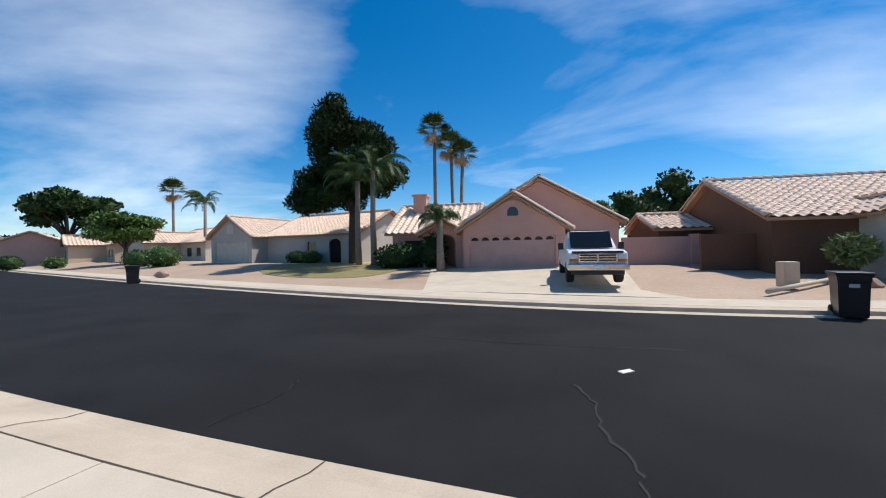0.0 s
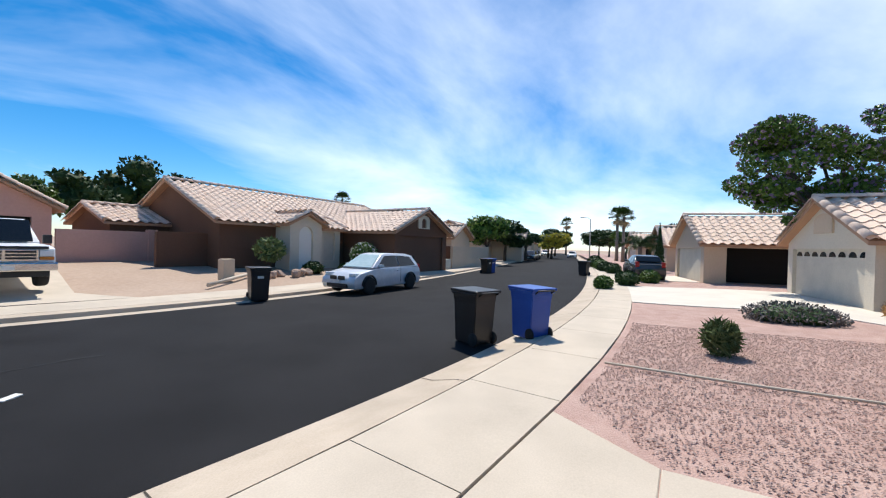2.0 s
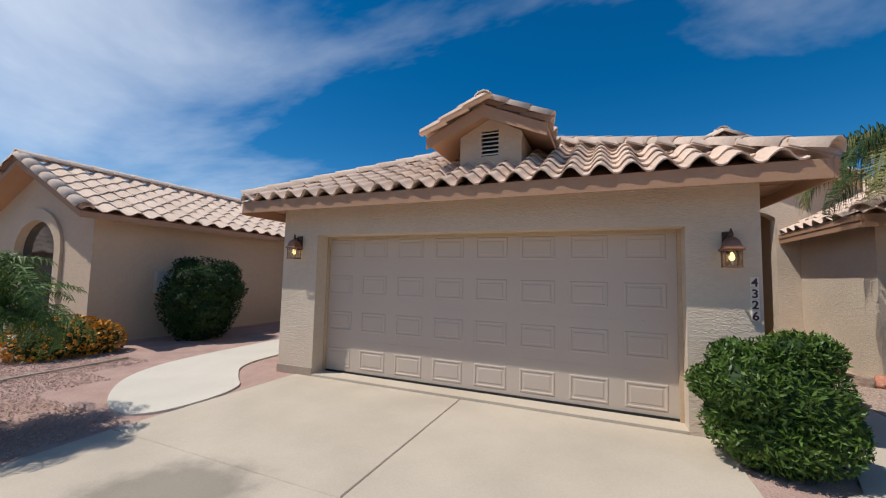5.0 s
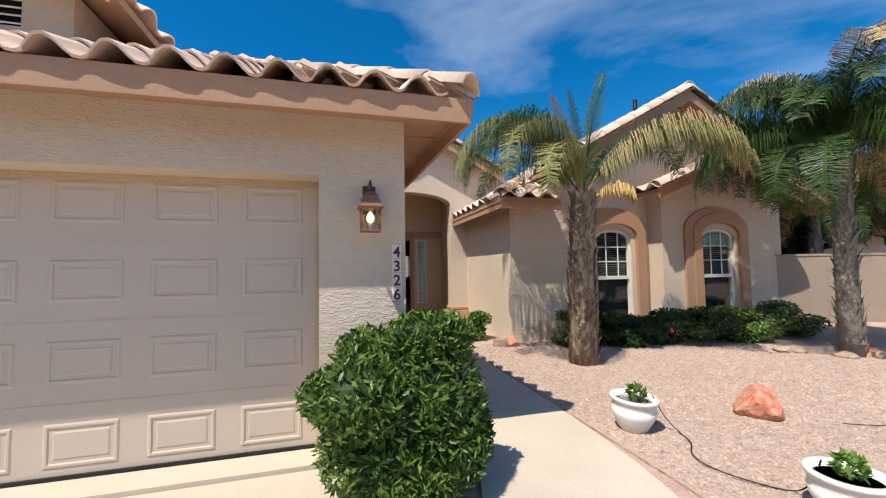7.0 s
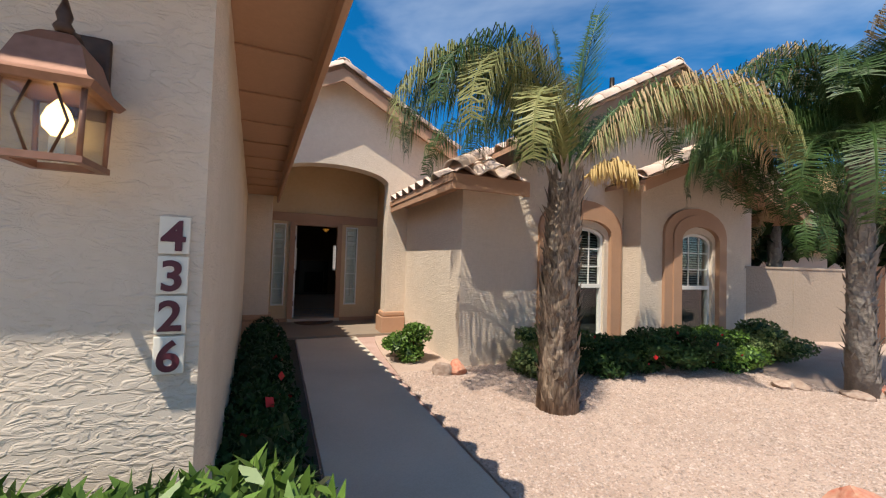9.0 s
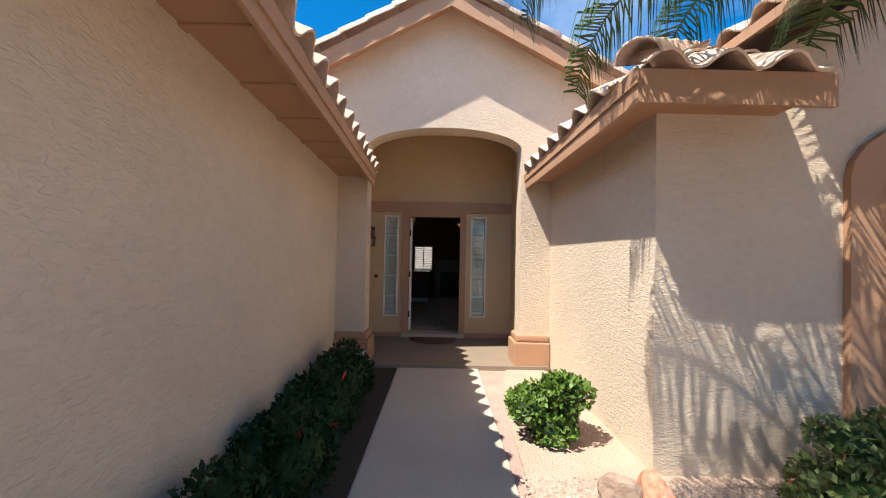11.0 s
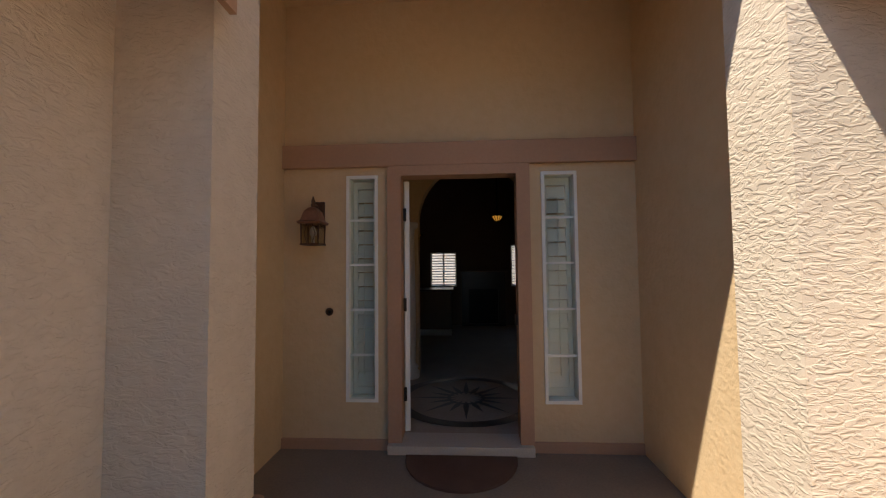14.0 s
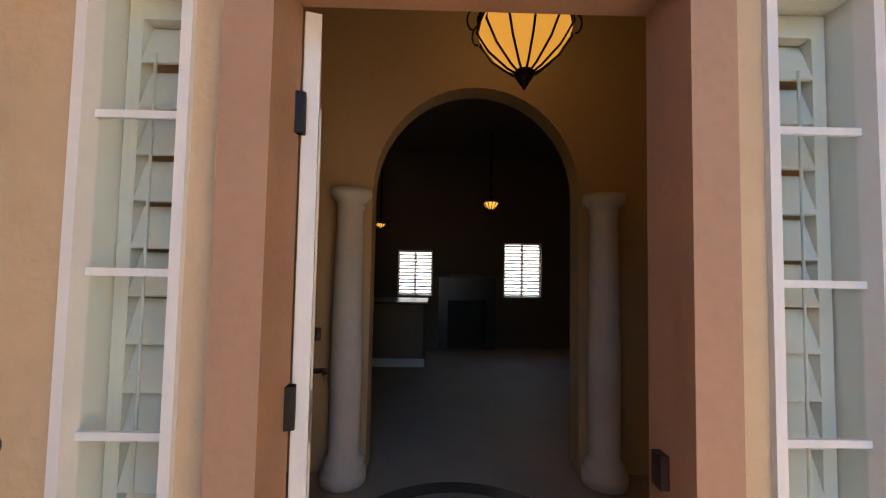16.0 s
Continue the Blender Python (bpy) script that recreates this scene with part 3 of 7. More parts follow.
def deck(parent, pts, thick=0.09, material=TRIM, name="roof_deck"):
    """Roof boarding: a sloping polygon with thickness below."""
    bm = bmesh.new()
    top = [bm.verts.new(p) for p in pts]
    low = [bm.verts.new((p[0], p[1], p[2] - thick)) for p in pts]
    bm.faces.new(top); bm.faces.new(low[::-1])
    k = len(pts)
    for i in range(k):
        bm.faces.new((top[i], low[i], low[(i + 1) % k], top[(i + 1) % k]))
    bmesh.ops.recalc_face_normals(bm, faces=bm.faces[:])
    return part(name, bm, material, parent)


# ---- the garage ----
GX0, GX1, GY1 = -0.68, 5.57, 6.42
WZ = 2.62
garage = thing("garage", "beige stucco garage with a hipped clay tile roof", "house")
part("wall", slab(rect(GX0, -0.35, GX1, WZ), [rect(0, -0.34, 4.92, 2.13)], 0.0, 0.28), STUCCO, garage, "rough beige stucco wall around the garage door")
part("wall", slab([(GX1 - 0.2, 0.2805), (GX1 - 0.02, 0.2805), (5.22, 6.329), (5.02, 6.329)], [], -0.35, WZ, "z"), STUCCO, garage, "beige stucco side wall along the entry walk")
part("wall", box((GX0 + 0.0005, 0.3305, -0.35), (GX0 + 0.16, GY1, WZ)), STUCCO, garage)
part("footing", box((GX0 - 0.012, -0.014, -0.35), (0.0, 0.0, 0.09)), mat("footing_paint", (0.40, 0.31, 0.24), None, 0.9, 4, 40, 0.002), garage, "darker stucco footing")
# door: four courses of eight pressed panels
gdoor = part("garage_door", box((-0.1, 0.285, 0.0), (5.0, 0.325, 2.3)), DOOR_PAINT, garage, "taupe sectional garage door with pressed panels")


def pressed_panel():
    """A raised rectangular moulding with a flat field."""
    bm = bmesh.new()
    w, h = 0.222, 0.15
    rings = []
    for inset, y in ((0, 0.0), (0.012, -0.006), (0.026, -0.006), (0.036, 0.002), (0.05, 0.002), (0.066, -0.004)):
        rings.append([bm.verts.new((sx * (w - inset), y, sz * (h - inset))) for sx, sz in ((-1, -1), (1, -1), (1, 1), (-1, 1))])
    for r0, r1 in zip(rings, rings[1:]):
        for i in range(4):
            bm.faces.new((r0[i], r0[(i + 1) % 4], r1[(i + 1) % 4], r1[i]))
    bm.faces.new(rings[-1])
    return mesh_of("panel", bm, DOOR_PAINT)


panel_me = pressed_panel()
for r in range(4):
    for c in range(8):
        part("panel", panel_me, parent=gdoor, m=pose(0.27 + c * 0.6125, 0.2845, 0.235 + r * 0.565))
for r in range(3):
    part("section_joint", box((0.001, 0.2825, 0.513 + r * 0.565), (4.919, 0.2845, 0.517 + r * 0.565)), DOOR_PAINT, gdoor)
part("bottom_seal", box((0.001, 0.265, 0.0085), (4.919, 0.284, 0.035)), RUBBER, gdoor)
jamb = mat("jamb_paint", (0.56, 0.42, 0.28), None, 0.7, 3, 40)
part("door_stop", box((0.051, 0.24, 2.09), (4.869, 0.284, 2.129)), jamb, garage)
part("door_stop", box((0.001, 0.24, 0.009), (0.04, 0.284, 2.129)), jamb, garage)
part("door_stop", box((4.88, 0.24, 0.009), (4.919, 0.284, 2.129)), jamb, garage)

# hipped roof: eaves and slopes
EX0, EX1, EY0, EZ = GX0 - 0.5, 5.98, -0.36, 2.64
EXB = 5.70
PITCH = 0.48
mid = (EX0 + EX1) / 2
rise = (EX1 - mid) * PITCH
apex_y = EY0 + (EX1 - mid)
A, Bv, Cv = (EX0, EY0, EZ), (EX1, EY0, EZ), (mid, apex_y, EZ + rise)
D, E_ = (EXB, 6.32, EZ), (EX0, GY1, EZ)
deck(garage, [A, Bv, Cv], 0.06)
deck(garage, [Bv, D, (mid, 6.32, EZ + rise), Cv], 0.06)
deck(garage, [E_, A, Cv, (mid, GY1, EZ + rise)], 0.06)
part("soffit", slab([(EX0 + 0.02, EY0 + 0.02), (EX1 - 0.02, EY0 + 0.02), (EXB - 0.02, 6.30), (EX0 + 0.02, 6.30)], [[(GX0 + 0.1, 0.1), (5.1, 0.1), (5.0, 6.28), (GX0 + 0.1, 6.28)]], WZ - 0.03, WZ - 0.005, "z"), TRIM, garage, "brown-painted soffit boards")
part("fascia", box((EX0, EY0 - 0.03, EZ - 0.17), (EX1, EY0 - 0.001, EZ + 0.01), 0.004), TRIM, garage, "terracotta-brown fascia board")
part("fascia", slab([(EX1 + 0.001, EY0 - 0.03), (EX1 + 0.03, EY0 - 0.03), (EXB + 0.03, 6.32), (EXB + 0.001, 6.32)], [], EZ - 0.17, EZ + 0.01, "z"), TRIM, garage, "terracotta-brown fascia board")
part("fascia", slab([(EX1 + 0.0305, EY0 - 0.03), (EX1 + 0.045, EY0 - 0.03), (EXB + 0.045, 6.32), (EXB + 0.0305, 6.32)], [], EZ - 0.09, EZ + 0.012, "z"), TRIM, garage)
part("fascia", box((EX0 - 0.03, EY0 - 0.03, EZ - 0.2), (EX0 - 0.001, GY1, EZ + 0.01), 0.004), TRIM, garage)
for k in range(9):
    y = 0.3 + k * 0.62
    part("rafter_tail", box((5.5 - 0.055 * y, y, WZ - 0.045), (EX1 - 0.03 - 0.0417 * (y + 0.5), y + 0.07, WZ - 0.031), 0.004), TRIM, garage)
half = EX1 - mid
sl = math.sqrt(1 + PITCH * PITCH)
tiles(garage, A, (1, 0, 0), (0, 1, PITCH), [(-0.02, -0.05), (2 * half + 0.02, -0.05), (half + 0.15, half * sl), (half - 0.15, half * sl)], 0.305, 0.34, single=True, h=0.095)
L2 = 6.32 - EY0
along = (Vector(D) - Vector(Bv)).normalized()
tiles(garage, Bv, along, (-along.y, along.x, PITCH), [(0, -0.05), (L2, -0.05), (L2, half * sl), (half, half * sl)], 0.305, 0.34, single=False, h=0.095)
L3 = GY1 - EY0
tiles(garage, E_, (0, -1, 0), (1, 0, PITCH), [(0, -0.05), (L3, -0.05), (L3 - half, half * sl), (0, half * sl)], 0.305, 0.34, single=False, h=0.095)
up = Vector((0, 0, 0.09))
ridge(garage, Vector(A) + up, Vector(Cv) + up)
ridge(garage, Vector(Bv) + up, Vector(Cv) + up)
ridge(garage, Vector(Cv) + up, Vector((mid, GY1, EZ + rise)) + up)

# dormer vent on the front slope
dormer = part("dormer", slab([(2.14, 2.95), (3.06, 2.95), (3.06, 3.62), (2.60, 3.86), (2.14, 3.62)], [rect(2.47, 3.3, 2.73, 3.68)], 0.55, 0.62), STUCCO, garage, "small stucco roof dormer with a louvred vent")
part("cheek", slab([(0.6205, 2.95), (1.9, 3.55), (1.9, 3.62), (0.6205, 3.62)], [], 2.142, 2.2, "x"), STUCCO, dormer)
part("cheek", slab([(0.6205, 2.95), (1.9, 3.55), (1.9, 3.62), (0.6205, 3.62)], [], 3.0, 3.058, "x"), STUCCO, dormer)
part("vent_back", box((2.46, 0.6, 3.29), (2.74, 0.61, 3.69)), IRON, dormer)
for k in range(6):
    part("louvre", box((2.47, -0.035, -0.006), (2.73, 0.03, 0.006)), WHITE, dormer, m=pose(0, 0.575, 3.335 + k * 0.062, 28))
dsl = 0.45
for sgn in (-1, 1):
    u0 = Vector((2.60 + sgn * 0.86, 0.22, 3.92 - 0.86 * dsl))
    pts = [u0, (2.60, 0.22, 3.92), (2.60, 2.6, 3.92), (u0.x, 1.75, u0.z)]
    deck(dormer, pts if sgn < 0 else pts[::-1], 0.07)
    part("rake_board", slab([(u0.x, u0.z - 0.16), (u0.x, u0.z + 0.0), (2.6, 3.92), (2.6, 3.74)], [], 0.2, 0.219), TRIM, dormer)
    if sgn < 0:
        tiles(dormer, (u0.x, 2.0, u0.z), (0, -1, 0), (1, 0, dsl), [(0.1, -0.03), (1.8, -0.03), (1.8, 0.92), (0.1, 0.92)], single=True)
    else:
        tiles(dormer, (u0.x, 0.2, u0.z), (0, 1, 0), (-1, 0, dsl), [(0, -0.03), (1.7, -0.03), (1.7, 0.92), (0, 0.92)], single=True)
    ridge(dormer, (u0.x + sgn * 0.02, 0.24, u0.z + 0.07), (2.6, 0.24, 4.0), r=0.12, step=0.36)
ridge(dormer, (2.6, 0.2, 4.0), (2.6, 2.5, 4.0), r=0.12)

# ---- the entry porch ----
PY = 6.33
entry = thing("entry_porch", "beige stucco gabled entry porch with an arched opening", "porch")
gable = [(4.75, -0.2), (9.3, -0.2), (9.3, 3.62), (6.75, 4.98), (4.75, 3.92)]
cut = arch(5.63, -0.19, 7.78, 3.02, 3.31, 16)
part("wall", slab(gable, [cut], PY, PY + 0.33), STUCCO, entry, "beige stucco gable wall with a wide segmental arch")
for xa, xb in ((5.13, 5.63), (7.78, 8.195)):
    x0, x1 = xa - 0.06, (xb + 0.075) if xa < 6 else 8.19
    if xa > 6:
        x0 = 7.70
    part("plinth", box((x0, PY - 0.09, -0.1), (x1, PY + 0.39, 0.34), 0.015), TRIM, entry, "salmon-painted plinth")
    part("plinth_cap", box((x0 + 0.03, PY - 0.05, 0.3405), (x1 - 0.028 if xa < 6 else x1, PY + 0.36, 0.44), 0.03), TRIM, entry)
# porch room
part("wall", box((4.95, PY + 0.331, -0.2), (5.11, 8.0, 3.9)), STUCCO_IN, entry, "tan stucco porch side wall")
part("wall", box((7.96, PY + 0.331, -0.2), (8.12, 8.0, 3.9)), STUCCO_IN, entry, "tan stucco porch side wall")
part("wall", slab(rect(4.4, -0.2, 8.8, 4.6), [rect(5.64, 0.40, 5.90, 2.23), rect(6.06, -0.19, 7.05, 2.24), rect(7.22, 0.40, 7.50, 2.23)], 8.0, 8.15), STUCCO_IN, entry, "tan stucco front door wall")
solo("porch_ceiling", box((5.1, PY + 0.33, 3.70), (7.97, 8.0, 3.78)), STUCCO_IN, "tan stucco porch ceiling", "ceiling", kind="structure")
solo("porch_floor", box((4.9, 6.205, -0.3), (8.15, 8.0, 0.03)), mat("porch_concrete", (0.28, 0.22, 0.165), (0.23, 0.18, 0.135), 0.8, 2, 60, 0.002, stain=0.15), "smooth concrete porch floor", "floor", kind="structure")
part("lintel_beam", box((5.112, 7.95, 2.295), (7.958, 7.999, 2.485), 0.006), TRIM, entry, "painted brown beam above the door")
part("baseboard", box((5.112, 7.975, 0.03), (5.98, 7.999, 0.11), 0.003), TRIM, entry)
part("baseboard", box((7.13, 7.975, 0.03), (7.958, 7.999, 0.11), 0.003), TRIM, entry)
# entry roof
ES = 0.53
for sgn, x_end in ((-1, 4.3), (1, 9.15)):
    ze = 5.06 - abs(x_end - 6.75) * ES
    pts = [(x_end, 6.02, ze), (6.75, 6.02, 5.06), (6.75, 10.5, 5.06), (x_end, 10.5, ze)]
    deck(entry, pts if sgn < 0 else pts[::-1], 0.08)
    part("rake_board", slab([(x_end, ze - 0.22), (x_end, ze), (6.75, 5.06), (6.75, 4.82)], [], 5.99, 6.019), TRIM, entry, "brown rake board")
    L = abs(x_end - 6.75) * math.sqrt(1 + ES * ES)
    if sgn < 0:
        tiles(entry, (x_end, 10.2, ze), (0, -1, 0), (1, 0, ES), [(0, 0), (4.2, 0), (4.2, L), (0, L)])
    else:
        tiles(entry, (x_end, 6.04, ze), (0, 1, 0), (-1, 0, ES), [(0, 0), (4.2, 0), (4.2, L), (0, L)])
    ridge(entry, (x_end, 6.06, ze + 0.07), (6.75, 6.06, 5.13), r=0.14, step=0.4)
ridge(entry, (6.75, 6.02, 5.14), (6.75, 10.2, 5.14), r=0.13)

# ---- front door, sidelights ----
door_frame = thing("door_1", "open white entry door in a salmon-painted frame", "door", kind="structure")
part("frame", slab([(5.985, 0.0305), (6.095, 0.0305), (6.095, 2.215), (7.02, 2.215), (7.02, 0.0305), (7.125, 0.0305), (7.125, 2.294), (5.985, 2.294)], [], 7.955, 7.9985), TRIM, door_frame, "salmon-painted door casing")
part("frame", slab([(6.062, 0.1), (6.088, 0.1), (6.088, 2.222), (7.027, 2.222), (7.027, 0.1), (7.048, 0.1), (7.048, 2.239), (6.062, 2.239)], [], 8.0, 8.149), TRIM, door_frame)
part("sill", box((5.99, 7.90, 0.031), (7.12, 8.16, 0.10), 0.006), CONCRETE, door_frame)
leaf = part("door_leaf", box((-0.044, 0.0, 0.11), (0.0, 0.9, 2.21), 0.003), WHITE, door_frame, "white door leaf swung wide inwards", m=pose(6.136, 8.16, 0, 0, 0, 17))
part("panel", box((0.0, 0.14, 0.35), (0.006, 0.74, 1.0), 0.002), WHITE, leaf)
part("panel", box((0.0, 0.14, 1.15), (0.006, 0.74, 2.0), 0.002), WHITE, leaf)
for z in (0.42, 1.16, 1.92):
    part("hinge", box((-0.066, -0.03, z - 0.055), (-0.032, -0.001, z + 0.055), 0.004), IRON, leaf, "dark bronze hinge")
part("knob", tube([(0.006, 0.82, 1.03), (0.054, 0.82, 1.03), (0.054, 0.70, 1.03)], 0.012), BRONZE, leaf, "bronze lever handle")
part("deadbolt", tube([(0.006, 0.82, 1.2), (0.034, 0.82, 1.2)], 0.03, 14), BRONZE, leaf)
part("strike", box((7.005, 8.06, 1.0), (7.026, 8.1, 1.08)), BRONZE, door_frame)


def sidelight(x0, x1, name):
    z0, z1 = 0.40, 2.23
    sd = thing(name, "tall white-framed sidelight with closed plantation shutters", "window", kind="structure")
    part("frame", slab(rect(x0, z0, x1, z1), [rect(x0 + 0.025, z0 + 0.025, x1 - 0.025, z1 - 0.025)], 7.985, 8.148), WHITE, sd)
    part("pane", box((x0 + 0.025, 8.03, z0 + 0.025), (x1 - 0.025, 8.034, z1 - 0.025)), PANE, sd).visible_shadow = False
    for k in range(1, 5):
        z = z0 + (z1 - z0) * k / 5
        part("glazing_bar", box((x0 + 0.026, 8.018, z - 0.009), (x1 - 0.026, 8.029, z + 0.009)), WHITE, sd)
    part("shutter_frame", slab(rect(x0 + 0.03, z0 + 0.03, x1 - 0.03, z1 - 0.03), [rect(x0 + 0.065, z0 + 0.09, x1 - 0.065, z1 - 0.09)], 8.095, 8.135), SHUTTER, sd)
    louvre = bpy.data.meshes.new("louvre")
    bm = box((x0 + 0.064, -0.058, -0.005), (x1 - 0.064, 0.058, 0.005), 0.004)
    bm.to_mesh(louvre); bm.free(); louvre.materials.append(SHUTTER)
    n = 14
    for k in range(n):
        part("louvre", louvre, parent=sd, m=pose(0, 8.115, z0 + 0.15 + k * (z1 - z0 - 0.30) / (n - 1), 71))
    part("tilt_rod", tube([((x0 + x1) / 2, 8.056, z0 + 0.2), ((x0 + x1) / 2, 8.056, z1 - 0.2)], 0.004, 6), SHUTTER, sd)


sidelight(5.64, 5.90, "window_1")
sidelight(7.22, 7.50, "window_2")

# ---- the bedroom wing ----
BY = 3.72
wing = thing("bedroom_wing", "beige stucco house wing with a gabled tile roof and arched windows", "house")
part("wall", box((8.20, BY + 0.1605, -0.3), (8.36, 6.329, 2.62)), STUCCO, wing, "beige stucco wall along the entry walk")
surr1, surr2 = (9.55, 11.31), (11.92, 13.62)
WIN1, WIN2 = (10.10, 10.96), (12.42, 13.28)


def win_hole(w):
    return arch(w[0], 0.25, w[1], 1.98, 2.15, 10)


gw = [(8.20, -0.3), (11.385, -0.3), (11.385, 4.55), (9.0, 3.0), (9.0, 2.62), (8.20, 2.62)]
part("wall", slab(gw, [win_hole(WIN1)], BY, BY + 0.16), STUCCO, wing, "beige stucco gable wall")
part("wall", slab([(11.386, 2.4), (15.2, 2.4), (15.2, 3.0), (12.2, 4.98), (11.386, 4.55)], [], BY, BY + 0.16), STUCCO, wing)
part("wall", box((14.281, BY, -0.3), (15.2, BY + 0.16, 2.399)), STUCCO, wing)
# window bay
FY = 3.35
part("bay_wall", slab([(11.39, -0.3), (14.28, -0.3), (14.28, 2.95), (12.84, 3.55), (11.39, 2.95)], [win_hole(WIN2)], FY, FY + 0.16), STUCCO, wing, "beige stucco window bay with its own gable")
part("bay_wall", box((11.391, FY + 0.1605, -0.3), (11.5, BY - 0.001, 2.95)), STUCCO, wing)
part("bay_wall", box((14.17, FY + 0.1605, -0.3), (14.279, BY - 0.001, 2.95)), STUCCO, wing)


# near-black that stands for an unlit room behind the glass
WINDOW_DARK = mat("window_shade_black", (0.035, 0.037, 0.035), None, 0.9)
BLIND = mat("grey_blind", (0.30, 0.32, 0.30), None, 0.6)


def window(w, y, s, name):
    wd = part(name, slab(win_hole(w), [arch(w[0] + 0.05, 0.30, w[1] - 0.05, 1.96, 2.10, 10)], y + 0.05, y + 0.11), WHITE, wing, "white single-hung window with a gridded top sash")
    part("pane", slab(arch(w[0] + 0.045, 0.295, w[1] - 0.045, 1.96, 2.105, 10), [], y + 0.08, y + 0.085), PANE, wd).visible_shadow = False
    part("meeting_rail", box((w[0] + 0.05, y + 0.045, 1.12), (w[1] - 0.05, y + 0.079, 1.19), 0.004), WHITE, wd)
    for k in (1, 2):
        xx = w[0] + (w[1] - w[0]) * k / 3
        part("glazing_bar", box((xx - 0.01, y + 0.066, 1.19), (xx + 0.01, y + 0.079, 2.09)), WHITE, wd)
    for z in (1.49, 1.79):
        part("glazing_bar", box((w[0] + 0.05, y + 0.065, z - 0.01), (w[1] - 0.05, y + 0.078, z + 0.01)), WHITE, wd)
    n = 20
    slat = bpy.data.meshes.new("blind_slat")
    bm = box((w[0] + 0.06, -0.02, -0.0015), (w[1] - 0.06, 0.02, 0.0015))
    bm.to_mesh(slat); bm.free(); slat.materials.append(BLIND)
    for k in range(n):
        part("blind_slat", slat, parent=wd, m=pose(0, y + 0.14, 1.16 + k * 0.9 / n, 20))
    # added dark panel in place of the room's shade
    part("dark_backing", box((w[0] - 0.1, y + 0.26, 0.2), (w[1] + 0.1, y + 0.27, 2.25)), WINDOW_DARK, wd, "near-black panel standing for the dim room behind the blinds")


def surround(w, s, y):
    """A raised plaster band round the window."""
    outer = arch(s[0], 0.05, s[1], 2.12, 2.60, 12)
    inner = arch(w[0] - 0.09, 0.06, w[1] + 0.09, 2.02, 2.27, 12)
    part("window_surround", slab(outer, [inner], y - 0.055, y - 0.001), TRIM, wing, "salmon-painted plaster window surround")
    o2 = arch(w[0] - 0.3, 0.052, w[1] + 0.3, 2.09, 2.48, 12)
    part("window_surround", slab(o2, [inner], y - 0.08, y - 0.056), TRIM, wing)


window(WIN1, BY, surr1, "bay_window"); window(WIN2, FY, surr2, "bay_window")
surround(WIN1, surr1, BY); surround(WIN2, surr2, FY)
# wing roofs
WX, WEZ, WS = 7.86, 2.66, 0.555
ridge_x = 12.2
rz = WEZ + (ridge_x - WX) * WS
deck(wing, [(WX, 3.3, WEZ), (8.98, 4.46, WEZ + 1.16 * WS), (8.98, 6.32, WEZ + 1.16 * WS), (WX, 6.32, WEZ)], 0.06)
deck(wing, [(8.98, 3.3, WEZ + 1.16 * WS), (ridge_x, 3.3, rz), (ridge_x, 14, rz), (8.98, 14, WEZ + 1.16 * WS)], 0.08)
deck(wing, [(WX, 3.3, WEZ), (9.02, 3.3, WEZ), (9.02, 4.5, WEZ + 1.2 * WS)], 0.05)
deck(wing, [(ridge_x, 3.3, rz), (16.6, 3.3, WEZ), (16.6, 14, WEZ), (ridge_x, 14, rz)], 0.08)
part("rake_board", slab([(8.98, WEZ + 1.16 * WS - 0.2), (8.98, WEZ + 1.16 * WS), (ridge_x, rz), (16.6, WEZ), (16.6, WEZ - 0.2), (ridge_x, rz - 0.22)], [], 3.27, 3.299), TRIM, wing, "brown rake board")
part("fascia", box((WX - 0.03, 3.27, WEZ - 0.2), (WX - 0.001, 6.32, WEZ + 0.01), 0.004), TRIM, wing, "terracotta-brown fascia board")
part("fascia", box((WX - 0.045, 3.25, WEZ - 0.09), (WX - 0.0305, 6.32, WEZ + 0.012), 0.003), TRIM, wing)
part("fascia", box((WX, 3.27, WEZ - 0.2), (9.05, 3.299, WEZ + 0.01), 0.004), TRIM, wing)
part("soffit", slab([(WX, 3.3), (9.05, 3.3), (9.05, BY), (8.2, BY), (8.2, 6.32), (WX, 6.32)], [], WEZ - 0.09, WEZ - 0.07, "z"), TRIM, wing)
WL = math.sqrt(1 + WS * WS)
tiles(wing, (WX, 10.6, WEZ), (0, -1, 0), (1, 0, WS), [(4.3, -0.05), (7.3, -0.05), (6.12, 1.2 * WL), (7.3, 1.2 * WL), (7.3, 4.3 * WL), (0, 4.3 * WL), (0, 1.2 * WL), (4.3, 1.2 * WL)])
tiles(wing, (WX, 3.3, WEZ), (1, 0, 0), (0, 1, WS), [(0, -0.05), (1.25, -0.05), (1.25, 1.2 * WL)], single=True)
tiles(wing, (16.6, 3.3, WEZ), (0, 1, 0), (-1, 0, WS), [(0, -0.05), (7.3, -0.05), (7.3, 4.3 * WL), (0, 4.3 * WL)])
ridge(wing, (WX, 3.3, WEZ + 0.08), (8.98, 4.46, WEZ + 1.16 * WS + 0.08))
ridge(wing, (8.98, 3.34, WEZ + 1.16 * WS + 0.06), (ridge_x, 3.34, rz + 0.07), r=0.14, step=0.4)
ridge(wing, (16.6, 3.34, WEZ + 0.06), (ridge_x, 3.34, rz + 0.07), r=0.14, step=0.4)
ridge(wing, (ridge_x, 3.3, rz + 0.08), (ridge_x, 10.6, rz + 0.08))
bz, bs = 3.62, 0.40
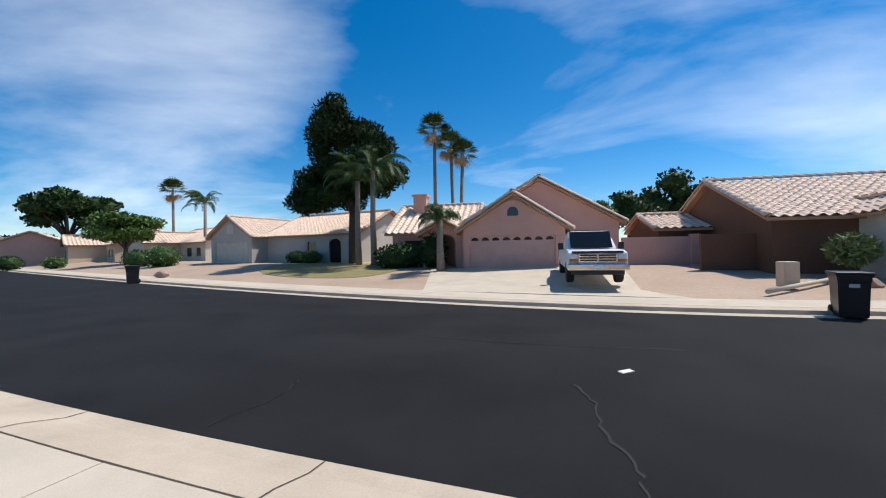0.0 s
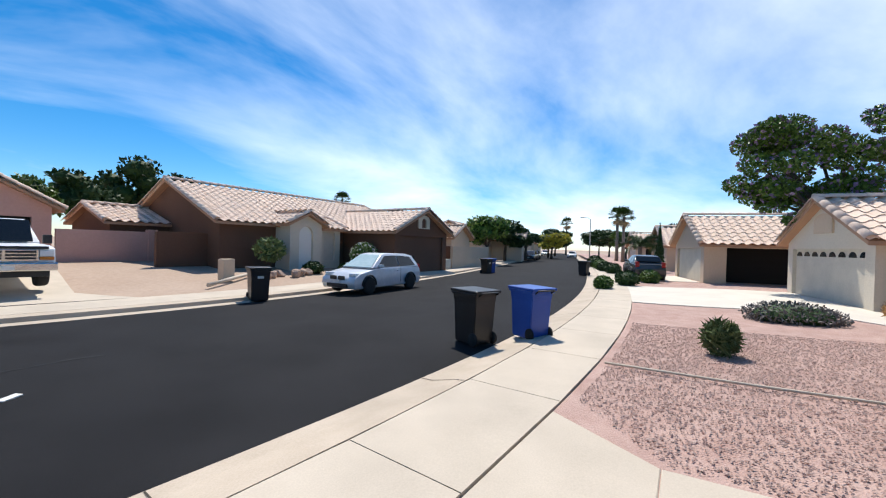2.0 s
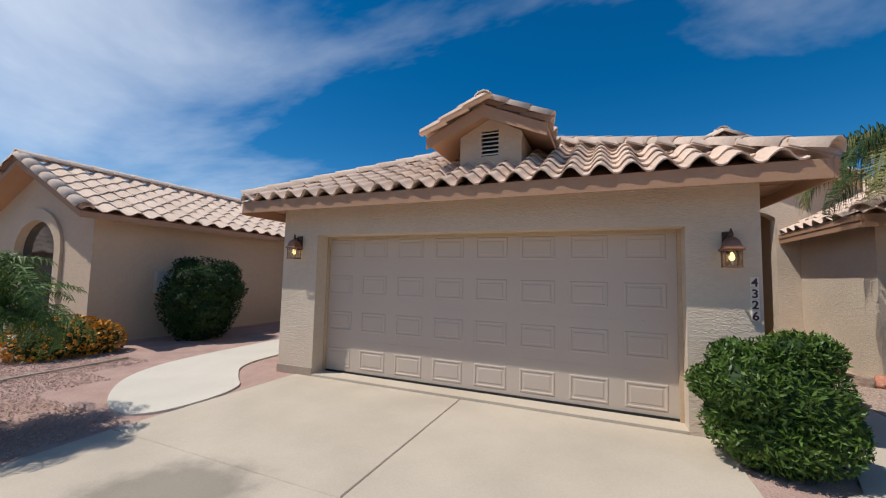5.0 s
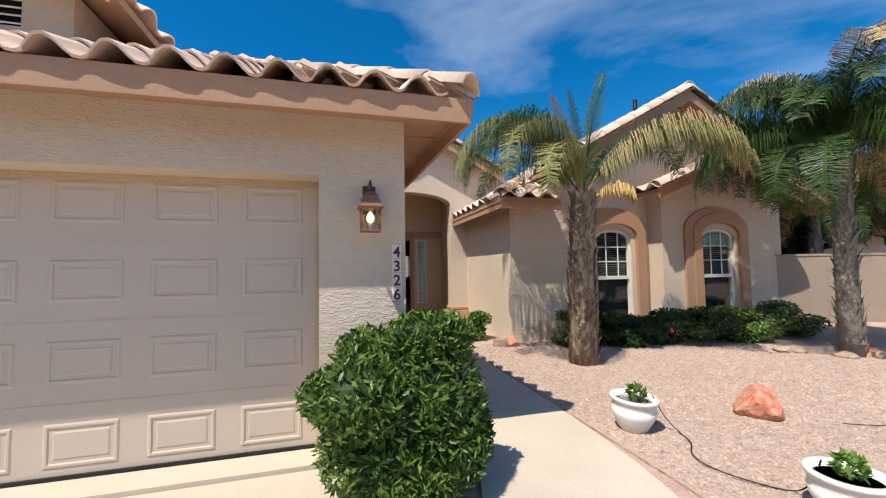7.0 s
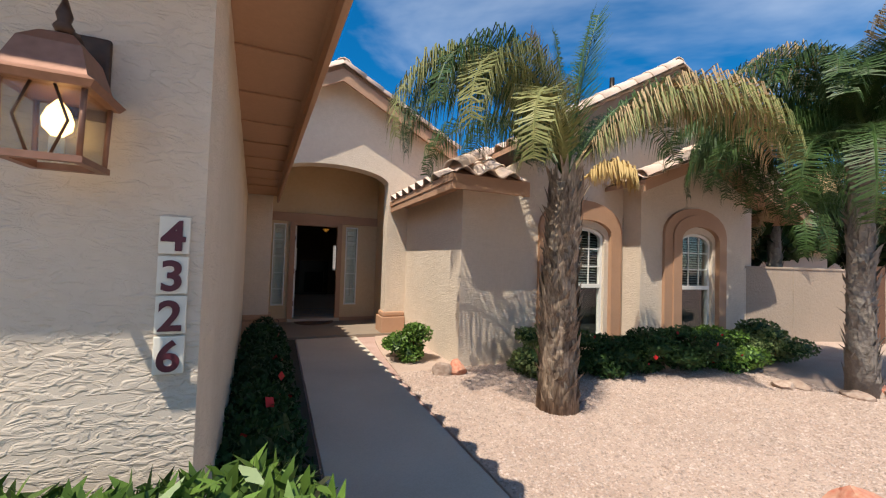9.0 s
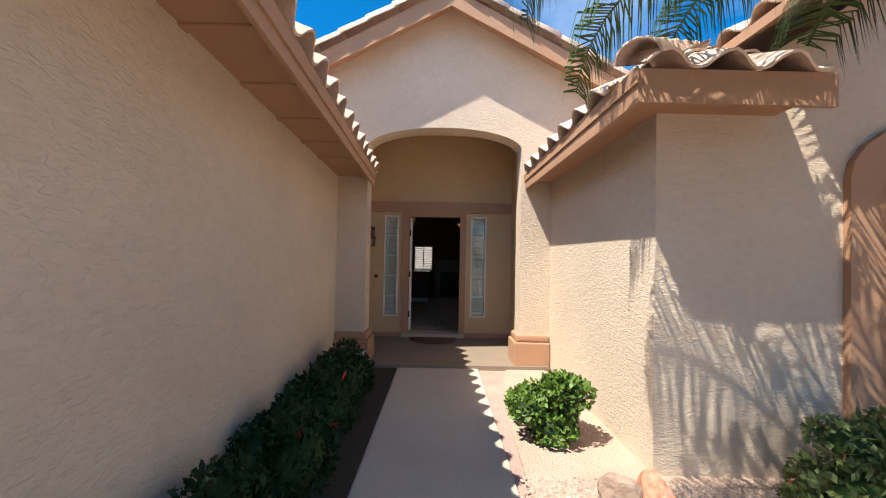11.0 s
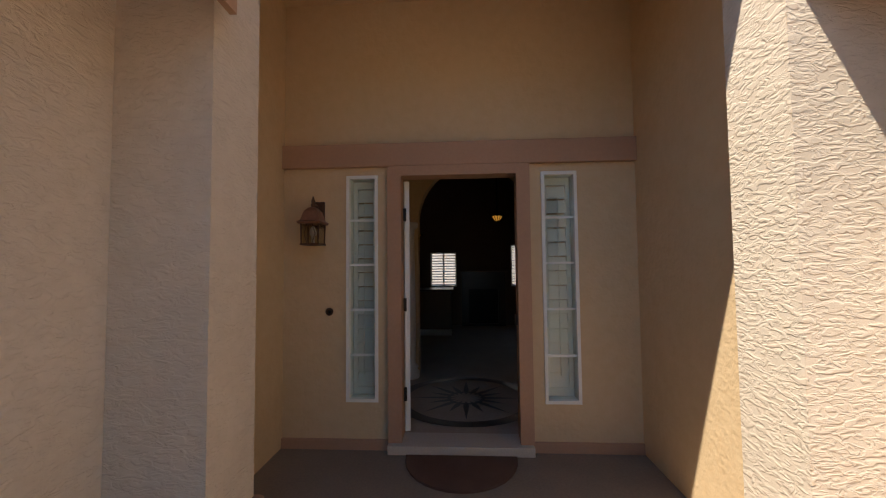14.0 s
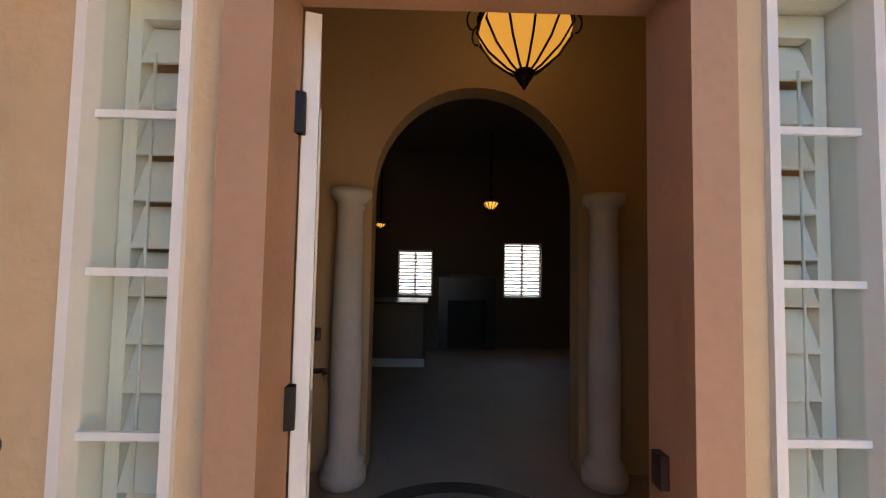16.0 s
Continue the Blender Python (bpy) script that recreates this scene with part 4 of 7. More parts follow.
for sgn, xe in ((-1, 10.95), (1, 14.72)):
    ze = bz - abs(xe - 12.84) * bs
    pts = [(xe, 2.95, ze), (12.84, 2.95, bz), (12.84, 4.6, bz), (xe, 4.0, ze)]
    deck(wing, pts if sgn < 0 else pts[::-1], 0.07)
    part("rake_board", slab([(xe, ze - 0.18), (xe, ze), (12.84, bz), (12.84, bz - 0.2)], [], 2.92, 2.949), TRIM, wing, "brown rake board")
    L = abs(xe - 12.84) * math.sqrt(1 + bs * bs)
    if sgn < 0:
        tiles(wing, (xe, 4.3, ze), (0, -1, 0), (1, 0, bs), [(0, -0.04), (1.3, -0.04), (1.3, L), (0, L)])
    else:
        tiles(wing, (xe, 2.97, ze), (0, 1, 0), (-1, 0, bs), [(0, -0.04), (1.3, -0.04), (1.3, L), (0, L)])
    ridge(wing, (xe, 2.99, ze + 0.06), (12.84, 2.99, bz + 0.07), r=0.14, step=0.4)
ridge(wing, (12.84, 2.95, bz + 0.08), (12.84, 4.6, bz + 0.08))
part("vent_pipe", tube([(12.0, 4.6, rz - 0.2), (12.0, 4.6, rz + 0.35)], 0.05, 12), IRON, wing)
part("wall", box((14.9, BY + 0.17, -0.3), (15.06, 14, 2.6)), STUCCO, wing)

# ---- the rooms behind the front door ----
inside = thing("entrance_hall", "dim ochre entrance hall with an arch and round columns", "room", kind="structure")
FL = 0.10
part("wall", box((5.2, 8.151, 0.0), (5.3, 9.84, 3.6)), FOYER, inside, "ochre hall wall")
part("wall", box((8.1, 8.151, 0.0), (8.2, 9.84, 3.6)), FOYER, inside, "ochre hall wall")
part("wall", slab(rect(3.0, 0.0, 10.5, 3.6), [arch(6.0, 0.01, 7.48, 2.05, 2.83, 20)], 9.85, 10.03), FOYER, inside, "ochre wall with a round arch")
# DARK_ROOM walls and ceiling carry the room's dimness in their colour
part("wall", slab(rect(3.0, 0.0, 10.5, 3.6), [rect(5.78, 1.0, 6.40, 1.82), rect(7.68, 1.0, 8.36, 1.98)], 14.0, 14.15), DARK_ROOM, inside, "far wall with two windows, coloured dark for dimness")
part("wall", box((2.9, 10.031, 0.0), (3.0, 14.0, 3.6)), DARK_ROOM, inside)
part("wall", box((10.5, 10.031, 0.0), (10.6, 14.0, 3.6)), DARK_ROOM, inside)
solo("hall_ceiling", box((2.9, 8.151, 3.6), (10.6, 14.15, 3.7)), DARK_ROOM, "hall ceiling coloured dark for dimness", "ceiling", kind="structure")
hall_floor = solo("hall_floor", box((2.9, 8.151, -0.1), (10.6, 14.0, FL)), FLOOR_TILE, "polished beige stone hall floor", "floor", kind="structure")
for xx in (5.87, 7.62):
    part("column", lathe([(0.15, FL), (0.15, FL + 0.07), (0.125, FL + 0.09), (0.135, FL + 0.13), (0.10, FL + 0.17), (0.105, FL + 0.8), (0.09, 1.9), (0.10, 1.92), (0.09, 1.94), (0.14, 1.99), (0.14, 2.04)], 24), COLUMN, inside, "white plaster column", m=pose(xx, 9.76, 0))


def medallion():
    """A round inlay: dark rings and an eight-pointed star."""
    bm = bmesh.new()
    def annulus(r0, r1, n=48):
        vs = [[bm.verts.new((r * math.cos(a), r * math.sin(a), 0)) for a in (2 * math.pi * k / n for k in range(n))] for r in (r0, r1)]
        for k in range(n):
            bm.faces.new((vs[0][k], vs[1][k], vs[1][(k + 1) % n], vs[0][(k + 1) % n]))
    annulus(0.62, 0.74); annulus(0.16, 0.2)
    for k in range(16):
        a, r = 2 * math.pi * k / 16, (0.58 if k % 2 == 0 else 0.42)
        bm.faces.new([bm.verts.new((q * math.cos(a + w), q * math.sin(a + w), 0.0)) for q, w in ((0.1, 0), (0.24, -0.13), (r, 0), (0.24, 0.13))])
    return bm


solo("floor_medallion", medallion(), FLOOR_DARK, "round dark stone star medallion set in the hall floor", "floor inlay", m=pose(6.6, 9.0, FL + 0.003), kind="structure")


island = thing("kitchen_island", "panelled kitchen island with a stone top in the dim room", "counter", pose(5.55, 13.0, FL))
# pale base painted dark, as the dim room's shade would leave it
part("base", box((-0.75, -0.35, 0.0), (0.75, 0.35, 0.88), 0.01), DARK_ROOM, island, "panelled base with the room's shade put into its colour")
part("worktop", box((-0.8, -0.4, 0.8805), (0.8, 0.4, 0.92), 0.01), FLOOR_DARK, island, "dark stone worktop")
part("plinth", box((-0.77, -0.37, 0.0), (0.77, -0.3505, 0.12), 0.006), WHITE, island)
hearth = thing("fireplace", "dark fireplace with a mantel between the far windows", "fireplace", pose(7.02, 13.998, FL))
part("surround", slab(rect(-0.5, 0.0, 0.5, 1.25), [rect(-0.34, 0.05, 0.34, 0.85)], -0.16, -0.001), FLOOR_DARK, hearth)
# mantel takes the same painted dimness as the walls
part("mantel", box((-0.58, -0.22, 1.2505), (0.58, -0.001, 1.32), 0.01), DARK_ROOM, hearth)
part("firebox", box((-0.36, -0.05, 0.02), (0.36, -0.0015, 0.9)), IRON, hearth)


def bright_window(x0, z0, x1, z1, name):
    wd = thing(name, "small bright window with half-open blinds", "window", kind="structure")
    part("frame", slab(rect(x0, z0, x1, z1), [rect(x0 + 0.03, z0 + 0.03, (x0 + x1) / 2 - 0.02, z1 - 0.03), rect((x0 + x1) / 2 + 0.02, z0 + 0.03, x1 - 0.03, z1 - 0.03)], 14.05, 14.1), WHITE, wd)
    slat = mesh_of("blind_slat", box((x0 + 0.02, -0.02, -0.002), (x1 - 0.02, 0.02, 0.002)), WHITE)
    n = int((z1 - z0) / 0.062)
    for k in range(n):
        part("blind_slat", slat, parent=wd, m=pose(0, 14.02, z0 + 0.05 + k * 0.062, 30))


bright_window(5.78, 1.0, 6.40, 1.82, "window_3"); bright_window(7.68, 1.0, 8.36, 1.98, "window_4")
# added pale backdrop that catches sun so the far windows look bright
solo("garden_backdrop", box((4, 17.0, -0.7), (11, 17.1, 3.2)), mat("pale_backdrop", (0.7, 0.68, 0.62), None, 0.9), "pale backdrop wall added behind the far windows", "garden wall", kind="structure")


def ceiling_lamp(x, y, z, r, name, power, label):
    """A bowl of amber glass in an iron cage."""
    lp = thing(name, label, "lamp", pose(x, y, z))
    glow = glowing("amber_glass_" + name, (1.0, 0.45, 0.07), power, (0.5, 0.25, 0.06))
    prof = [(0.02, -0.62 * r), (0.28 * r, -0.5 * r), (0.62 * r, -0.2 * r), (0.85 * r, 0.15 * r), (0.8 * r, 0.4 * r), (0.55 * r, 0.5 * r)]
    part("bowl", lathe(prof, 20), glow, lp, "glowing amber glass bowl")
    for k in range(12):
        a = 2 * math.pi * k / 12
        part("cage_bar", tube([((q + 0.012) * math.cos(a), (q + 0.012) * math.sin(a), h) for q, h in prof], 0.007, 5), IRON, lp)
        ca, sa = math.cos(a), math.sin(a)
        curl = [((0.85 * r + 0.03 + 0.12 * r * math.sin(t)) * ca, (0.85 * r + 0.03 + 0.12 * r * math.sin(t)) * sa, 0.2 * r + 0.2 * r * (1 - math.cos(t))) for t in (i * 0.5 for i in range(8))]
        part("scroll", tube(curl, 0.006, 5), IRON, lp)
    part("finial", lathe([(0.005, -0.9 * r), (0.05 * r, -0.84 * r), (0.14 * r, -0.7 * r), (0.2 * r, -0.6 * r), (0.05, -0.52 * r)], 14), IRON, lp)
    part("crown", lathe([(0.8 * r, 0.38 * r), (0.9 * r, 0.42 * r), (0.86 * r, 0.48 * r), (0.3 * r, 0.62 * r), (0.2 * r, 0.9 * r), (0.3 * r, 1.0 * r)], 20), IRON, lp)
    part("stem", tube([(0, 0, 0.9 * r), (0, 0, 3.6 - z)], 0.014, 8), IRON, lp)


ceiling_lamp(6.93, 9.2, 2.78, 0.3, "ceiling_lamp", 0.11, "lit amber bowl lamp in a black iron cage")
ceiling_lamp(7.28, 12.9, 2.47, 0.12, "pendant_lamp", 0.22, "small lit amber pendant lamp in the dim room")
ceiling_lamp(5.66, 12.6, 2.1, 0.07, "pendant_lamp", 0.22, "tiny lit amber pendant lamp in the dim room")
hall_bulb = bpy.data.lights.new("hall_bulb", "POINT")
hall_bulb.energy, hall_bulb.color, hall_bulb.shadow_soft_size = 0.45, (1.0, 0.66, 0.3), 0.1
new("hall_bulb", hall_bulb).location = (6.93, 9.2, 3.2)


# ---- neighbouring houses ----
def gable_block(parent, x0, x1, y0, y1, ez, pitch, axis, wall, holes=(), over=0.4, roof=True, side_holes=()):
    """Walls and a tiled gable roof; the front is y0. axis: the way the ridge runs."""
    if axis == "y":
        c, hw = (x0 + x1) / 2, (x1 - x0) / 2
        top = ez + hw * pitch
        prof = [(x0, -0.6), (x1, -0.6), (x1, ez), (c, top), (x0, ez)]
        part("wall", slab(prof, holes, y0, y0 + 0.2), wall, parent)
        part("wall", slab(prof, [], y1 - 0.2, y1), wall, parent)
        part("wall", box((x0 + 0.001, y0 + 0.201, -0.6), (x0 + 0.2, y1 - 0.201, ez)), wall, parent)
        part("wall", slab([(y0 + 0.201, -0.6), (y1 - 0.201, -0.6), (y1 - 0.201, ez), (y0 + 0.201, ez)], side_holes, x1 - 0.2, x1 - 0.001, "x"), wall, parent)
        L = (hw + over) * math.sqrt(1 + pitch * pitch)
        ze = ez - over * pitch + 0.12
        for s in (-1, 1):
            xe = c + s * (hw + over)
            pts = [(xe, y0 - over, ze), (c, y0 - over, top + 0.12), (c, y1 + over, top + 0.12), (xe, y1 + over, ze)]
            deck(parent, pts if s < 0 else pts[::-1], 0.12)
            ln = y1 - y0 + 2 * over
            if s < 0:
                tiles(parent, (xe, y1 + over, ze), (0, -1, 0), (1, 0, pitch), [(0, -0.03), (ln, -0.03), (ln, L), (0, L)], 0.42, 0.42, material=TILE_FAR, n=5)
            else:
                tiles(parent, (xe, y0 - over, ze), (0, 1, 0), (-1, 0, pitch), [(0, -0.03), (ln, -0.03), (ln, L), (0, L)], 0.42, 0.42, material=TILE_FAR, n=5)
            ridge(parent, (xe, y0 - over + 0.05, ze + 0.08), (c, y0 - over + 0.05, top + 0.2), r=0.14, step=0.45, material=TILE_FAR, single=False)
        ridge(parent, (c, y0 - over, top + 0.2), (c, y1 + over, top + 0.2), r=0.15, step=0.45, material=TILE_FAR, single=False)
    else:
        c, hw = (y0 + y1) / 2, (y1 - y0) / 2
        top = ez + hw * pitch
        prof = [(y0, -0.6), (y1, -0.6), (y1, ez), (c, top), (y0, ez)]
        for xx in (x0, x1 - 0.2):
            part("wall", slab(prof, [], xx, xx + 0.2, "x"), wall, parent)
        part("wall", slab([(x0 + 0.201, -0.6), (x1 - 0.201, -0.6), (x1 - 0.201, ez), (x0 + 0.201, ez)], holes, y0 + 0.001, y0 + 0.2), wall, parent)
        part("wall", box((x0 + 0.201, y1 - 0.2, -0.6), (x1 - 0.201, y1 - 0.001, ez)), wall, parent)
        L = (hw + over) * math.sqrt(1 + pitch * pitch)
        ze = ez - over * pitch + 0.12
        ln = x1 - x0 + 2 * over
        for s in (-1, 1):
            ye = c + s * (hw + over)
            pts = [(x0 - over, ye, ze), (x1 + over, ye, ze), (x1 + over, c, top + 0.12), (x0 - over, c, top + 0.12)]
            deck(parent, pts if s < 0 else pts[::-1], 0.12)
            if s < 0:
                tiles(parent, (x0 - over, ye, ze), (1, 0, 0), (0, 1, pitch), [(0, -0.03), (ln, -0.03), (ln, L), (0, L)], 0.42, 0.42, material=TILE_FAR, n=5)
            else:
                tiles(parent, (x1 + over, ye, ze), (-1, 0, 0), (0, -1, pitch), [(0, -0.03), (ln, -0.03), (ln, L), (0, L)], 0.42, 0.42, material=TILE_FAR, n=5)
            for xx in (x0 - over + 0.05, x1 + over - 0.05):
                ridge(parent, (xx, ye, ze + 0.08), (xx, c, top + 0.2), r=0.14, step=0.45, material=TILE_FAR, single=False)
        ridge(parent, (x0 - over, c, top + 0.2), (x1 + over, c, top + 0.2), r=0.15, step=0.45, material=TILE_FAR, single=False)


def far_garage_door(parent, x0, x1, y, h, paint, lunettes=True, n=8):
    d = part("garage_door", box((x0, y, -0.5), (x1, y + 0.05, h)), paint, parent, "sectional garage door with a row of small arched lights")
    if lunettes:
        w = (x1 - x0) / n
        for k in range(n):
            c = x0 + (k + 0.5) * w
            part("pane", slab(arch(c - w * 0.36, h - 0.26, c + w * 0.36, h - 0.25, h - 0.08, 8), [], y - 0.012, y - 0.002), DARK_PANE, d)
    for k in range(1, 4):
        part("section_joint", box((x0, y - 0.006, h * k / 4 - 0.008), (x1, y - 0.001, h * k / 4 + 0.008)), paint, d)


DARK_PANE = mat("dark_window", (0.02, 0.022, 0.025), None, 0.08, spec=0.6)
PINK = mat("pink_stucco", (0.60, 0.36, 0.30), (0.55, 0.33, 0.27), 0.92, 0.8, 12, 0.01, bump_scale=20)
PINK_DOOR = mat("pink_door", (0.64, 0.40, 0.33), None, 0.6, 2, 30)
BROWN = mat("brown_stucco", (0.15, 0.075, 0.045), (0.13, 0.065, 0.04), 0.92, 0.8, 12, 0.01, bump_scale=20)
TAN_H = mat("tan_stucco", (0.60, 0.47, 0.34), (0.55, 0.43, 0.31), 0.92, 0.8, 12, 0.01, bump_scale=20)
CREAM = mat("cream_stucco", (0.64, 0.57, 0.46), (0.58, 0.52, 0.42), 0.92, 0.8, 12, 0.01, bump_scale=20)
GREY_H = mat("grey_beige_stucco", (0.46, 0.44, 0.40), (0.42, 0.40, 0.36), 0.92, 0.8, 12, 0.01, bump_scale=20)
PALE_DOOR = mat("pale_door", (0.62, 0.56, 0.46), None, 0.6, 2, 30)
# near-black that stands for the shade inside open bays and arches
DARK_IN = mat("opening_shade_black", (0.015, 0.012, 0.01), None, 0.95)

pink = thing("pink_house", "pink stucco house with twin gables and an open garage bay", "house", pose(2.43, -28.2, 0.30, 0, 0, 180))
gable_block(pink, -4.1, 1.25, 0.0, 6, 2.05, 0.66, "y", PINK, [rect(-3.75, -0.55, 0.75, 1.72)], 0.35)
far_garage_door(pink, -3.75, 0.75, 0.12, 1.72, PINK_DOOR)
vent = part("gable_vent", slab(arch(-2.2, 2.45, -0.65, 3.0, 3.6, 12), [arch(-1.72, 2.75, -1.13, 2.95, 3.25, 10)], -0.08, -0.001), PINK, pink, "raised plaster arch with a vent")
part("louvre_panel", slab(arch(-1.71, 2.76, -1.14, 2.95, 3.24, 10), [], -0.03, -0.006), DARK_PANE, vent)
gable_block(pink, -4.2, 4.2, 1.6, 12, 2.4, 0.57, "y", PINK, [rect(1.3, -0.55, 3.6, 1.95)], 0.35)
# black block fills the bay in place of its shade
part("garage_shade", box((1.2, 1.9, -0.5), (3.7, 3.0, 2.0)), DARK_IN, pink, "black block standing for shade in the open garage bay")
gable_block(pink, -9.0, -4.0, 2.5, 10, 2.1, 0.5, "x", PINK, [rect(-8.2, 0.5, -6.2, 1.6)], 0.4)
part("pane", box((-8.2, 2.6, 0.5), (-6.2, 2.66, 1.6)), DARK_PANE, pink)
gable_block(pink, -6.6, -4.2, 0.9, 4, 1.9, 0.55, "y", PINK, [arch(-6.1, -0.5, -4.7, 1.4, 1.9, 10)], 0.3)
part("chimney", box((-8.3, 5.0, 0.0), (-7.4, 6.0, 4.7), 0.02), PINK, pink, "pink stucco chimney")
part("chimney_cap", box((-8.4, 4.9, 4.7), (-7.3, 6.1, 4.85), 0.02), PINK, pink)
pink_wall = solo("garden_wall", box((4.25, 1.2, -0.4), (7.55, 1.4, 1.5), 0.01), PINK, "pink block garden wall with a pier", "wall", m=pose(2.43, -28.2, 0.30, 0, 0, 180))
solo("wall_pier", box((7.551, 1.1, -0.4), (7.95, 1.5, 1.62), 0.01), PINK, "pink stucco wall pier", "pier", m=pose(2.43, -28.2, 0.30, 0, 0, 180))

brown = thing("brown_house", "dark brown stucco house with a cream arched entry", "house", pose(-6.3, -25, 0.30, 0, 0, 180))
gable_block(brown, 0, 14, 0.0, 9.6, 2.1, 0.43, "x", BROWN, [], 0.35)
gable_block(brown, 2.9, 4.9, -1.2, 2.5, 2.15, 0.5, "y", CREAM, [arch(3.45, -0.5, 4.35, 1.6, 2.05, 10)], 0.3)
part("door", slab(arch(3.45, -0.5, 4.35, 1.6, 2.05, 10), [], -1.05, -1.0), WHITE, brown, "pale entry door in the arch")
gable_block(brown, 5.1, 6.7, -0.7, 2.0, 2.0, 0.4, "x", CREAM, [rect(5.5, 0.2, 6.3, 1.8)], 0.3)
part("pane", box((5.5, -0.6, 0.2), (6.3, -0.56, 1.8)), PALE_DOOR, brown)
gable_block(brown, 7.6, 13.2, -4.2, 4, 2.0, 0.46, "y", BROWN, [rect(8.1, -0.5, 12.7, 1.75)], 0.4)
far_garage_door(brown, 8.1, 12.7, -4.08, 1.75, BROWN, False)
part("gable_vent", slab(arch(9.8, 2.25, 11.0, 2.8, 3.1, 12), [arch(10.15, 2.3, 10.65, 2.7, 2.9, 8)], -4.28, -4.201), CREAM, brown)
gable_block(brown, -2.5, 0.05, 5.0, 10.5, 1.9, 0.3, "x", BROWN, [], 0.3)
solo("brown_garden_wall", box((-2.1, 1.0, -0.5), (-0.01, 1.2, 1.5), 0.01), BROWN, "dark brown block garden wall", "wall", m=pose(-6.3, -25, 0.30, 0, 0, 180))

tan_far = thing("tan_house", "tan stucco house with a chimney behind a low wall", "house", pose(-27, -27, 0.25, 0, 0, 190))
gable_block(tan_far, -5, 6, 0, 9, 2.3, 0.4, "x", TAN_H, [rect(0.5, 0.9, 1.8, 1.7)], 0.4)
gable_block(tan_far, -1.5, 3.5, -2.5, 4, 2.0, 0.42, "y", TAN_H, [], 0.4)
part("chimney", box((-3.6, 1.5, 0), (-2.4, 2.4, 4.0), 0.02), TAN_H, tan_far)
part("cooler", box((-1.9, 2.6, 3.4), (-0.8, 3.8, 4.5), 0.03), mat("rusty_cooler", (0.09, 0.06, 0.05), None, 0.7), tan_far, "dark rooftop cooler")
solo("tan_garden_wall", box((-28.2, -21.9, -0.3), (-21.9, -21.7, 1.5), 0.01), TAN_H, "tan block garden wall", "wall")
solo("brown_side_wall", box((-22.1, -30, -0.3), (-21.91, -21.9, 1.5), 0.01), BROWN, "brown block side wall", "wall")

white_h = thing("grey_house", "pale grey stucco house with a garage shaded by a pine", "house", pose(24.2, -38.5, 0.36, 0, 0, 165))
gable_block(white_h, -8.4, -2.6, -1.5, 7, 2.4, 0.6, "y", GREY_H, [rect(-7.8, -0.55, -3.2, 1.9)], 0.35)
far_garage_door(white_h, -7.8, -3.2, -1.38, 1.9, PALE_DOOR, False)
part("gable_vent", slab(arch(-6.0, 2.7, -5.0, 3.2, 3.6, 10), [], -1.56, -1.501), PALE_DOOR, white_h)
gable_block(white_h, -2.6, 8.0, 0.2, 9, 2.4, 0.45, "x", GREY_H, [rect(2.4, 0.3, 3.4, 1.8), arch(4.9, -0.5, 6.2, 1.6, 2.0, 10)], 0.4)
part("pane", box((2.4, 0.3, 0.3), (3.4, 0.35, 1.8)), DARK_PANE, white_h)
# black sheet behind the entry arch, painted shade
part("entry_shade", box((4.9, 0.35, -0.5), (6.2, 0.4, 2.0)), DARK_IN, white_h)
for (hx, hy, rot, wm, nm, lb) in ((47, -50, 158, PALE_DOOR, "cream_house", "cream stucco house with a clay tile roof"), (62, -52, 150, TAN_H, "tan_house", "tan stucco house with a clay tile roof"), (80, -50, 140, PINK, "pink_house", "pink stucco house with a clay tile roof")):
    hh = thing(nm, lb, "house", pose(hx, hy, 0.3, 0, 0, rot))
    gable_block(hh, -6, 6, 0, 9, 2.4, 0.42, "x", wm, [rect(1, 0.6, 2.4, 1.7), rect(3.6, 0.6, 4.8, 1.7)], 0.4)
    gable_block(hh, -6.5, -0.8, -4, 5, 2.4, 0.45, "y", wm, [rect(-6, -0.55, -1.3, 1.9)], 0.4)
    far_garage_door(hh, -6, -1.3, -3.9, 1.9, PALE_DOOR, False)
    part("pane", box((1, 0.1, 0.6), (4.8, 0.15, 1.7)), DARK_PANE, hh)

# near-side neighbours
nb = thing("neighbour_house", "tan stucco neighbour house with an arched window under a gable", "house", pose(0, 0, 0))
gable_block(nb, -10.1, -5.55, -0.3, 11, 2.72, 0.47, "y", TAN_H, [arch(-8.7, 0.4, -6.9, 1.9, 2.6, 12)], 0.45)
part("pane", slab(arch(-8.7, 0.4, -6.9, 1.9, 2.6, 12), [], -0.2, -0.16), DARK_PANE, nb)
part("arch_band", slab(arch(-8.95, 0.2, -6.65, 1.95, 2.85, 12), [arch(-8.7, 0.21, -6.9, 1.9, 2.6, 12)], -0.36, -0.301), TAN_H, nb)
gable_block(nb, -12, -2.6, 5.6, 15, 3.0, 0.45, "x", TAN_H, [], 0.4)
solo("side_gate_wall", box((-5.5, 5.2, -0.2), (-0.7, 5.4, 1.7), 0.01), CREAM, "cream block side-yard wall", "wall")
part("meter_box", box((-5.549, 0.9, 1.0), (-5.43, 1.15, 1.5), 0.01), GREY_H, nb, "grey meter box")
nbg = thing("neighbour_garage", "cream stucco neighbour garage with small arched door lights", "house", pose(-12.5, -2.2, 0, 0, 0, 10))
gable_block(nbg, -5.4, 0, 0, 8, 2.0, 0.5, "y", CREAM, [rect(-5.0, -0.55, -0.45, 1.75)], 0.3)
far_garage_door(nbg, -5.0, -0.45, 0.12, 1.75, PALE_DOOR)
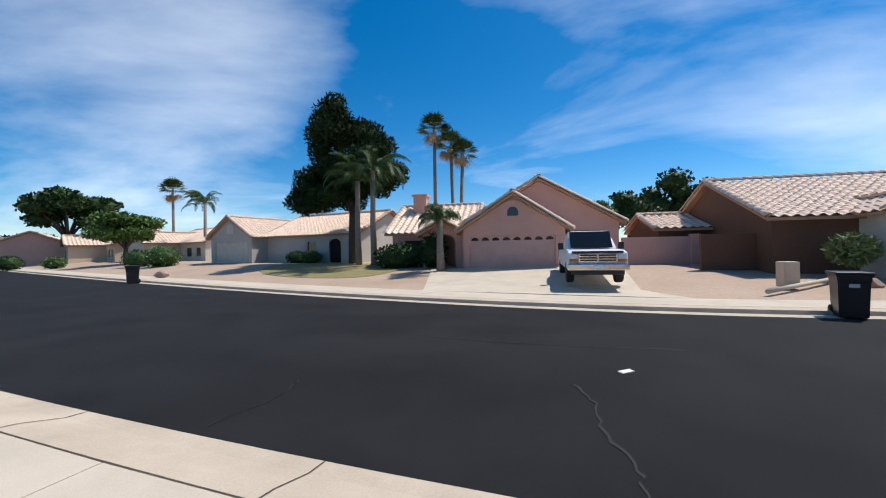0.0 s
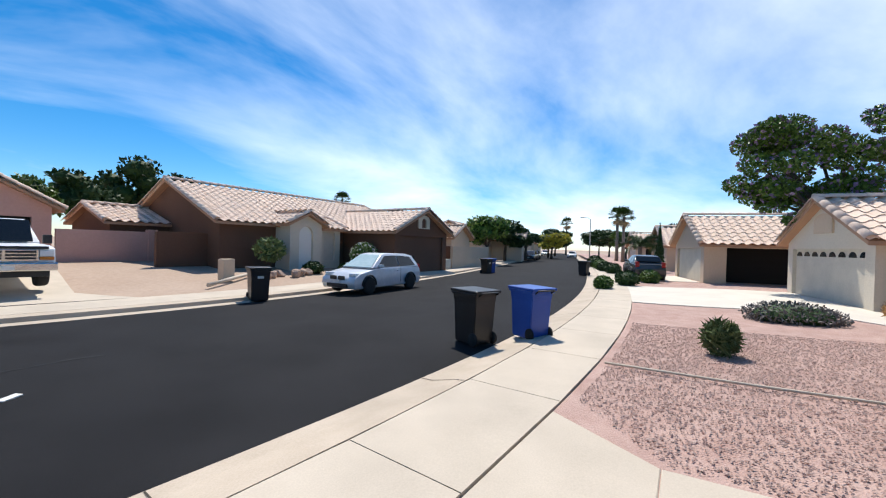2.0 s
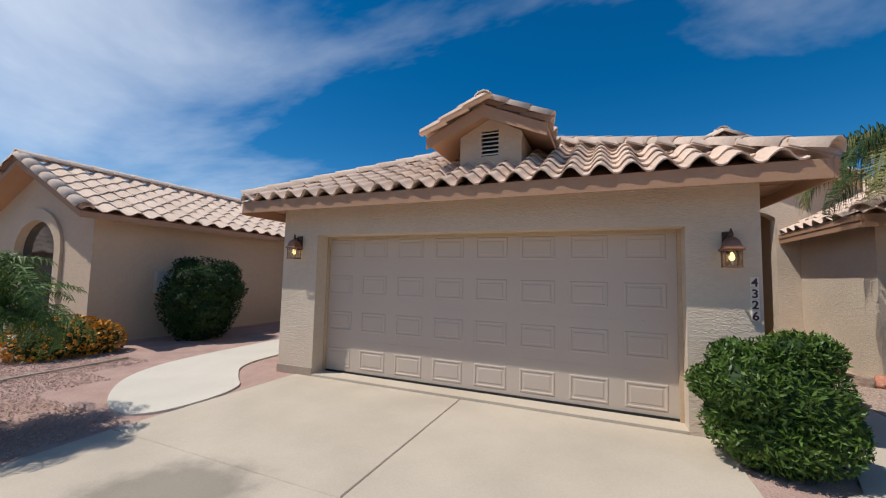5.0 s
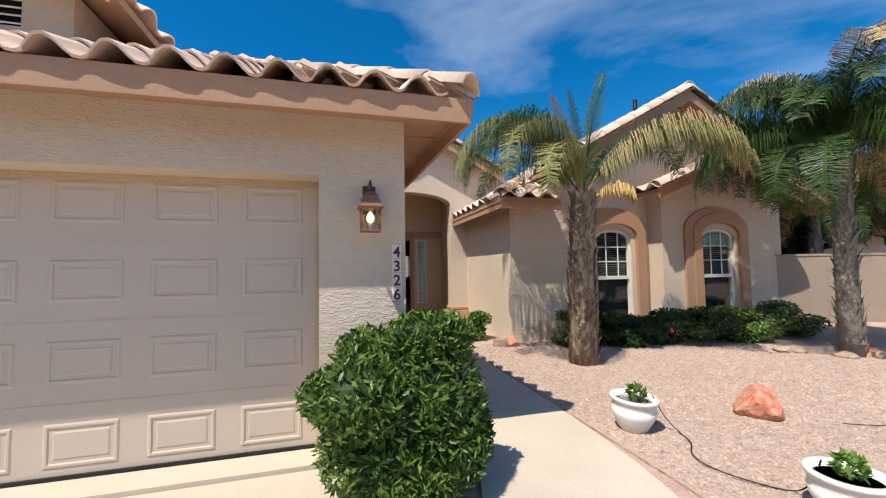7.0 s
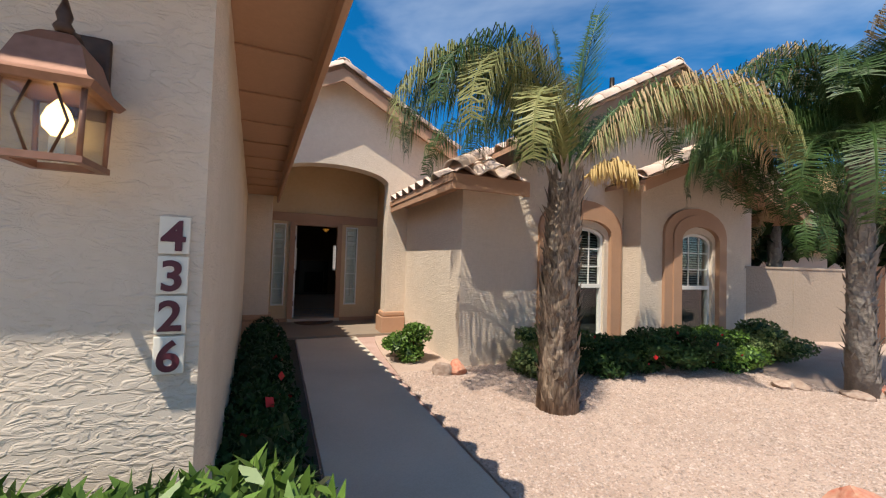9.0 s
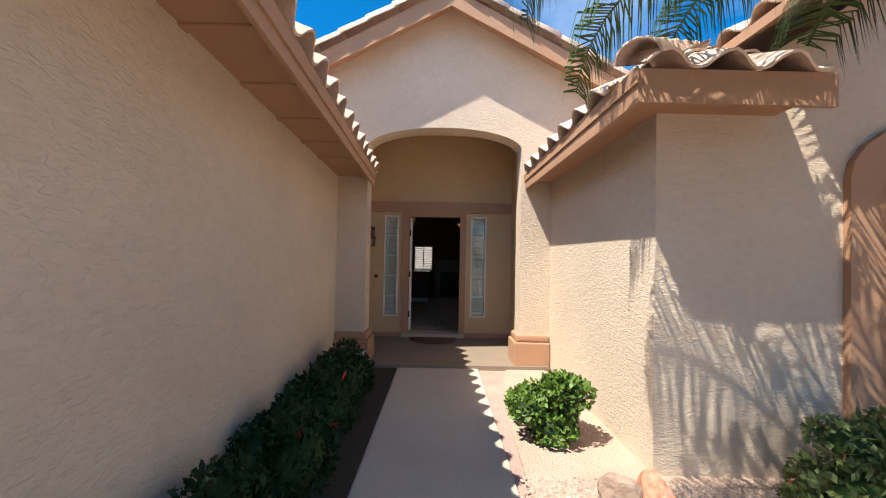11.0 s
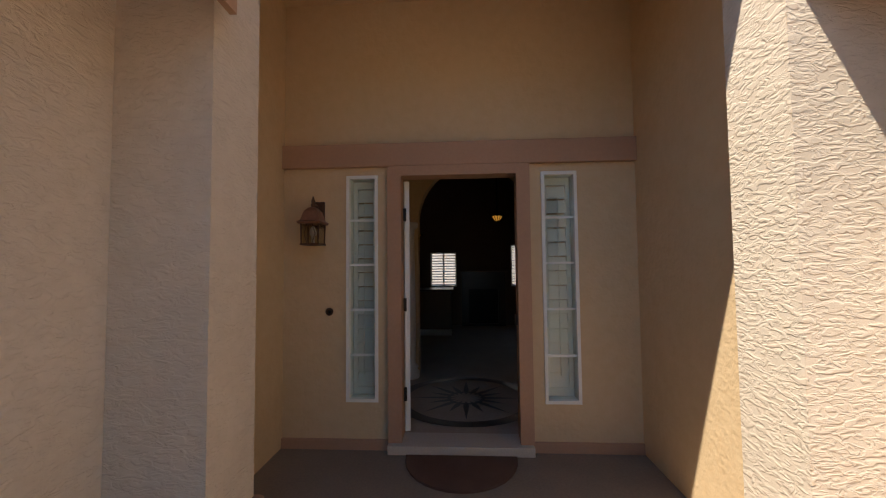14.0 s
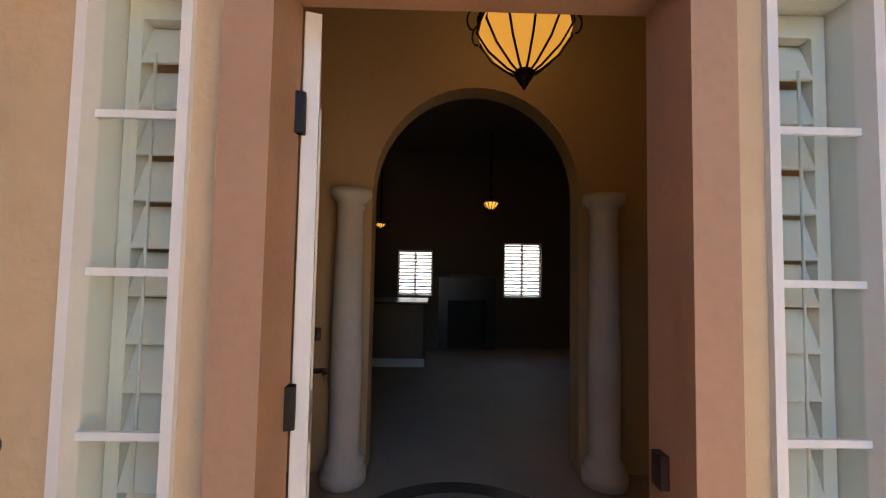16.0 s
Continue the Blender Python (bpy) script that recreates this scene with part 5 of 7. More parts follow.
part("gable_vent", slab(arch(-3.3, 2.3, -2.1, 2.7, 3.0, 10), [], -0.06, -0.001), TAN_H, nbg)
part("chimney", box((-1.6, 6.5, 2.0), (-0.6, 7.3, 4.1), 0.02), mat("brick_chimney", (0.28, 0.13, 0.09), (0.22, 0.1, 0.07), 0.9, 6, 20), nbg, "brown brick chimney")
for hx, hy, rot in ((-21.0, -5.9, 14), (-33, -8.0, 15), (-46, -11.5, 15)):
    h3 = thing("street_house", "tan stucco street house with a shaded carport side", "house", pose(hx, hy, 0, 0, 0, rot), group="houses down the street")
    gable_block(h3, -5.6, 0, 0, 9, 2.0, 0.55, "y", TAN_H, [rect(-5.1, -0.55, -0.5, 1.75)], 0.3, side_holes=[rect(1.0, -0.55, 8.0, 1.8)])
    far_garage_door(h3, -5.1, -0.5, 0.12, 1.75, PALE_DOOR, False)
    # black sheet inside the carport stands for its shade
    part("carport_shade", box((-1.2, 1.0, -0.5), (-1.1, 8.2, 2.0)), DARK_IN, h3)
for hx, hy, rot in ((-45, -29, 193), (-60, -33, 194), (-76, -37, 194)):
    h3 = thing("street_house", "pale stucco street house with a clay tile roof", "house", pose(hx, hy, 0.2, 0, 0, rot), group="houses down the street")
    gable_block(h3, -6, 6, 0, 9, 2.4, 0.42, "x", TAN_H, [], 0.4)
    gable_block(h3, -1, 4.8, -4, 4, 2.3, 0.45, "y", CREAM, [rect(-0.5, -0.55, 4.3, 1.8)], 0.4)
    far_garage_door(h3, -0.5, 4.3, -3.9, 1.8, PALE_DOOR, False)

# driveways across and beside
sheet("driveway_far", [(8.3, -28.0), (6.9, -20.4), tuple(off(7.8, -6.0)), tuple(off(-0.9, -6.0)), (-0.5, -21.5), (-1.6, -29.5)], 0.01, CONCRETE, "tan concrete driveway of the pink house", "driveway")
sheet("lawn_far", rounded([(20.5, -28.8), (11.5, -24.9), (9.6, -29.5), (14, -34), (23, -36)]), 0.008, LAWN, "patchy dry lawn with a curved edge", "lawn")
sheet("driveway_nb", [tuple(off(-10.4, 5.87)), tuple(off(-16.5, 5.87)), (-17.6, -3.0), (-12.8, -2.2), (-8.2, -0.5), (-7.0, -0.5), (-6.8, -1.3), (-8.9, -2.3), (-11.0, -4.0)], 0.012, CONCRETE_PALE, "pale concrete driveway of the neighbour", "driveway")
sheet("driveway_street", [tuple(off(-20.8, 5.87)), tuple(off(-26.5, 5.87)), (-26.2, -7.2), (-21.3, -6.0)], 0.012, CONCRETE_PALE, "pale concrete driveway down the street", "driveway")
sheet("driveway_brown", [tuple(off(-14.2, -6.0)), tuple(off(-20.0, -6.0)), (-19.0, -21.0), (-14.3, -21.0)], 0.01, CONCRETE, "tan concrete driveway of the brown house", "driveway")

TAUPE = mat("taupe_stucco", (0.40, 0.31, 0.235), (0.36, 0.28, 0.21), 0.92, 0.8, 12, 0.01, bump_scale=20)
# fence beside the bedroom wing, and what shows over it


def garden_wall(label, m, length, height):
    """A stucco block wall in bays with a shallow cap."""
    gw_ = thing("garden_wall", label, "wall", m)
    n_ = max(1, round(length / 1.9))
    step = length / n_
    for k in range(n_):
        part("panel", box((k * step + 0.004, 0.0, -0.3), ((k + 1) * step - 0.004, 0.18, height - 0.05), 0.006), TAUPE, gw_)
        part("cap", box((k * step + 0.002, -0.015, height - 0.0495), ((k + 1) * step - 0.002, 0.195, height), 0.008), TAUPE, gw_)


garden_wall("taupe stucco garden wall in palm shade", pose(14.35, 3.9, 0, 0, 0, -15), 3.75, 1.6)
garden_wall("taupe stucco garden wall in full sun", pose(18.15, 2.85, 0, 0, 0, -38), 9.0, 1.55)
solo("wall_post", box((-0.12, -0.12, -0.3), (0.12, 0.12, 1.68), 0.01), BROWN, "dark brown wall post", "post", m=pose(18.05, 2.8, 0, 0, 0, -20))
east = thing("east_house", "tan stucco house with a pale tile roof beyond the garden wall", "house", pose(27, 7.5, 0, 0, 0, -30))
gable_block(east, -6, 7, 0, 9, 2.6, 0.42, "x", CREAM, [rect(-5.2, 1.3, -4.0, 2.2)], 0.5)
part("window_frame", slab(rect(-5.2, 1.3, -4.0, 2.2), [rect(-5.1, 1.4, -4.65, 2.1), rect(-4.55, 1.4, -4.1, 2.1)], -0.02, 0.03), WHITE, east)
part("pane", box((-5.2, 0.05, 1.3), (-4.0, 0.08, 2.2)), DARK_PANE, east)


# ---- vehicles ----
CHROME = mat("chrome", (0.75, 0.75, 0.76), None, 0.15, metal=1.0)
GLASS_CAR = mat("car_glass", (0.008, 0.010, 0.011), None, 0.05, spec=0.4)
LIGHT_LENS = mat("lamp_lens", (0.72, 0.74, 0.75), None, 0.15)
AMBER_LENS = mat("amber_lens", (0.6, 0.2, 0.03), None, 0.2)
PLASTIC = mat("black_plastic", (0.02, 0.02, 0.021), (0.027, 0.027, 0.028), 0.5, 4, 40)


RIM = mat("alloy_rim", (0.42, 0.43, 0.44), None, 0.35, metal=0.3)


def wheel(parent, x, y, r, w):
    prof = [(r * 0.62, -w / 2), (r * 0.92, -w / 2), (r, -w * 0.3), (r, w * 0.3), (r * 0.92, w / 2), (r * 0.62, w / 2)]
    wh = part("wheel", lathe(prof, 24), RUBBER, parent, m=pose(x, y, r, 90))
    rim = bmesh.new()
    lathe([(r * 0.64, -w * 0.45), (r * 0.6, -w * 0.2), (0.02, -w * 0.26)], 24, rim)
    lathe([(r * 0.64, w * 0.45), (r * 0.6, w * 0.2), (0.02, w * 0.26)], 24, rim)
    part("rim", rim, RIM, wh, "alloy wheel rim")


def loft(sections, width_at, bevel=0.05):
    """A body from a side outline [(x, z)], as wide as width_at(x, z) says."""
    bm = bmesh.new()
    left = [bm.verts.new((x, -width_at(x, z), z)) for x, z in sections]
    right = [bm.verts.new((x, width_at(x, z), z)) for x, z in sections]
    bm.faces.new(left); bm.faces.new(right[::-1])
    n = len(sections)
    for i in range(n):
        bm.faces.new((left[(i + 1) % n], left[i], right[i], right[(i + 1) % n]))
    bmesh.ops.recalc_face_normals(bm, faces=bm.faces[:])
    bmesh.ops.bevel(bm, geom=bm.edges[:], offset=bevel, segments=2, affect="EDGES", profile=0.6, clamp_overlap=True)
    for f in bm.faces:
        f.smooth = True
    return bm


def hatchback(name, label, m, paint, sedan=False, screen=GLASS_CAR):
    """A small car; its nose points along +x, 4.3 m long."""
    car = thing(name, label, "car", m)
    low = [(-2.12, 0.35), (-2.15, 0.62), (-2.1, 0.92), (-0.7, 0.98), (0.85, 0.96), (1.75, 0.8), (2.1, 0.62), (2.16, 0.42), (2.05, 0.22), (-1.95, 0.22)]
    part("body", loft(low, lambda x, z: 0.86 - 0.09 * max(0, abs(x) - 1.6) - (0.05 if z > 0.85 else 0), 0.06), paint, car)
    top = [(-2.02, 0.93), (-1.75 if not sedan else -1.3, 1.42), (-1.3 if not sedan else -0.9, 1.5), (0.0, 1.52), (0.35, 1.46), (1.15, 0.95)] if not sedan else [(-1.75, 0.93), (-1.15, 1.36), (-0.7, 1.42), (0.0, 1.42), (0.3, 1.36), (1.1, 0.94)]
    part("cabin", loft(top, lambda x, z: 0.80 - 0.30 * max(0, z - 0.95) / 0.6, 0.05), paint, car)
    for s in (-1, 1):
        q = [(-1.72, 1.02), (-1.52, 1.37), (-0.6, 1.43), (-0.6, 0.99)] if not sedan else [(-1.3, 1.0), (-1.0, 1.28), (-0.5, 1.33), (-0.5, 1.0)]
        q2 = [(-0.56, 0.99), (-0.56, 1.43), (0.18, 1.42), (0.82, 1.0)] if not sedan else [(-0.42, 1.0), (-0.42, 1.34), (0.2, 1.3), (0.7, 1.0)]
        for poly in (q, q2):
            bm = bmesh.new()
            vs = [bm.verts.new((x, s * (0.812 - 0.30 * (z - 0.95) / 0.6), z)) for x, z in poly]
            ws = [bm.verts.new((v.co.x, v.co.y - s * 0.02, v.co.z)) for v in vs]
            bm.faces.new(vs); bm.faces.new(ws[::-1])
            for i in range(4):
                bm.faces.new((vs[i], ws[i], ws[(i + 1) % 4], vs[(i + 1) % 4]))
            bmesh.ops.recalc_face_normals(bm, faces=bm.faces[:])
            part("side_window", bm, GLASS_CAR, car)
        part("mirror", box((0.62, s * 0.86 - 0.09, 0.98), (0.78, s * 0.86 + 0.09, 1.1), 0.03), paint, car)
        part("headlight", box((1.72, s * 0.62 - 0.17, 0.62), (2.02, s * 0.62 + 0.13, 0.78), 0.05), LIGHT_LENS, car, m=pose(0.0, 0, 0.02))
        part("tail_light", box((-2.14, s * 0.66 - 0.1, 0.75), (-2.04, s * 0.66 + 0.1, 1.05), 0.02), mat("red_lens", (0.4, 0.02, 0.02), None, 0.2), car)
        for wx in (-1.32, 1.32):
            wheel(car, wx, s * 0.78, 0.33, 0.2)
            part("wheel_arch", tube([(wx + 0.38 * math.cos(a), s * 0.845, 0.33 + 0.38 * math.sin(a)) for a in (math.pi * i / 10 for i in range(11))], 0.035, 6), PLASTIC, car)
        part("door_seam", box((-0.585, s * 0.862 - 0.002, 0.35), (-0.57, s * 0.862 + 0.002, 0.95)), PLASTIC, car)
        part("door_handle", box((-0.5, s * 0.872 - 0.012, 0.82), (-0.32, s * 0.872 + 0.012, 0.86), 0.006), paint, car)
    z0, z1 = (1.0, 1.44) if not sedan else (0.98, 1.34)
    (xl, zl), (xt, zt) = top[-1], top[-2]
    bm = bmesh.new()
    vs = [bm.verts.new((x + 0.012, y, z + 0.018)) for x, y, z in ((xl - 0.04, -0.70, zl + 0.03), (xl - 0.04, 0.70, zl + 0.03), (xt + 0.03, 0.50, zt - 0.02), (xt + 0.03, -0.50, zt - 0.02))]
    ws = [bm.verts.new(v.co - Vector((0.01, 0, 0.016))) for v in vs]
    bm.faces.new(vs); bm.faces.new(ws[::-1])
    for i in range(4):
        bm.faces.new((vs[i], ws[i], ws[(i + 1) % 4], vs[(i + 1) % 4]))
    bmesh.ops.recalc_face_normals(bm, faces=bm.faces[:])
    part("windscreen", bm, screen, car)
    part("rear_window", box((-0.24, -0.62, -0.012), (0.24, 0.62, 0.012), 0.01), GLASS_CAR, car, m=pose(-1.93 if not sedan else -1.47, 0, 1.2, 0, -62 if not sedan else -36, 0))
    for s in (-1, 1):
        part("grille", box((2.1, s * 0.2 - 0.15, 0.56), (2.17, s * 0.2 + 0.15, 0.7), 0.02), PLASTIC, car)
    part("lower_grille", box((2.1, -0.5, 0.28), (2.185, 0.5, 0.42), 0.02), PLASTIC, car)
    part("number_plate", box((2.18, -0.16, 0.43), (2.2, 0.16, 0.53), 0.003), WHITE, car)
    return car


SILVER = mat("silver_paint", (0.66, 0.68, 0.71), None, 0.28, metal=0.25, spec=0.6)
NAVY = mat("dark_blue_paint", (0.018, 0.02, 0.035), None, 0.2, spec=0.7)
GREY_CAR = mat("dark_grey_paint", (0.05, 0.055, 0.06), None, 0.2, spec=0.7)
WHITE_CAR = mat("white_car_paint", (0.80, 0.81, 0.82), None, 0.3, spec=0.6)
p = off(-8.45, -3.2)
hatchback("parked_car", "silver hatchback parked at the kerb with dark windows", pose(p.x, p.y, -0.285, 0, 0, 2) @ Matrix.Scale(0.95, 4), SILVER, False, mat("shaded_windscreen", (0.40, 0.55, 0.56), (0.55, 0.66, 0.66), 0.08, 3, 12))
hatchback("parked_car", "dark navy sedan parked on a driveway", pose(-18.6, -24.2, 0.0, 0, 0, 250), NAVY, True)
hatchback("parked_car", "dark grey sedan parked on a driveway down the street", pose(-23.2, -8.9, -0.13, 0, 0, 195), GREY_CAR, True)
for dx, dd in ((-52, -3.0), (-58, -3.0), (-75, 3.0), (-90, -3.0)):
    p = off(dx, dd)
    hatchback("parked_car", "small dark car parked far down the street", pose(p.x, p.y, -0.29, 0, 0, 12), NAVY if dx > -70 else WHITE_CAR, True)


def pickup(m):
    """A full-size pickup; nose along +x."""
    tr = thing("pickup_truck", "white full-size pickup truck parked on the driveway", "truck", m)
    part("body", loft([(-2.7, 0.55), (-2.75, 1.2), (0.6, 1.22), (2.3, 1.18), (2.72, 1.1), (2.75, 0.62), (2.5, 0.5)], lambda x, z: 0.96 - (0.04 if z > 1.1 else 0), 0.05), WHITE_CAR, tr)
    part("cab", loft([(-1.0, 1.2), (-0.85, 1.86), (-0.5, 1.92), (0.35, 1.92), (0.6, 1.85), (1.25, 1.2)], lambda x, z: 0.92 - 0.2 * max(0, z - 1.2) / 0.7, 0.06), WHITE_CAR, tr)
    part("windscreen", box((-0.44, -0.74, -0.012), (0.44, 0.74, 0.012), 0.01), GLASS_CAR, tr, "dark windscreen", m=pose(1.02, 0, 1.57, 0, 45, 0))
    g = part("grille", box((2.73, -0.62, 0.76), (2.81, 0.62, 1.06), 0.012), CHROME, tr, "chrome grille with dark slots")
    for i in range(3):
        for k in range(2):
            part("slot", box((2.80, -0.57 + k * 0.6, 0.81 + i * 0.085), (2.815, -0.03 + k * 0.6, 0.86 + i * 0.085)), PLASTIC, g)
    for s in (-1, 1):
        part("headlight", box((2.7, s * 0.77 - 0.13, 0.88), (2.80, s * 0.77 + 0.14, 1.05), 0.02), LIGHT_LENS, tr)
        part("indicator", box((2.69, s * 0.77 - 0.13, 0.79), (2.80, s * 0.77 + 0.15, 0.875), 0.015), AMBER_LENS, tr)
        part("mirror", box((0.95, s * 1.08 - 0.1, 1.2), (1.08, s * 1.08 + 0.1, 1.46), 0.02), PLASTIC, tr)
        for wx in (-1.75, 1.75):
            wheel(tr, wx, s * 0.83, 0.38, 0.26)
    part("hood_trim", box((2.66, -0.82, 1.08), (2.79, 0.82, 1.15), 0.02), PLASTIC, tr)
    b = part("bumper", box((2.74, -0.98, 0.5), (2.9, 0.98, 0.72), 0.03), CHROME, tr, "chrome front bumper")
    part("number_plate", box((2.9, -0.18, 0.54), (2.91, 0.18, 0.66)), WHITE, b)
    part("air_dam", box((2.6, -0.85, 0.34), (2.75, 0.85, 0.5), 0.02), PLASTIC, tr)


pickup(pose(0.82, -24.0, 0.06, 0, 0, 88))


# ---- wheelie bins ----
def wheelie_bin(m, colour, label, far=False):
    """A tapered bin with a hinged lid, a handle and two wheels; the lid opens towards -x."""
    b = thing("wheelie_bin", label, "bin", m @ Matrix.Diagonal((0.86, 0.86, 1, 1)), group="wheelie bins at the kerb")
    bm = bmesh.new()
    rings = []
    for z, w, d0, d1 in ((0.03, 0.275, -0.31, 0.29), (0.12, 0.28, -0.32, 0.305), (0.8, 0.30, -0.36, 0.36), (0.86, 0.315, -0.375, 0.375), (0.95, 0.32, -0.38, 0.38)):
        rings.append([bm.verts.new(v) for v in ((d0, -w, z), (d1, -w, z), (d1, w, z), (d0, w, z))])
    for r0, r1 in zip(rings, rings[1:]):
        for i in range(4):
            bm.faces.new((r0[i], r0[(i + 1) % 4], r1[(i + 1) % 4], r1[i]))
    bm.faces.new(rings[0][::-1]); bm.faces.new(rings[-1])
    bmesh.ops.bevel(bm, geom=bm.edges[:], offset=0.02, segments=2, affect="EDGES")
    part("body", bm, colour, b)
    part("rim", box((-0.40, -0.345, 0.93), (0.41, 0.345, 0.97), 0.012), colour, b)
    bm = box((-0.42, -0.36, 0.972), (0.46, 0.36, 1.03), 0.02)
    for v in bm.verts:
        if v.co.z > 1.0:
            v.co.z += 0.06 * (1 - (v.co.x / 0.45) ** 2) * (1 - (v.co.y / 0.37) ** 2)
    part("lid", bm, colour, b, "closed hinged lid")
    part("handle", tube([(0.4, -0.24, 0.93), (0.5, -0.24, 0.99), (0.5, 0.24, 0.99), (0.4, 0.24, 0.93)], 0.016), PLASTIC, b)
    part("label", box((-0.366, -0.1, 0.7), (-0.352, 0.1, 0.78)), WHITE, b, "small worn label")
    part("lift_bar", tube([(-0.36, -0.2, 0.8), (-0.385, -0.15, 0.8), (-0.385, 0.15, 0.8), (-0.36, 0.2, 0.8)], 0.014), PLASTIC, b)
    for s in (-1, 1):
        wh = part("wheel", lathe([(0.03, -0.03), (0.11, -0.03), (0.125, -0.02), (0.125, 0.02), (0.11, 0.03), (0.03, 0.03)], 20), RUBBER, b, m=pose(0.29, s * 0.29, 0.126, 90))
    part("axle", tube([(0.29, -0.28, 0.126), (0.29, 0.28, 0.126)], 0.012), CHROME, b)


BIN_BLACK = mat("black_bin_plastic", (0.012, 0.012, 0.013), (0.018, 0.018, 0.019), 0.4, 3, 40, spec=0.5)
BIN_BLUE = mat("blue_bin_plastic", (0.015, 0.07, 0.34), (0.02, 0.085, 0.38), 0.4, 3, 40, spec=0.5)
wheelie_bin(pose(-3.35, -10.1, -0.315, 0, 0, 70), BIN_BLACK, "black plastic wheelie bin standing in the gutter")
wheelie_bin(pose(-4.32, -9.33, -0.285, 0, 0, 62), BIN_BLUE, "blue plastic recycling bin standing at the kerb")
wheelie_bin(pose(-3.75, -17.75, -0.32, 0, 0, 250), BIN_BLACK, "black plastic wheelie bin across the street")
p = off(26.5, -3.75)
wheelie_bin(pose(p.x, p.y, -0.315, 0, 0, 230), BIN_BLACK, "black plastic wheelie bin far along the kerb")
wheelie_bin(pose(-20.6, -18.2, -0.315, 0, 0, 255), BIN_BLACK, "black plastic wheelie bin beside a blue one")
wheelie_bin(pose(-21.5, -18.35, -0.315, 0, 0, 255), BIN_BLUE, "blue plastic recycling bin beside a black one")
p = off(-24.3, 3.75)
wheelie_bin(pose(p.x, p.y, -0.315, 0, 0, 75), BIN_BLACK, "black plastic wheelie bin down the street")


# ---- plants ----
def leaf_cloud(blobs, count, size, seed, slim=0.45, up=0.3, shell=0.75):
    """Many small pointed leaves spread through ellipsoid lumps: blobs of (centre, radii)."""
    rs = np.random.RandomState(seed)
    vol = np.array([b[1][0] * b[1][1] + b[1][1] * b[1][2] + b[1][0] * b[1][2] for b in blobs])
    pick = rs.choice(len(blobs), count, p=vol / vol.sum())
    d = rs.normal(size=(count, 3)); d /= np.linalg.norm(d, axis=1)[:, None]
    r = shell + (1.08 - shell) * rs.rand(count) ** 0.7
    cen = np.array([b[0] for b in blobs])[pick] + d * np.array([b[1] for b in blobs])[pick] * r[:, None]
    ax = rs.normal(size=(count, 3)) + d * 0.9 + np.array((0, 0, up)); ax /= np.linalg.norm(ax, axis=1)[:, None]
    sd = np.cross(ax, rs.normal(size=(count, 3)) + d * 0.01); sd /= np.linalg.norm(sd, axis=1)[:, None] + 1e-9
    ln = size * (0.6 + 0.8 * rs.rand(count))[:, None]
    a, b = cen - ax * ln * 0.5, cen + ax * ln * 0.5
    m1 = cen + sd * ln * slim * 0.5
    m2 = cen - sd * ln * slim * 0.5
    v = np.stack([a, m1, b, m2], 1).reshape(-1, 3)
    f = np.arange(count * 4).reshape(-1, 4)
    return v.tolist(), f.tolist()


# opaque lumps that block the view through the leaves
def core(blobs, k=0.78):
    bm = bmesh.new()
    for c, r in blobs:
        s = bmesh.ops.create_icosphere(bm, subdivisions=2, radius=1)
        for v in s["verts"]:
            n = 1 + 0.12 * noise.noise(Vector(v.co) * 2.3 + Vector(c))
            v.co = Vector((c[i] + v.co[i] * r[i] * k * n for i in range(3)))
    return bm


def shrub(name, label, m, blobs, count, size, leaf=LEAF, seed=1, dots=None, slim=0.45, kk=0.78, category="shrub", group=""):
    sh = thing(name, label, category, m, group)
    # added dark hull, its colour standing for shade between the leaves
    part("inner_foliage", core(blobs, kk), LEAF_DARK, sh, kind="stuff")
    v, f = leaf_cloud(blobs, count, size, seed, slim)
    part("foliage", data_of("foliage", v, f, leaf), parent=sh, kind="stuff")
    if dots:
        v, f = leaf_cloud(blobs, dots[1], dots[2], seed + 5, 0.9, shell=0.98)
        part("blossom", data_of("blossom", v, f, dots[0]), parent=sh)
    return sh


def lumps(c, r, n, seed, small=0.42):
    """An uneven crown: lumps scattered through an ellipsoid."""
    rs = random.Random(seed)
    out = []
    for _ in range(n):
        a, z = rs.uniform(0, 6.283), rs.uniform(-0.75, 0.85)
        q = math.sqrt(1 - z * z) * rs.uniform(0.35, 0.78)
        s = rs.uniform(small * 0.7, small * 1.2)
        out.append(((c[0] + math.cos(a) * q * r[0], c[1] + math.sin(a) * q * r[1], c[2] + z * r[2] * 0.8), (r[0] * s, r[1] * s, r[2] * s * 0.8)))
    return out


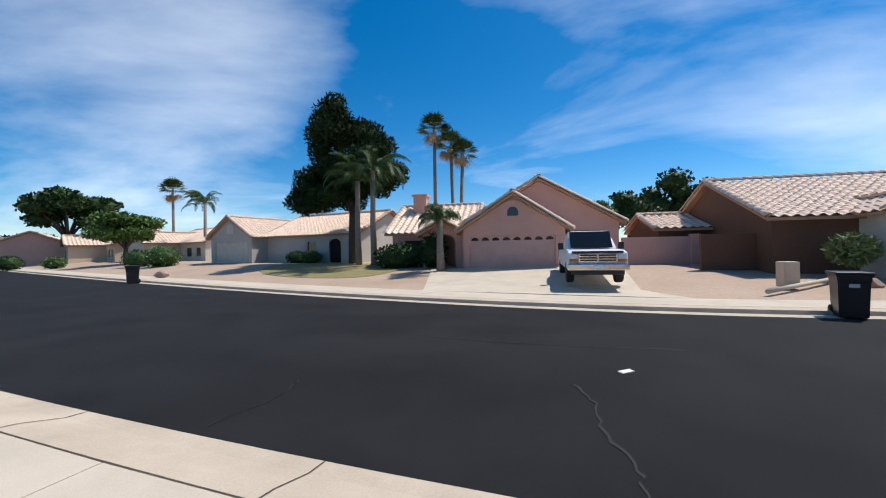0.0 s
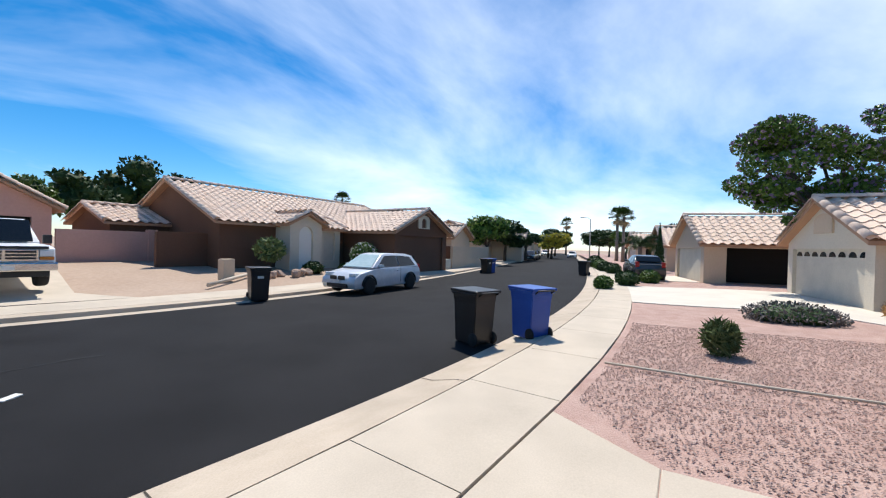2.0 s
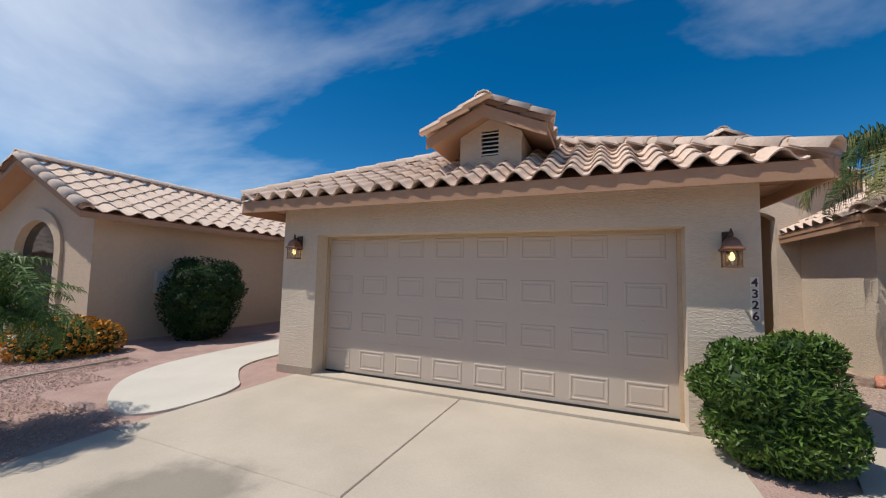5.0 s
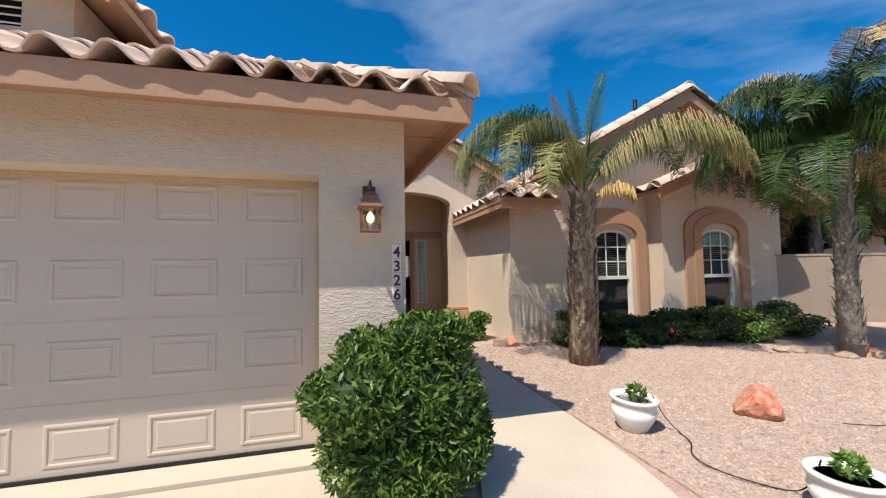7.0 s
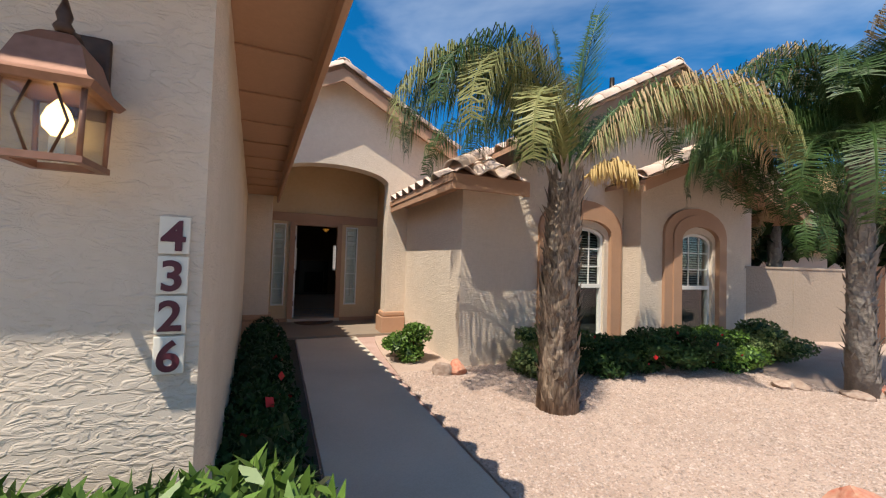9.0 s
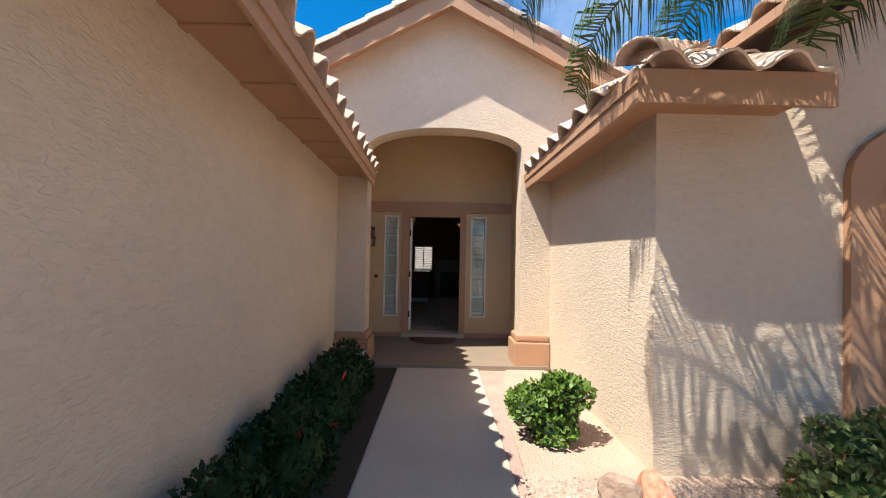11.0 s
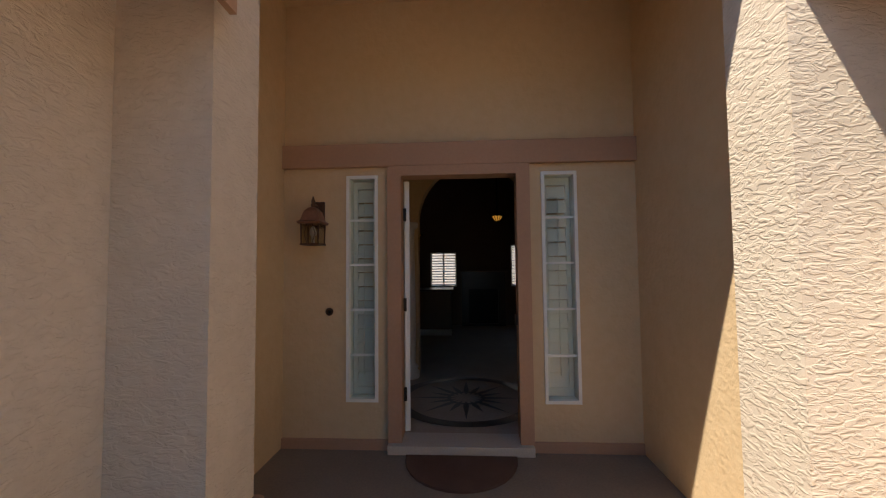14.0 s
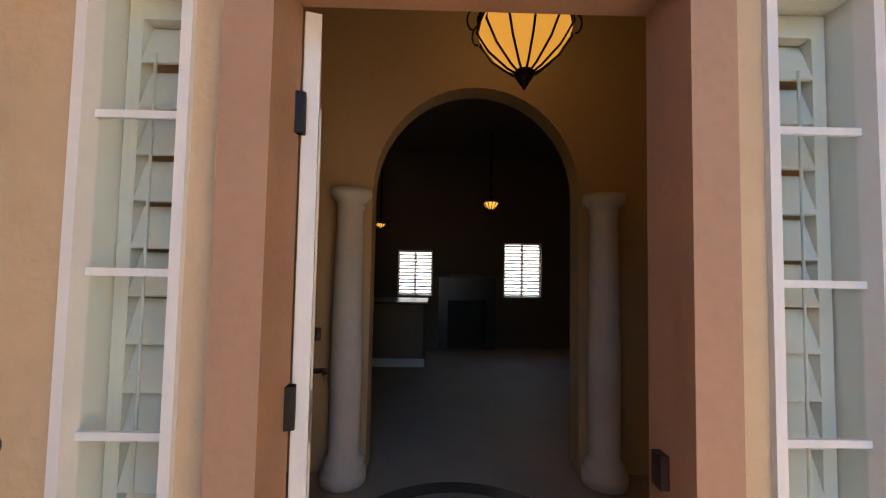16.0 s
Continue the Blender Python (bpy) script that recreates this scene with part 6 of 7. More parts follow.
def tree(name, label, base, trunk_h, trunk_r, blobs, count, size, leaf, seed, bark=WOOD_DARK, dots=None, kk=0.62, slim=0.5):
    t = thing(name, label, "tree", pose(*base))
    part("trunk", tube([(0, 0, -0.2), (0.05, 0.03, trunk_h * 0.5), (0.0, 0.1, trunk_h)], [trunk_r * 1.25, trunk_r, trunk_r * 0.75], 10), bark, t)
    for c, r in blobs[:9]:
        part("limb", tube([(0, 0.1, trunk_h * 0.85), (c[0] * 0.5, c[1] * 0.5, trunk_h * 0.5 + c[2] * 0.5), c], [trunk_r * 0.55, trunk_r * 0.35, trunk_r * 0.12], 6), bark, t)
    # added hull in dark leaf colour stands for the crown's inner shade
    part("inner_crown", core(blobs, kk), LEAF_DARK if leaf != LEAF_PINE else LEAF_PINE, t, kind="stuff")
    v, f = leaf_cloud(blobs, count, size, seed, slim, shell=0.6)
    part("crown", data_of("crown", v, f, leaf), parent=t, kind="stuff")
    if dots:
        v, f = leaf_cloud(blobs, dots[1], dots[2], seed + 3, 0.8, shell=0.85)
        part("blossom", data_of("blossom", v, f, dots[0]), parent=t)
    return t


def frond_data(az, el, length, droop, leaf_len, seed, pairs=44, hang=0.6, width=0.02):
    """A feather frond from the origin: a bending midrib with two rows of hanging leaflets."""
    rs = random.Random(seed)
    pts, p, a = [], Vector((0, 0, 0)), el
    n = 16
    for i in range(n + 1):
        pts.append(p.copy())
        d = Vector((math.cos(az) * math.cos(a), math.sin(az) * math.cos(a), math.sin(a)))
        p = p + d * (length / n)
        a -= droop * (0.35 + 1.3 * i / n) / n
    verts, faces = [], []
    for i in range(n):
        w0, w1 = 0.022 * (1 - i / n) + 0.004, 0.022 * (1 - (i + 1) / n) + 0.004
        d = (pts[i + 1] - pts[i]).normalized()
        s = d.cross(Vector((0, 0, 1)))
        s = s.normalized() if s.length > 1e-4 else Vector((1, 0, 0))
        u = s.cross(d)
        k = len(verts)
        verts += [pts[i] - s * w0, pts[i] + u * w0, pts[i] + s * w0, pts[i + 1] - s * w1, pts[i + 1] + u * w1, pts[i + 1] + s * w1]
        faces += [(k, k + 1, k + 4, k + 3), (k + 1, k + 2, k + 5, k + 4), (k + 2, k, k + 3, k + 5)]
    for j in range(pairs):
        t = 0.14 + 0.86 * j / pairs
        i = min(n - 1, int(t * n))
        q = pts[i].lerp(pts[i + 1], t * n - i)
        d = (pts[i + 1] - pts[i]).normalized()
        s = d.cross(Vector((0, 0, 1)))
        s = s.normalized() if s.length > 1e-4 else Vector((1, 0, 0))
        ll = leaf_len * (0.45 + 0.55 * math.sin(math.pi * min(1, t * 1.05))) * rs.uniform(0.8, 1.15)
        for sg in (-1, 1):
            out = (s * sg + d * rs.uniform(0.35, 0.8) + Vector((0, 0, rs.uniform(-0.1, 0.45)))).normalized()
            m1 = q + out * ll * 0.45
            tip = m1 + (out * 0.4 + Vector((0, 0, -hang * rs.uniform(0.6, 1.4)))).normalized() * ll * 0.6
            wv = d * width
            k = len(verts)
            verts += [q - wv * 0.4, q + wv * 0.4, m1 + wv * 0.5, m1 - wv * 0.5, tip]
            faces += [(k, k + 1, k + 2, k + 3), (k + 3, k + 2, k + 4)]
    return verts, faces


def palm_trunk(parent, path, r0, r1, scales, bark, seed):
    n = len(path)
    part("trunk", tube(path, [r0 * 1.18] + [r0 + (r1 - r0) * i / (n - 1) for i in range(1, n)], 14), bark, parent, "rough trunk with old leaf bases")
    rs = random.Random(seed)
    verts, faces = [], []
    P = [Vector(p) for p in path]
    for k in range(scales):
        t = (k + 0.5) / scales
        i = min(n - 2, int(t * (n - 1)))
        c = P[i].lerp(P[i + 1], t * (n - 1) - i)
        r = r0 + (r1 - r0) * t
        a = k * 2.4 + rs.uniform(-0.3, 0.3)
        o = Vector((math.cos(a), math.sin(a), 0)); s = Vector((-o.y, o.x, 0))
        w, h = r * rs.uniform(0.14, 0.42), rs.uniform(0.10, 0.34)
        b0 = c + o * r * 0.9
        lean = rs.uniform(0.01, 0.11)
        k0 = len(verts)
        twist = s * rs.uniform(-0.1, 0.1)
        verts += [b0 - s * w, b0 + s * w, b0 + o * 0.03 + Vector((0, 0, h * 0.5)) + s * w * 0.7 + twist * 0.5, b0 + o * 0.03 + Vector((0, 0, h * 0.5)) - s * w * 0.7 + twist * 0.5, b0 + o * lean + Vector((0, 0, h)) + twist]
        faces += [(k0, k0 + 1, k0 + 2, k0 + 3), (k0 + 3, k0 + 2, k0 + 4)]
    part("leaf_base", data_of("leaf_base", verts, faces, bark), parent=parent, label="shaggy brown leaf bases", kind="stuff")


def feather_palm(name, label, path, r0, r1, fronds, bark, seed, scales=330):
    """fronds: (azimuth, elevation, length, droop, leaflet length, material)."""
    pm = thing(name, label, "palm tree")
    palm_trunk(pm, path, r0, r1, scales, bark, seed)
    top = Vector(path[-1])
    for i, (az, el, ln, dr, ll, mt) in enumerate(fronds):
        v, f = frond_data(radians(az), radians(el), ln, radians(dr), ll, seed * 50 + i, pairs=int(30 + ln * 36), hang=1.5 if dr > 30 else 0.0, width=0.014)
        part("frond", data_of("frond", v, f, mt), parent=pm, m=Matrix.Translation(top))
    return pm


# the palm before the bedroom wing: few, half-faded fronds
front_palm = feather_palm("queen_palm", "queen palm with a shaggy trunk and fading fronds",
    [(8.55, 2.0, -0.1), (8.55, 2.0, 0.5), (8.57, 2.02, 1.1), (8.63, 2.06, 1.8), (8.70, 2.1, 2.42)], 0.2, 0.165,
    [(165, 70, 2.9, 195, 0.62, FROND), (182, 66, 3.1, 190, 0.64, FROND_PALE), (150, 70, 2.8, 185, 0.6, FROND), (205, 67, 2.7, 190, 0.6, FROND_PALE), (172, 75, 2.8, 172, 0.58, FROND), (195, 71, 2.8, 182, 0.6, FROND), (220, 55, 2.3, 185, 0.56, FROND_PALE),
     (-24, 58, 3.0, 150, 0.62, FROND_DRY), (-12, 60, 3.1, 152, 0.64, FROND), (-36, 56, 2.9, 155, 0.62, FROND_PALE), (6, 64, 2.8, 150, 0.62, FROND), (-18, 67, 2.8, 142, 0.6, FROND), (-30, 63, 2.9, 150, 0.62, FROND_DRY),
     (0, 83, 2.1, 14, 0.40, FROND), (-30, 86, 2.0, 10, 0.34, FROND), (120, 87, 1.8, 8, 0.3, FROND), (170, 80, 1.7, 20, 0.3, FROND_DRY), (100, 64, 2.6, 150, 0.6, FROND), (70, 58, 2.6, 155, 0.6, FROND), (125, 60, 2.6, 160, 0.6, FROND)], BARK, 3, 420)
for turn in (-40, -28, -52):
    v, f = frond_data(radians(turn), radians(45), 0.75, radians(150), 0.34, 77 + turn, pairs=60, hang=1.6, width=0.016)
    part("flower_stalk", data_of("flower_stalk", v, f, FROND_STRAW), parent=front_palm, label="straw-yellow drooping flower stalk", m=Matrix.Translation((8.85, 2.06, 2.42)))
rs = random.Random(12)
crown2 = [(rs.uniform(0, 360), rs.uniform(18, 82), rs.uniform(2.0, 2.8), rs.uniform(110, 175), 0.62, FROND if rs.random() < 0.9 else FROND_DRY) for _ in range(64)]
feather_palm("queen_palm", "full queen palm with a dense drooping crown", [(12.62, 1.1, -0.1), (12.58, 1.1, 0.6), (12.58, 1.1, 1.6), (12.66, 1.12, 2.5), (12.72, 1.14, 3.1)], 0.145, 0.12, crown2, BARK_GREY, 5)
crown3 = [(rs.uniform(0, 360), rs.uniform(5, 72), rs.uniform(2.2, 3.0), rs.uniform(100, 160), 0.6, FROND if rs.random() < 0.85 else FROND_DRY) for _ in range(44)]
feather_palm("queen_palm", "queen palm standing beyond the garden wall", [(17.5, 4.4, -0.1), (17.5, 4.4, 1.5), (17.6, 4.5, 3.0)], 0.17, 0.14, crown3, BARK_GREY, 8, 60)
# the three-stemmed dwarf palm in the left-hand yard
dwarf = thing("dwarf_date_palm", "three-stemmed dwarf date palm with feathery green crowns", "palm tree", pose(-1.35, -3.4, -0.08))
for i, (dx, dy, h) in enumerate(((-0.12, -0.36, 1.0), (0.02, 0.0, 1.15), (0.1, 0.34, 1.08))):
    path = [(dx * 0.15, dy * 0.15, -0.05), (dx * 0.5, dy * 0.5, h * 0.5), (dx, dy, h)]
    part("stem", tube(path, [0.085, 0.075, 0.085], 10), WOOD_DARK, dwarf, "rough dark stem")
    rs2 = random.Random(30 + i)
    for k in range(34):
        vv, ff = frond_data(rs2.uniform(0, 6.283), radians(rs2.uniform(18, 84)), rs2.uniform(0.85, 1.2), radians(rs2.uniform(95, 165)), 0.25, 900 + i * 40 + k, pairs=34, hang=0.5, width=0.013)
        part("frond", data_of("frond", vv, ff, FROND_BRIGHT), parent=dwarf, m=Matrix.Translation((dx, dy, h)))

# clipped bush by the driveway
shrub("oleander_bush", "dense clipped green bush beside the garage door", pose(5.49, -0.5, -0.03) @ Matrix.Scale(1.06, 4), [((0, 0, 0.3), (0.5, 0.4, 0.3)), ((0, 0, 0.55), (0.46, 0.38, 0.46))] + lumps((0, 0, 0.56), (0.6, 0.5, 0.58), 16, 71, 0.4), 34000, 0.058, LEAF, 2, (PINK_FLOWER, 7, 0.05), 0.3, 0.84, "bush")
shrub("round_bush", "dark green clipped round bush at the neighbour's wall", pose(-4.55, 1.4, -0.03) @ Matrix.Scale(0.93, 4), [((0, 0, 1.0), (0.85, 0.9, 0.98)), ((0, 0, 0.5), (0.66, 0.7, 0.6))] + lumps((0, 0, 1.05), (0.98, 1.0, 1.08), 22, 72, 0.36), 22000, 0.075, LEAF_DARK, 3, None, 0.45, 0.86, "bush")
shrub("lantana_bush", "orange flowering lantana bush by the neighbour's wall", pose(-4.75, -0.9, -0.05), [((0, -0.1, 0.3), (0.5, 0.75, 0.42)), ((0.1, 0.3, 0.25), (0.4, 0.5, 0.35))], 1600, 0.06, LEAF_PALE, 4, (ORANGE_FLOWER, 2600, 0.055), 0.6, 0.85)
shrub("small_shrub", "small spiky green shrub in the gravel", pose(-4.6, -6.2, -0.12), [((0, 0, 0.25), (0.26, 0.26, 0.28))], 900, 0.16, LEAF_PALE, 5, None, 0.18, 0.6)
shrub("mounding_shrub", "low grey-green mounding shrub in the gravel", pose(-9.2, -4.5, -0.1), [((0, 0, 0.15), (0.75, 0.95, 0.32))], 2200, 0.09, mat("grey_leaf", (0.15, 0.14, 0.12), (0.2, 0.18, 0.17), 0.7, 5, 30, rand=0.25), 6, None, 0.4, 0.85)
shrub("ornamental_grass", "tawny ornamental grass row at the neighbour's garage", pose(-10.6, -1.9, -0.05), [((0, 0, 0.2), (1.4, 0.5, 0.3))], 1800, 0.22, mat("tawny_grass", (0.34, 0.17, 0.06), (0.42, 0.24, 0.09), 0.8, 5, 30, rand=0.25), 7, None, 0.12, 0.6)
# entry-side beds
shrub("flowering_shrub", "bright green shrub with red flowers at the porch", pose(7.62, 4.35, -0.02), lumps((0, 0, 0.24), (0.4, 0.4, 0.34), 9, 73, 0.5), 2600, 0.06, LEAF, 8, (RED_FLOWER, 8, 0.07), 0.5, 0.7)
for i, (bx, by, rx, hz, lf) in enumerate(((9.15, 3.2, 0.42, 0.5, LEAF_PALE), (9.95, 3.0, 0.5, 0.42, LEAF_DARK), (10.75, 2.9, 0.6, 0.45, LEAF_DARK), (11.5, 2.65, 0.6, 0.5, LEAF_DARK), (12.3, 2.55, 0.6, 0.45, LEAF), (13.3, 2.5, 0.75, 0.5, LEAF_PALE))):
    shrub("flowering_shrub", "leafy shrub with a few red flowers under the windows", pose(bx, by, -0.02), lumps((0, 0, hz * 0.6), (rx * 1.1, 0.5, hz * 0.75), 10, 90 + i, 0.5), 3800, 0.06, lf, 20 + i, (RED_FLOWER, 10, 0.06), 0.5, 0.72, group="shrubs under the windows")
for i, by in enumerate((0.35, 1.1, 1.9, 2.7, 3.6, 4.5, 5.3)):
    shrub("flowering_shrub", "dark shrub with red flowers in the planting strip", pose(5.79 - 0.02 * by, by, -0.02), [((0, 0, 0.16), (0.26, 0.42, 0.27)), ((-0.09, 0.1, 0.32), (0.2, 0.3, 0.22)), ((-0.2, -0.15, 0.25), (0.16, 0.24, 0.22))], 2600, 0.05, LEAF_DARK, 40 + i, (RED_FLOWER, 5, 0.08), 0.5, 0.7, group="shrubs in the planting strip")

# trees across and along the street
tree("pine_tree", "tall dark pine tree in front of the grey house", (16.2, -35.5, 0.3), 4.5, 0.4,
     lumps((0.5, 0, 9.8), (3.0, 3.0, 3.6), 16, 1, 0.4) + lumps((2.0, 0, 6.0), (4.4, 3.2, 2.6), 20, 2, 0.36) + lumps((-1.4, 0, 7.4), (3.0, 2.6, 3.0), 14, 7, 0.4), 22000, 0.42, LEAF_PINE, 11, dots=None, slim=0.3)
jac_blobs = lumps((0, -1.4, 5.2), (2.3, 2.6, 2.0), 22, 3, 0.3) + lumps((-0.6, 1.8, 6.2), (2.2, 1.9, 1.6), 16, 4, 0.3) + lumps((0, -0.6, 3.6), (1.8, 2.4, 1.2), 10, 9, 0.32)
tree("jacaranda_tree", "broad jacaranda tree with purple blossom", (-17.5, -1.6, -0.05), 2.6, 0.2, jac_blobs, 34000, 0.15, LEAF, 12, dots=(LEAF_PURPLE, 2600, 0.16), kk=0.28)
tree("orange_tree", "round dark clipped tree by the far pavement", (46.8, -42.5, 0.1), 2.2, 0.25, lumps((0, 0, 4.1), (3.0, 3.0, 1.7), 12, 5, 0.5), 4500, 0.4, LEAF, 13, kk=0.8)
tree("broad_tree", "broad dark tree behind far roofs", (69, -52, 0.2), 4, 0.4, lumps((0, 0, 7.5), (5.5, 5, 3.4), 14, 6, 0.45), 4500, 0.7, LEAF_DARK, 14, kk=0.8)
for i, (tx, ty, h, w, lf) in enumerate(((-9.5, -58, 8.2, 3.0, LEAF_DARK), (-15.5, -62, 10.5, 3.6, LEAF_DARK), (-19.5, -60, 9.5, 3.0, LEAF_DARK), (-5.5, -56, 7.0, 2.4, LEAF), (-43, -60, 7.2, 5.0, LEAF_DARK), (-54, -55, 7.0, 4.5, LEAF_PALE), (-33.5, -24.5, 4.6, 2.4, LEAF), (-42, -26, 5.0, 2.8, LEAF_DARK), (-48, -25.5, 4.2, 2.2, LEAF_DARK), (-62, -26, 4.2, 2.8, LEAF_YELLOW), (-70, -29, 5, 3, LEAF_DARK), (-85, -32, 6, 4, LEAF_DARK), (-62, -13, 4.5, 3, LEAF_DARK), (-75, -16, 5, 3.2, LEAF), (-95, -22, 6, 4, LEAF_DARK), (-110, -27, 7, 5, LEAF_DARK), (-120, -42, 6, 5, LEAF_DARK), (-52, -8, 4.8, 2.5, LEAF_DARK), (95, -62, 6, 5, LEAF_DARK), (24.5, 10, 6.0, 3.2, LEAF_DARK), (19.8, 6.0, 4.4, 2.3, LEAF_DARK), (17.2, 6.6, 4.2, 2.0, LEAF_DARK), (22.6, 3.8, 4.2, 2.2, LEAF_DARK), (15.8, 6.0, 4.6, 1.8, LEAF_DARK), (25.5, 1.6, 4.0, 2.4, LEAF_DARK))):
    tree("street_tree", "leafy tree among the far houses" if lf != LEAF_YELLOW else "yellow flowering palo verde tree", (tx, ty, 0.0), h * 0.4, 0.18, lumps((0, 0, h * 0.66), (w, w, h * 0.34), 9, 60 + i, 0.5), 1700, 0.35 + w * 0.06, lf, 80 + i, kk=0.75)
shrub("dark_hedge", "dark shrubs before the pink house", pose(10.6, -29.5, 0.3), [((0, 0, 0.6), (1.6, 0.7, 0.8)), ((-2.2, 0.4, 0.9), (0.8, 0.7, 1.1))], 2200, 0.2, LEAF_DARK, 31, None, 0.5, 0.85)
for i, (bx, by, r) in enumerate(((20.6, -36.6, 0.9), (22.2, -37.0, 0.9), (40.5, -38.5, 1.5), (36.5, -37.5, 1.7), (-9.7, -22.6, 0.55), (-11.6, -22.2, 0.5), (-15.2, -10.2 + 0.4, 0.5), (-17.7, -9.1, 0.65), (-20.0, -9.6, 0.5), (-20.3, -8.3, 0.6), (-27.5, -11.2, 0.7), (-30, -12.2, 0.7), (-33, -13.0, 0.8), (-37, -14.2, 0.9), (-41, -15.0, 1.0), (55, -41, 1.2), (60, -40, 1.4))):
    shrub("garden_bush", "clipped green bush at a front yard", pose(bx, by, land(bx, by) - 0.02), [((0, 0, r * 0.5), (r, r * 0.8, r * 0.62))], 800, 0.09 + r * 0.06, LEAF_DARK if i % 3 else LEAF, 100 + i, None, 0.5, 0.88, "bush", "front yard bushes")
shrub("oleander_shrub", "white flowering oleander by the brown house", pose(-13.0, -22.3, 0.15), [((0, 0, 0.7), (0.8, 0.7, 0.7))], 1200, 0.16, LEAF, 131, (WHITE, 260, 0.13), 0.4, 0.8)
shrub("ocotillo_shrub", "loose green shrub before the brown house", pose(-7.9, -23.5, 0.15), [((0, 0, 0.95), (0.7, 0.6, 0.55))], 700, 0.28, LEAF_PALE, 132, None, 0.25, 0.55)


def fan_palm(name, label, base, h, r, seed, n=46, lean=0.0):
    """A tall fan palm: bare trunk, a skirt of dead leaves and a round head of fans."""
    fp = thing(name, label, "palm tree", pose(*base))
    part("trunk", tube([(0, 0, -0.3), (lean * 0.4, 0, h * 0.5), (lean, 0, h)], [0.28, 0.2, 0.19], 10), BARK_GREY, fp)
    for nm, mt, cnt, lo, hi in (("fronds", FROND, n, -15, 85), ("dead_skirt", FROND_DRY, n // 5, -85, -35)):
        rs3 = random.Random(seed)
        verts, faces = [], []
        for k in range(cnt):
            az, el = rs3.uniform(0, 6.283), radians(rs3.uniform(lo, hi))
            d = Vector((math.cos(az) * math.cos(el), math.sin(az) * math.cos(el), math.sin(el)))
            s = Vector((-math.sin(az), math.cos(az), 0)); u = s.cross(d)
            c = Vector((lean, 0, h)) + d * r * 0.45
            for j in range(9):
                a = (j - 4) * 0.3
                tip = c + (d * math.cos(a) + s * math.sin(a)) * r * 0.62 + Vector((0, 0, -0.16 * r * rs3.random()))
                m1 = c + (d * math.cos(a + 0.12) + s * math.sin(a + 0.12)) * r * 0.3 + u * 0.03
                m2 = c + (d * math.cos(a - 0.12) + s * math.sin(a - 0.12)) * r * 0.3 + u * 0.03
                q = len(verts)
                verts += [c, m1, tip, m2]
                faces.append((q, q + 1, q + 2, q + 3))
            q = len(verts)
            verts += [Vector((lean, 0, h)) - s * 0.02, Vector((lean, 0, h)) + s * 0.02, c + s * 0.02, c - s * 0.02]
            faces.append((q, q + 1, q + 2, q + 3))
        part(nm, data_of(nm, verts, faces, mt), parent=fp)


fan_palm("fan_palm", "tall fan palm behind the pink house", (12.9, -50, 0.3), 14.6, 2.1, 1)
fan_palm("fan_palm", "tall fan palm behind the pink house", (10.9, -50.5, 0.3), 12.8, 2.0, 2, lean=0.2)
fan_palm("fan_palm", "fan palm behind the pink house, lower than its neighbours", (10.0, -49.5, 0.3), 11.6, 1.8, 3, lean=-0.4)
fan_palm("fan_palm", "fan palm among far houses", (59, -60, 0.2), 11.5, 2.2, 4)
fan_palm("fan_palm", "fan palm far behind the tan house", (-48, -62, 0.2), 9.5, 1.8, 6)
fan_palm("fan_palm", "fan palm down the street", (-55, -14, 0.0), 6.2, 1.6, 7)
fan_palm("fan_palm", "fan palm down the street", (-60, -15.5, 0.0), 6.8, 1.6, 8)
fan_palm("fan_palm", "fan palm far down the street", (-110, -36, 0.0), 9, 2, 9)


def far_feather(name, label, base, h, r, seed, n=18):
    rs4 = random.Random(seed)
    return feather_palm(name, label, [(base[0], base[1], base[2] - 0.2), (base[0] + 0.05, base[1], base[2] + h * 0.5), (base[0], base[1], base[2] + h)], 0.2, 0.15, [(rs4.uniform(0, 360), rs4.uniform(10, 75), r * rs4.uniform(0.85, 1.1), rs4.uniform(95, 140), 0.6, FROND) for _ in range(n)], BARK_GREY, seed, 30)


far_feather("queen_palm", "queen palm before the pink house", (13.0, -31.5, 0.3), 6.3, 2.9, 61, 24)
far_feather("queen_palm", "queen palm in front of the pine", (14.4, -32.2, 0.3), 5.8, 2.7, 62, 22)
far_feather("queen_palm", "queen palm by the grey house", (50.0, -57, 0.3), 8.6, 3.2, 63)
far_feather("queen_palm", "queen palm by the grey house", (43.5, -50, 0.3), 7.3, 3.2, 64)
far_feather("date_palm", "broad date palm down the street", (-36, -10.2, -0.1), 2.0, 2.0, 65, 30)
far_feather("queen_palm", "queen palm beside the pink entry", (7.6, -27.3, 0.3), 2.6, 1.5, 66, 20)
tree("cypress_tree", "slim dark cypress down the street", (-30.5, -8.4, -0.05), 0.6, 0.12, [((0, 0, 0.5 + 0.55 * k), (0.42 - 0.07 * k, 0.42 - 0.07 * k, 0.55)) for k in range(6)], 1500, 0.16, LEAF_DARK, 140, kk=0.85)


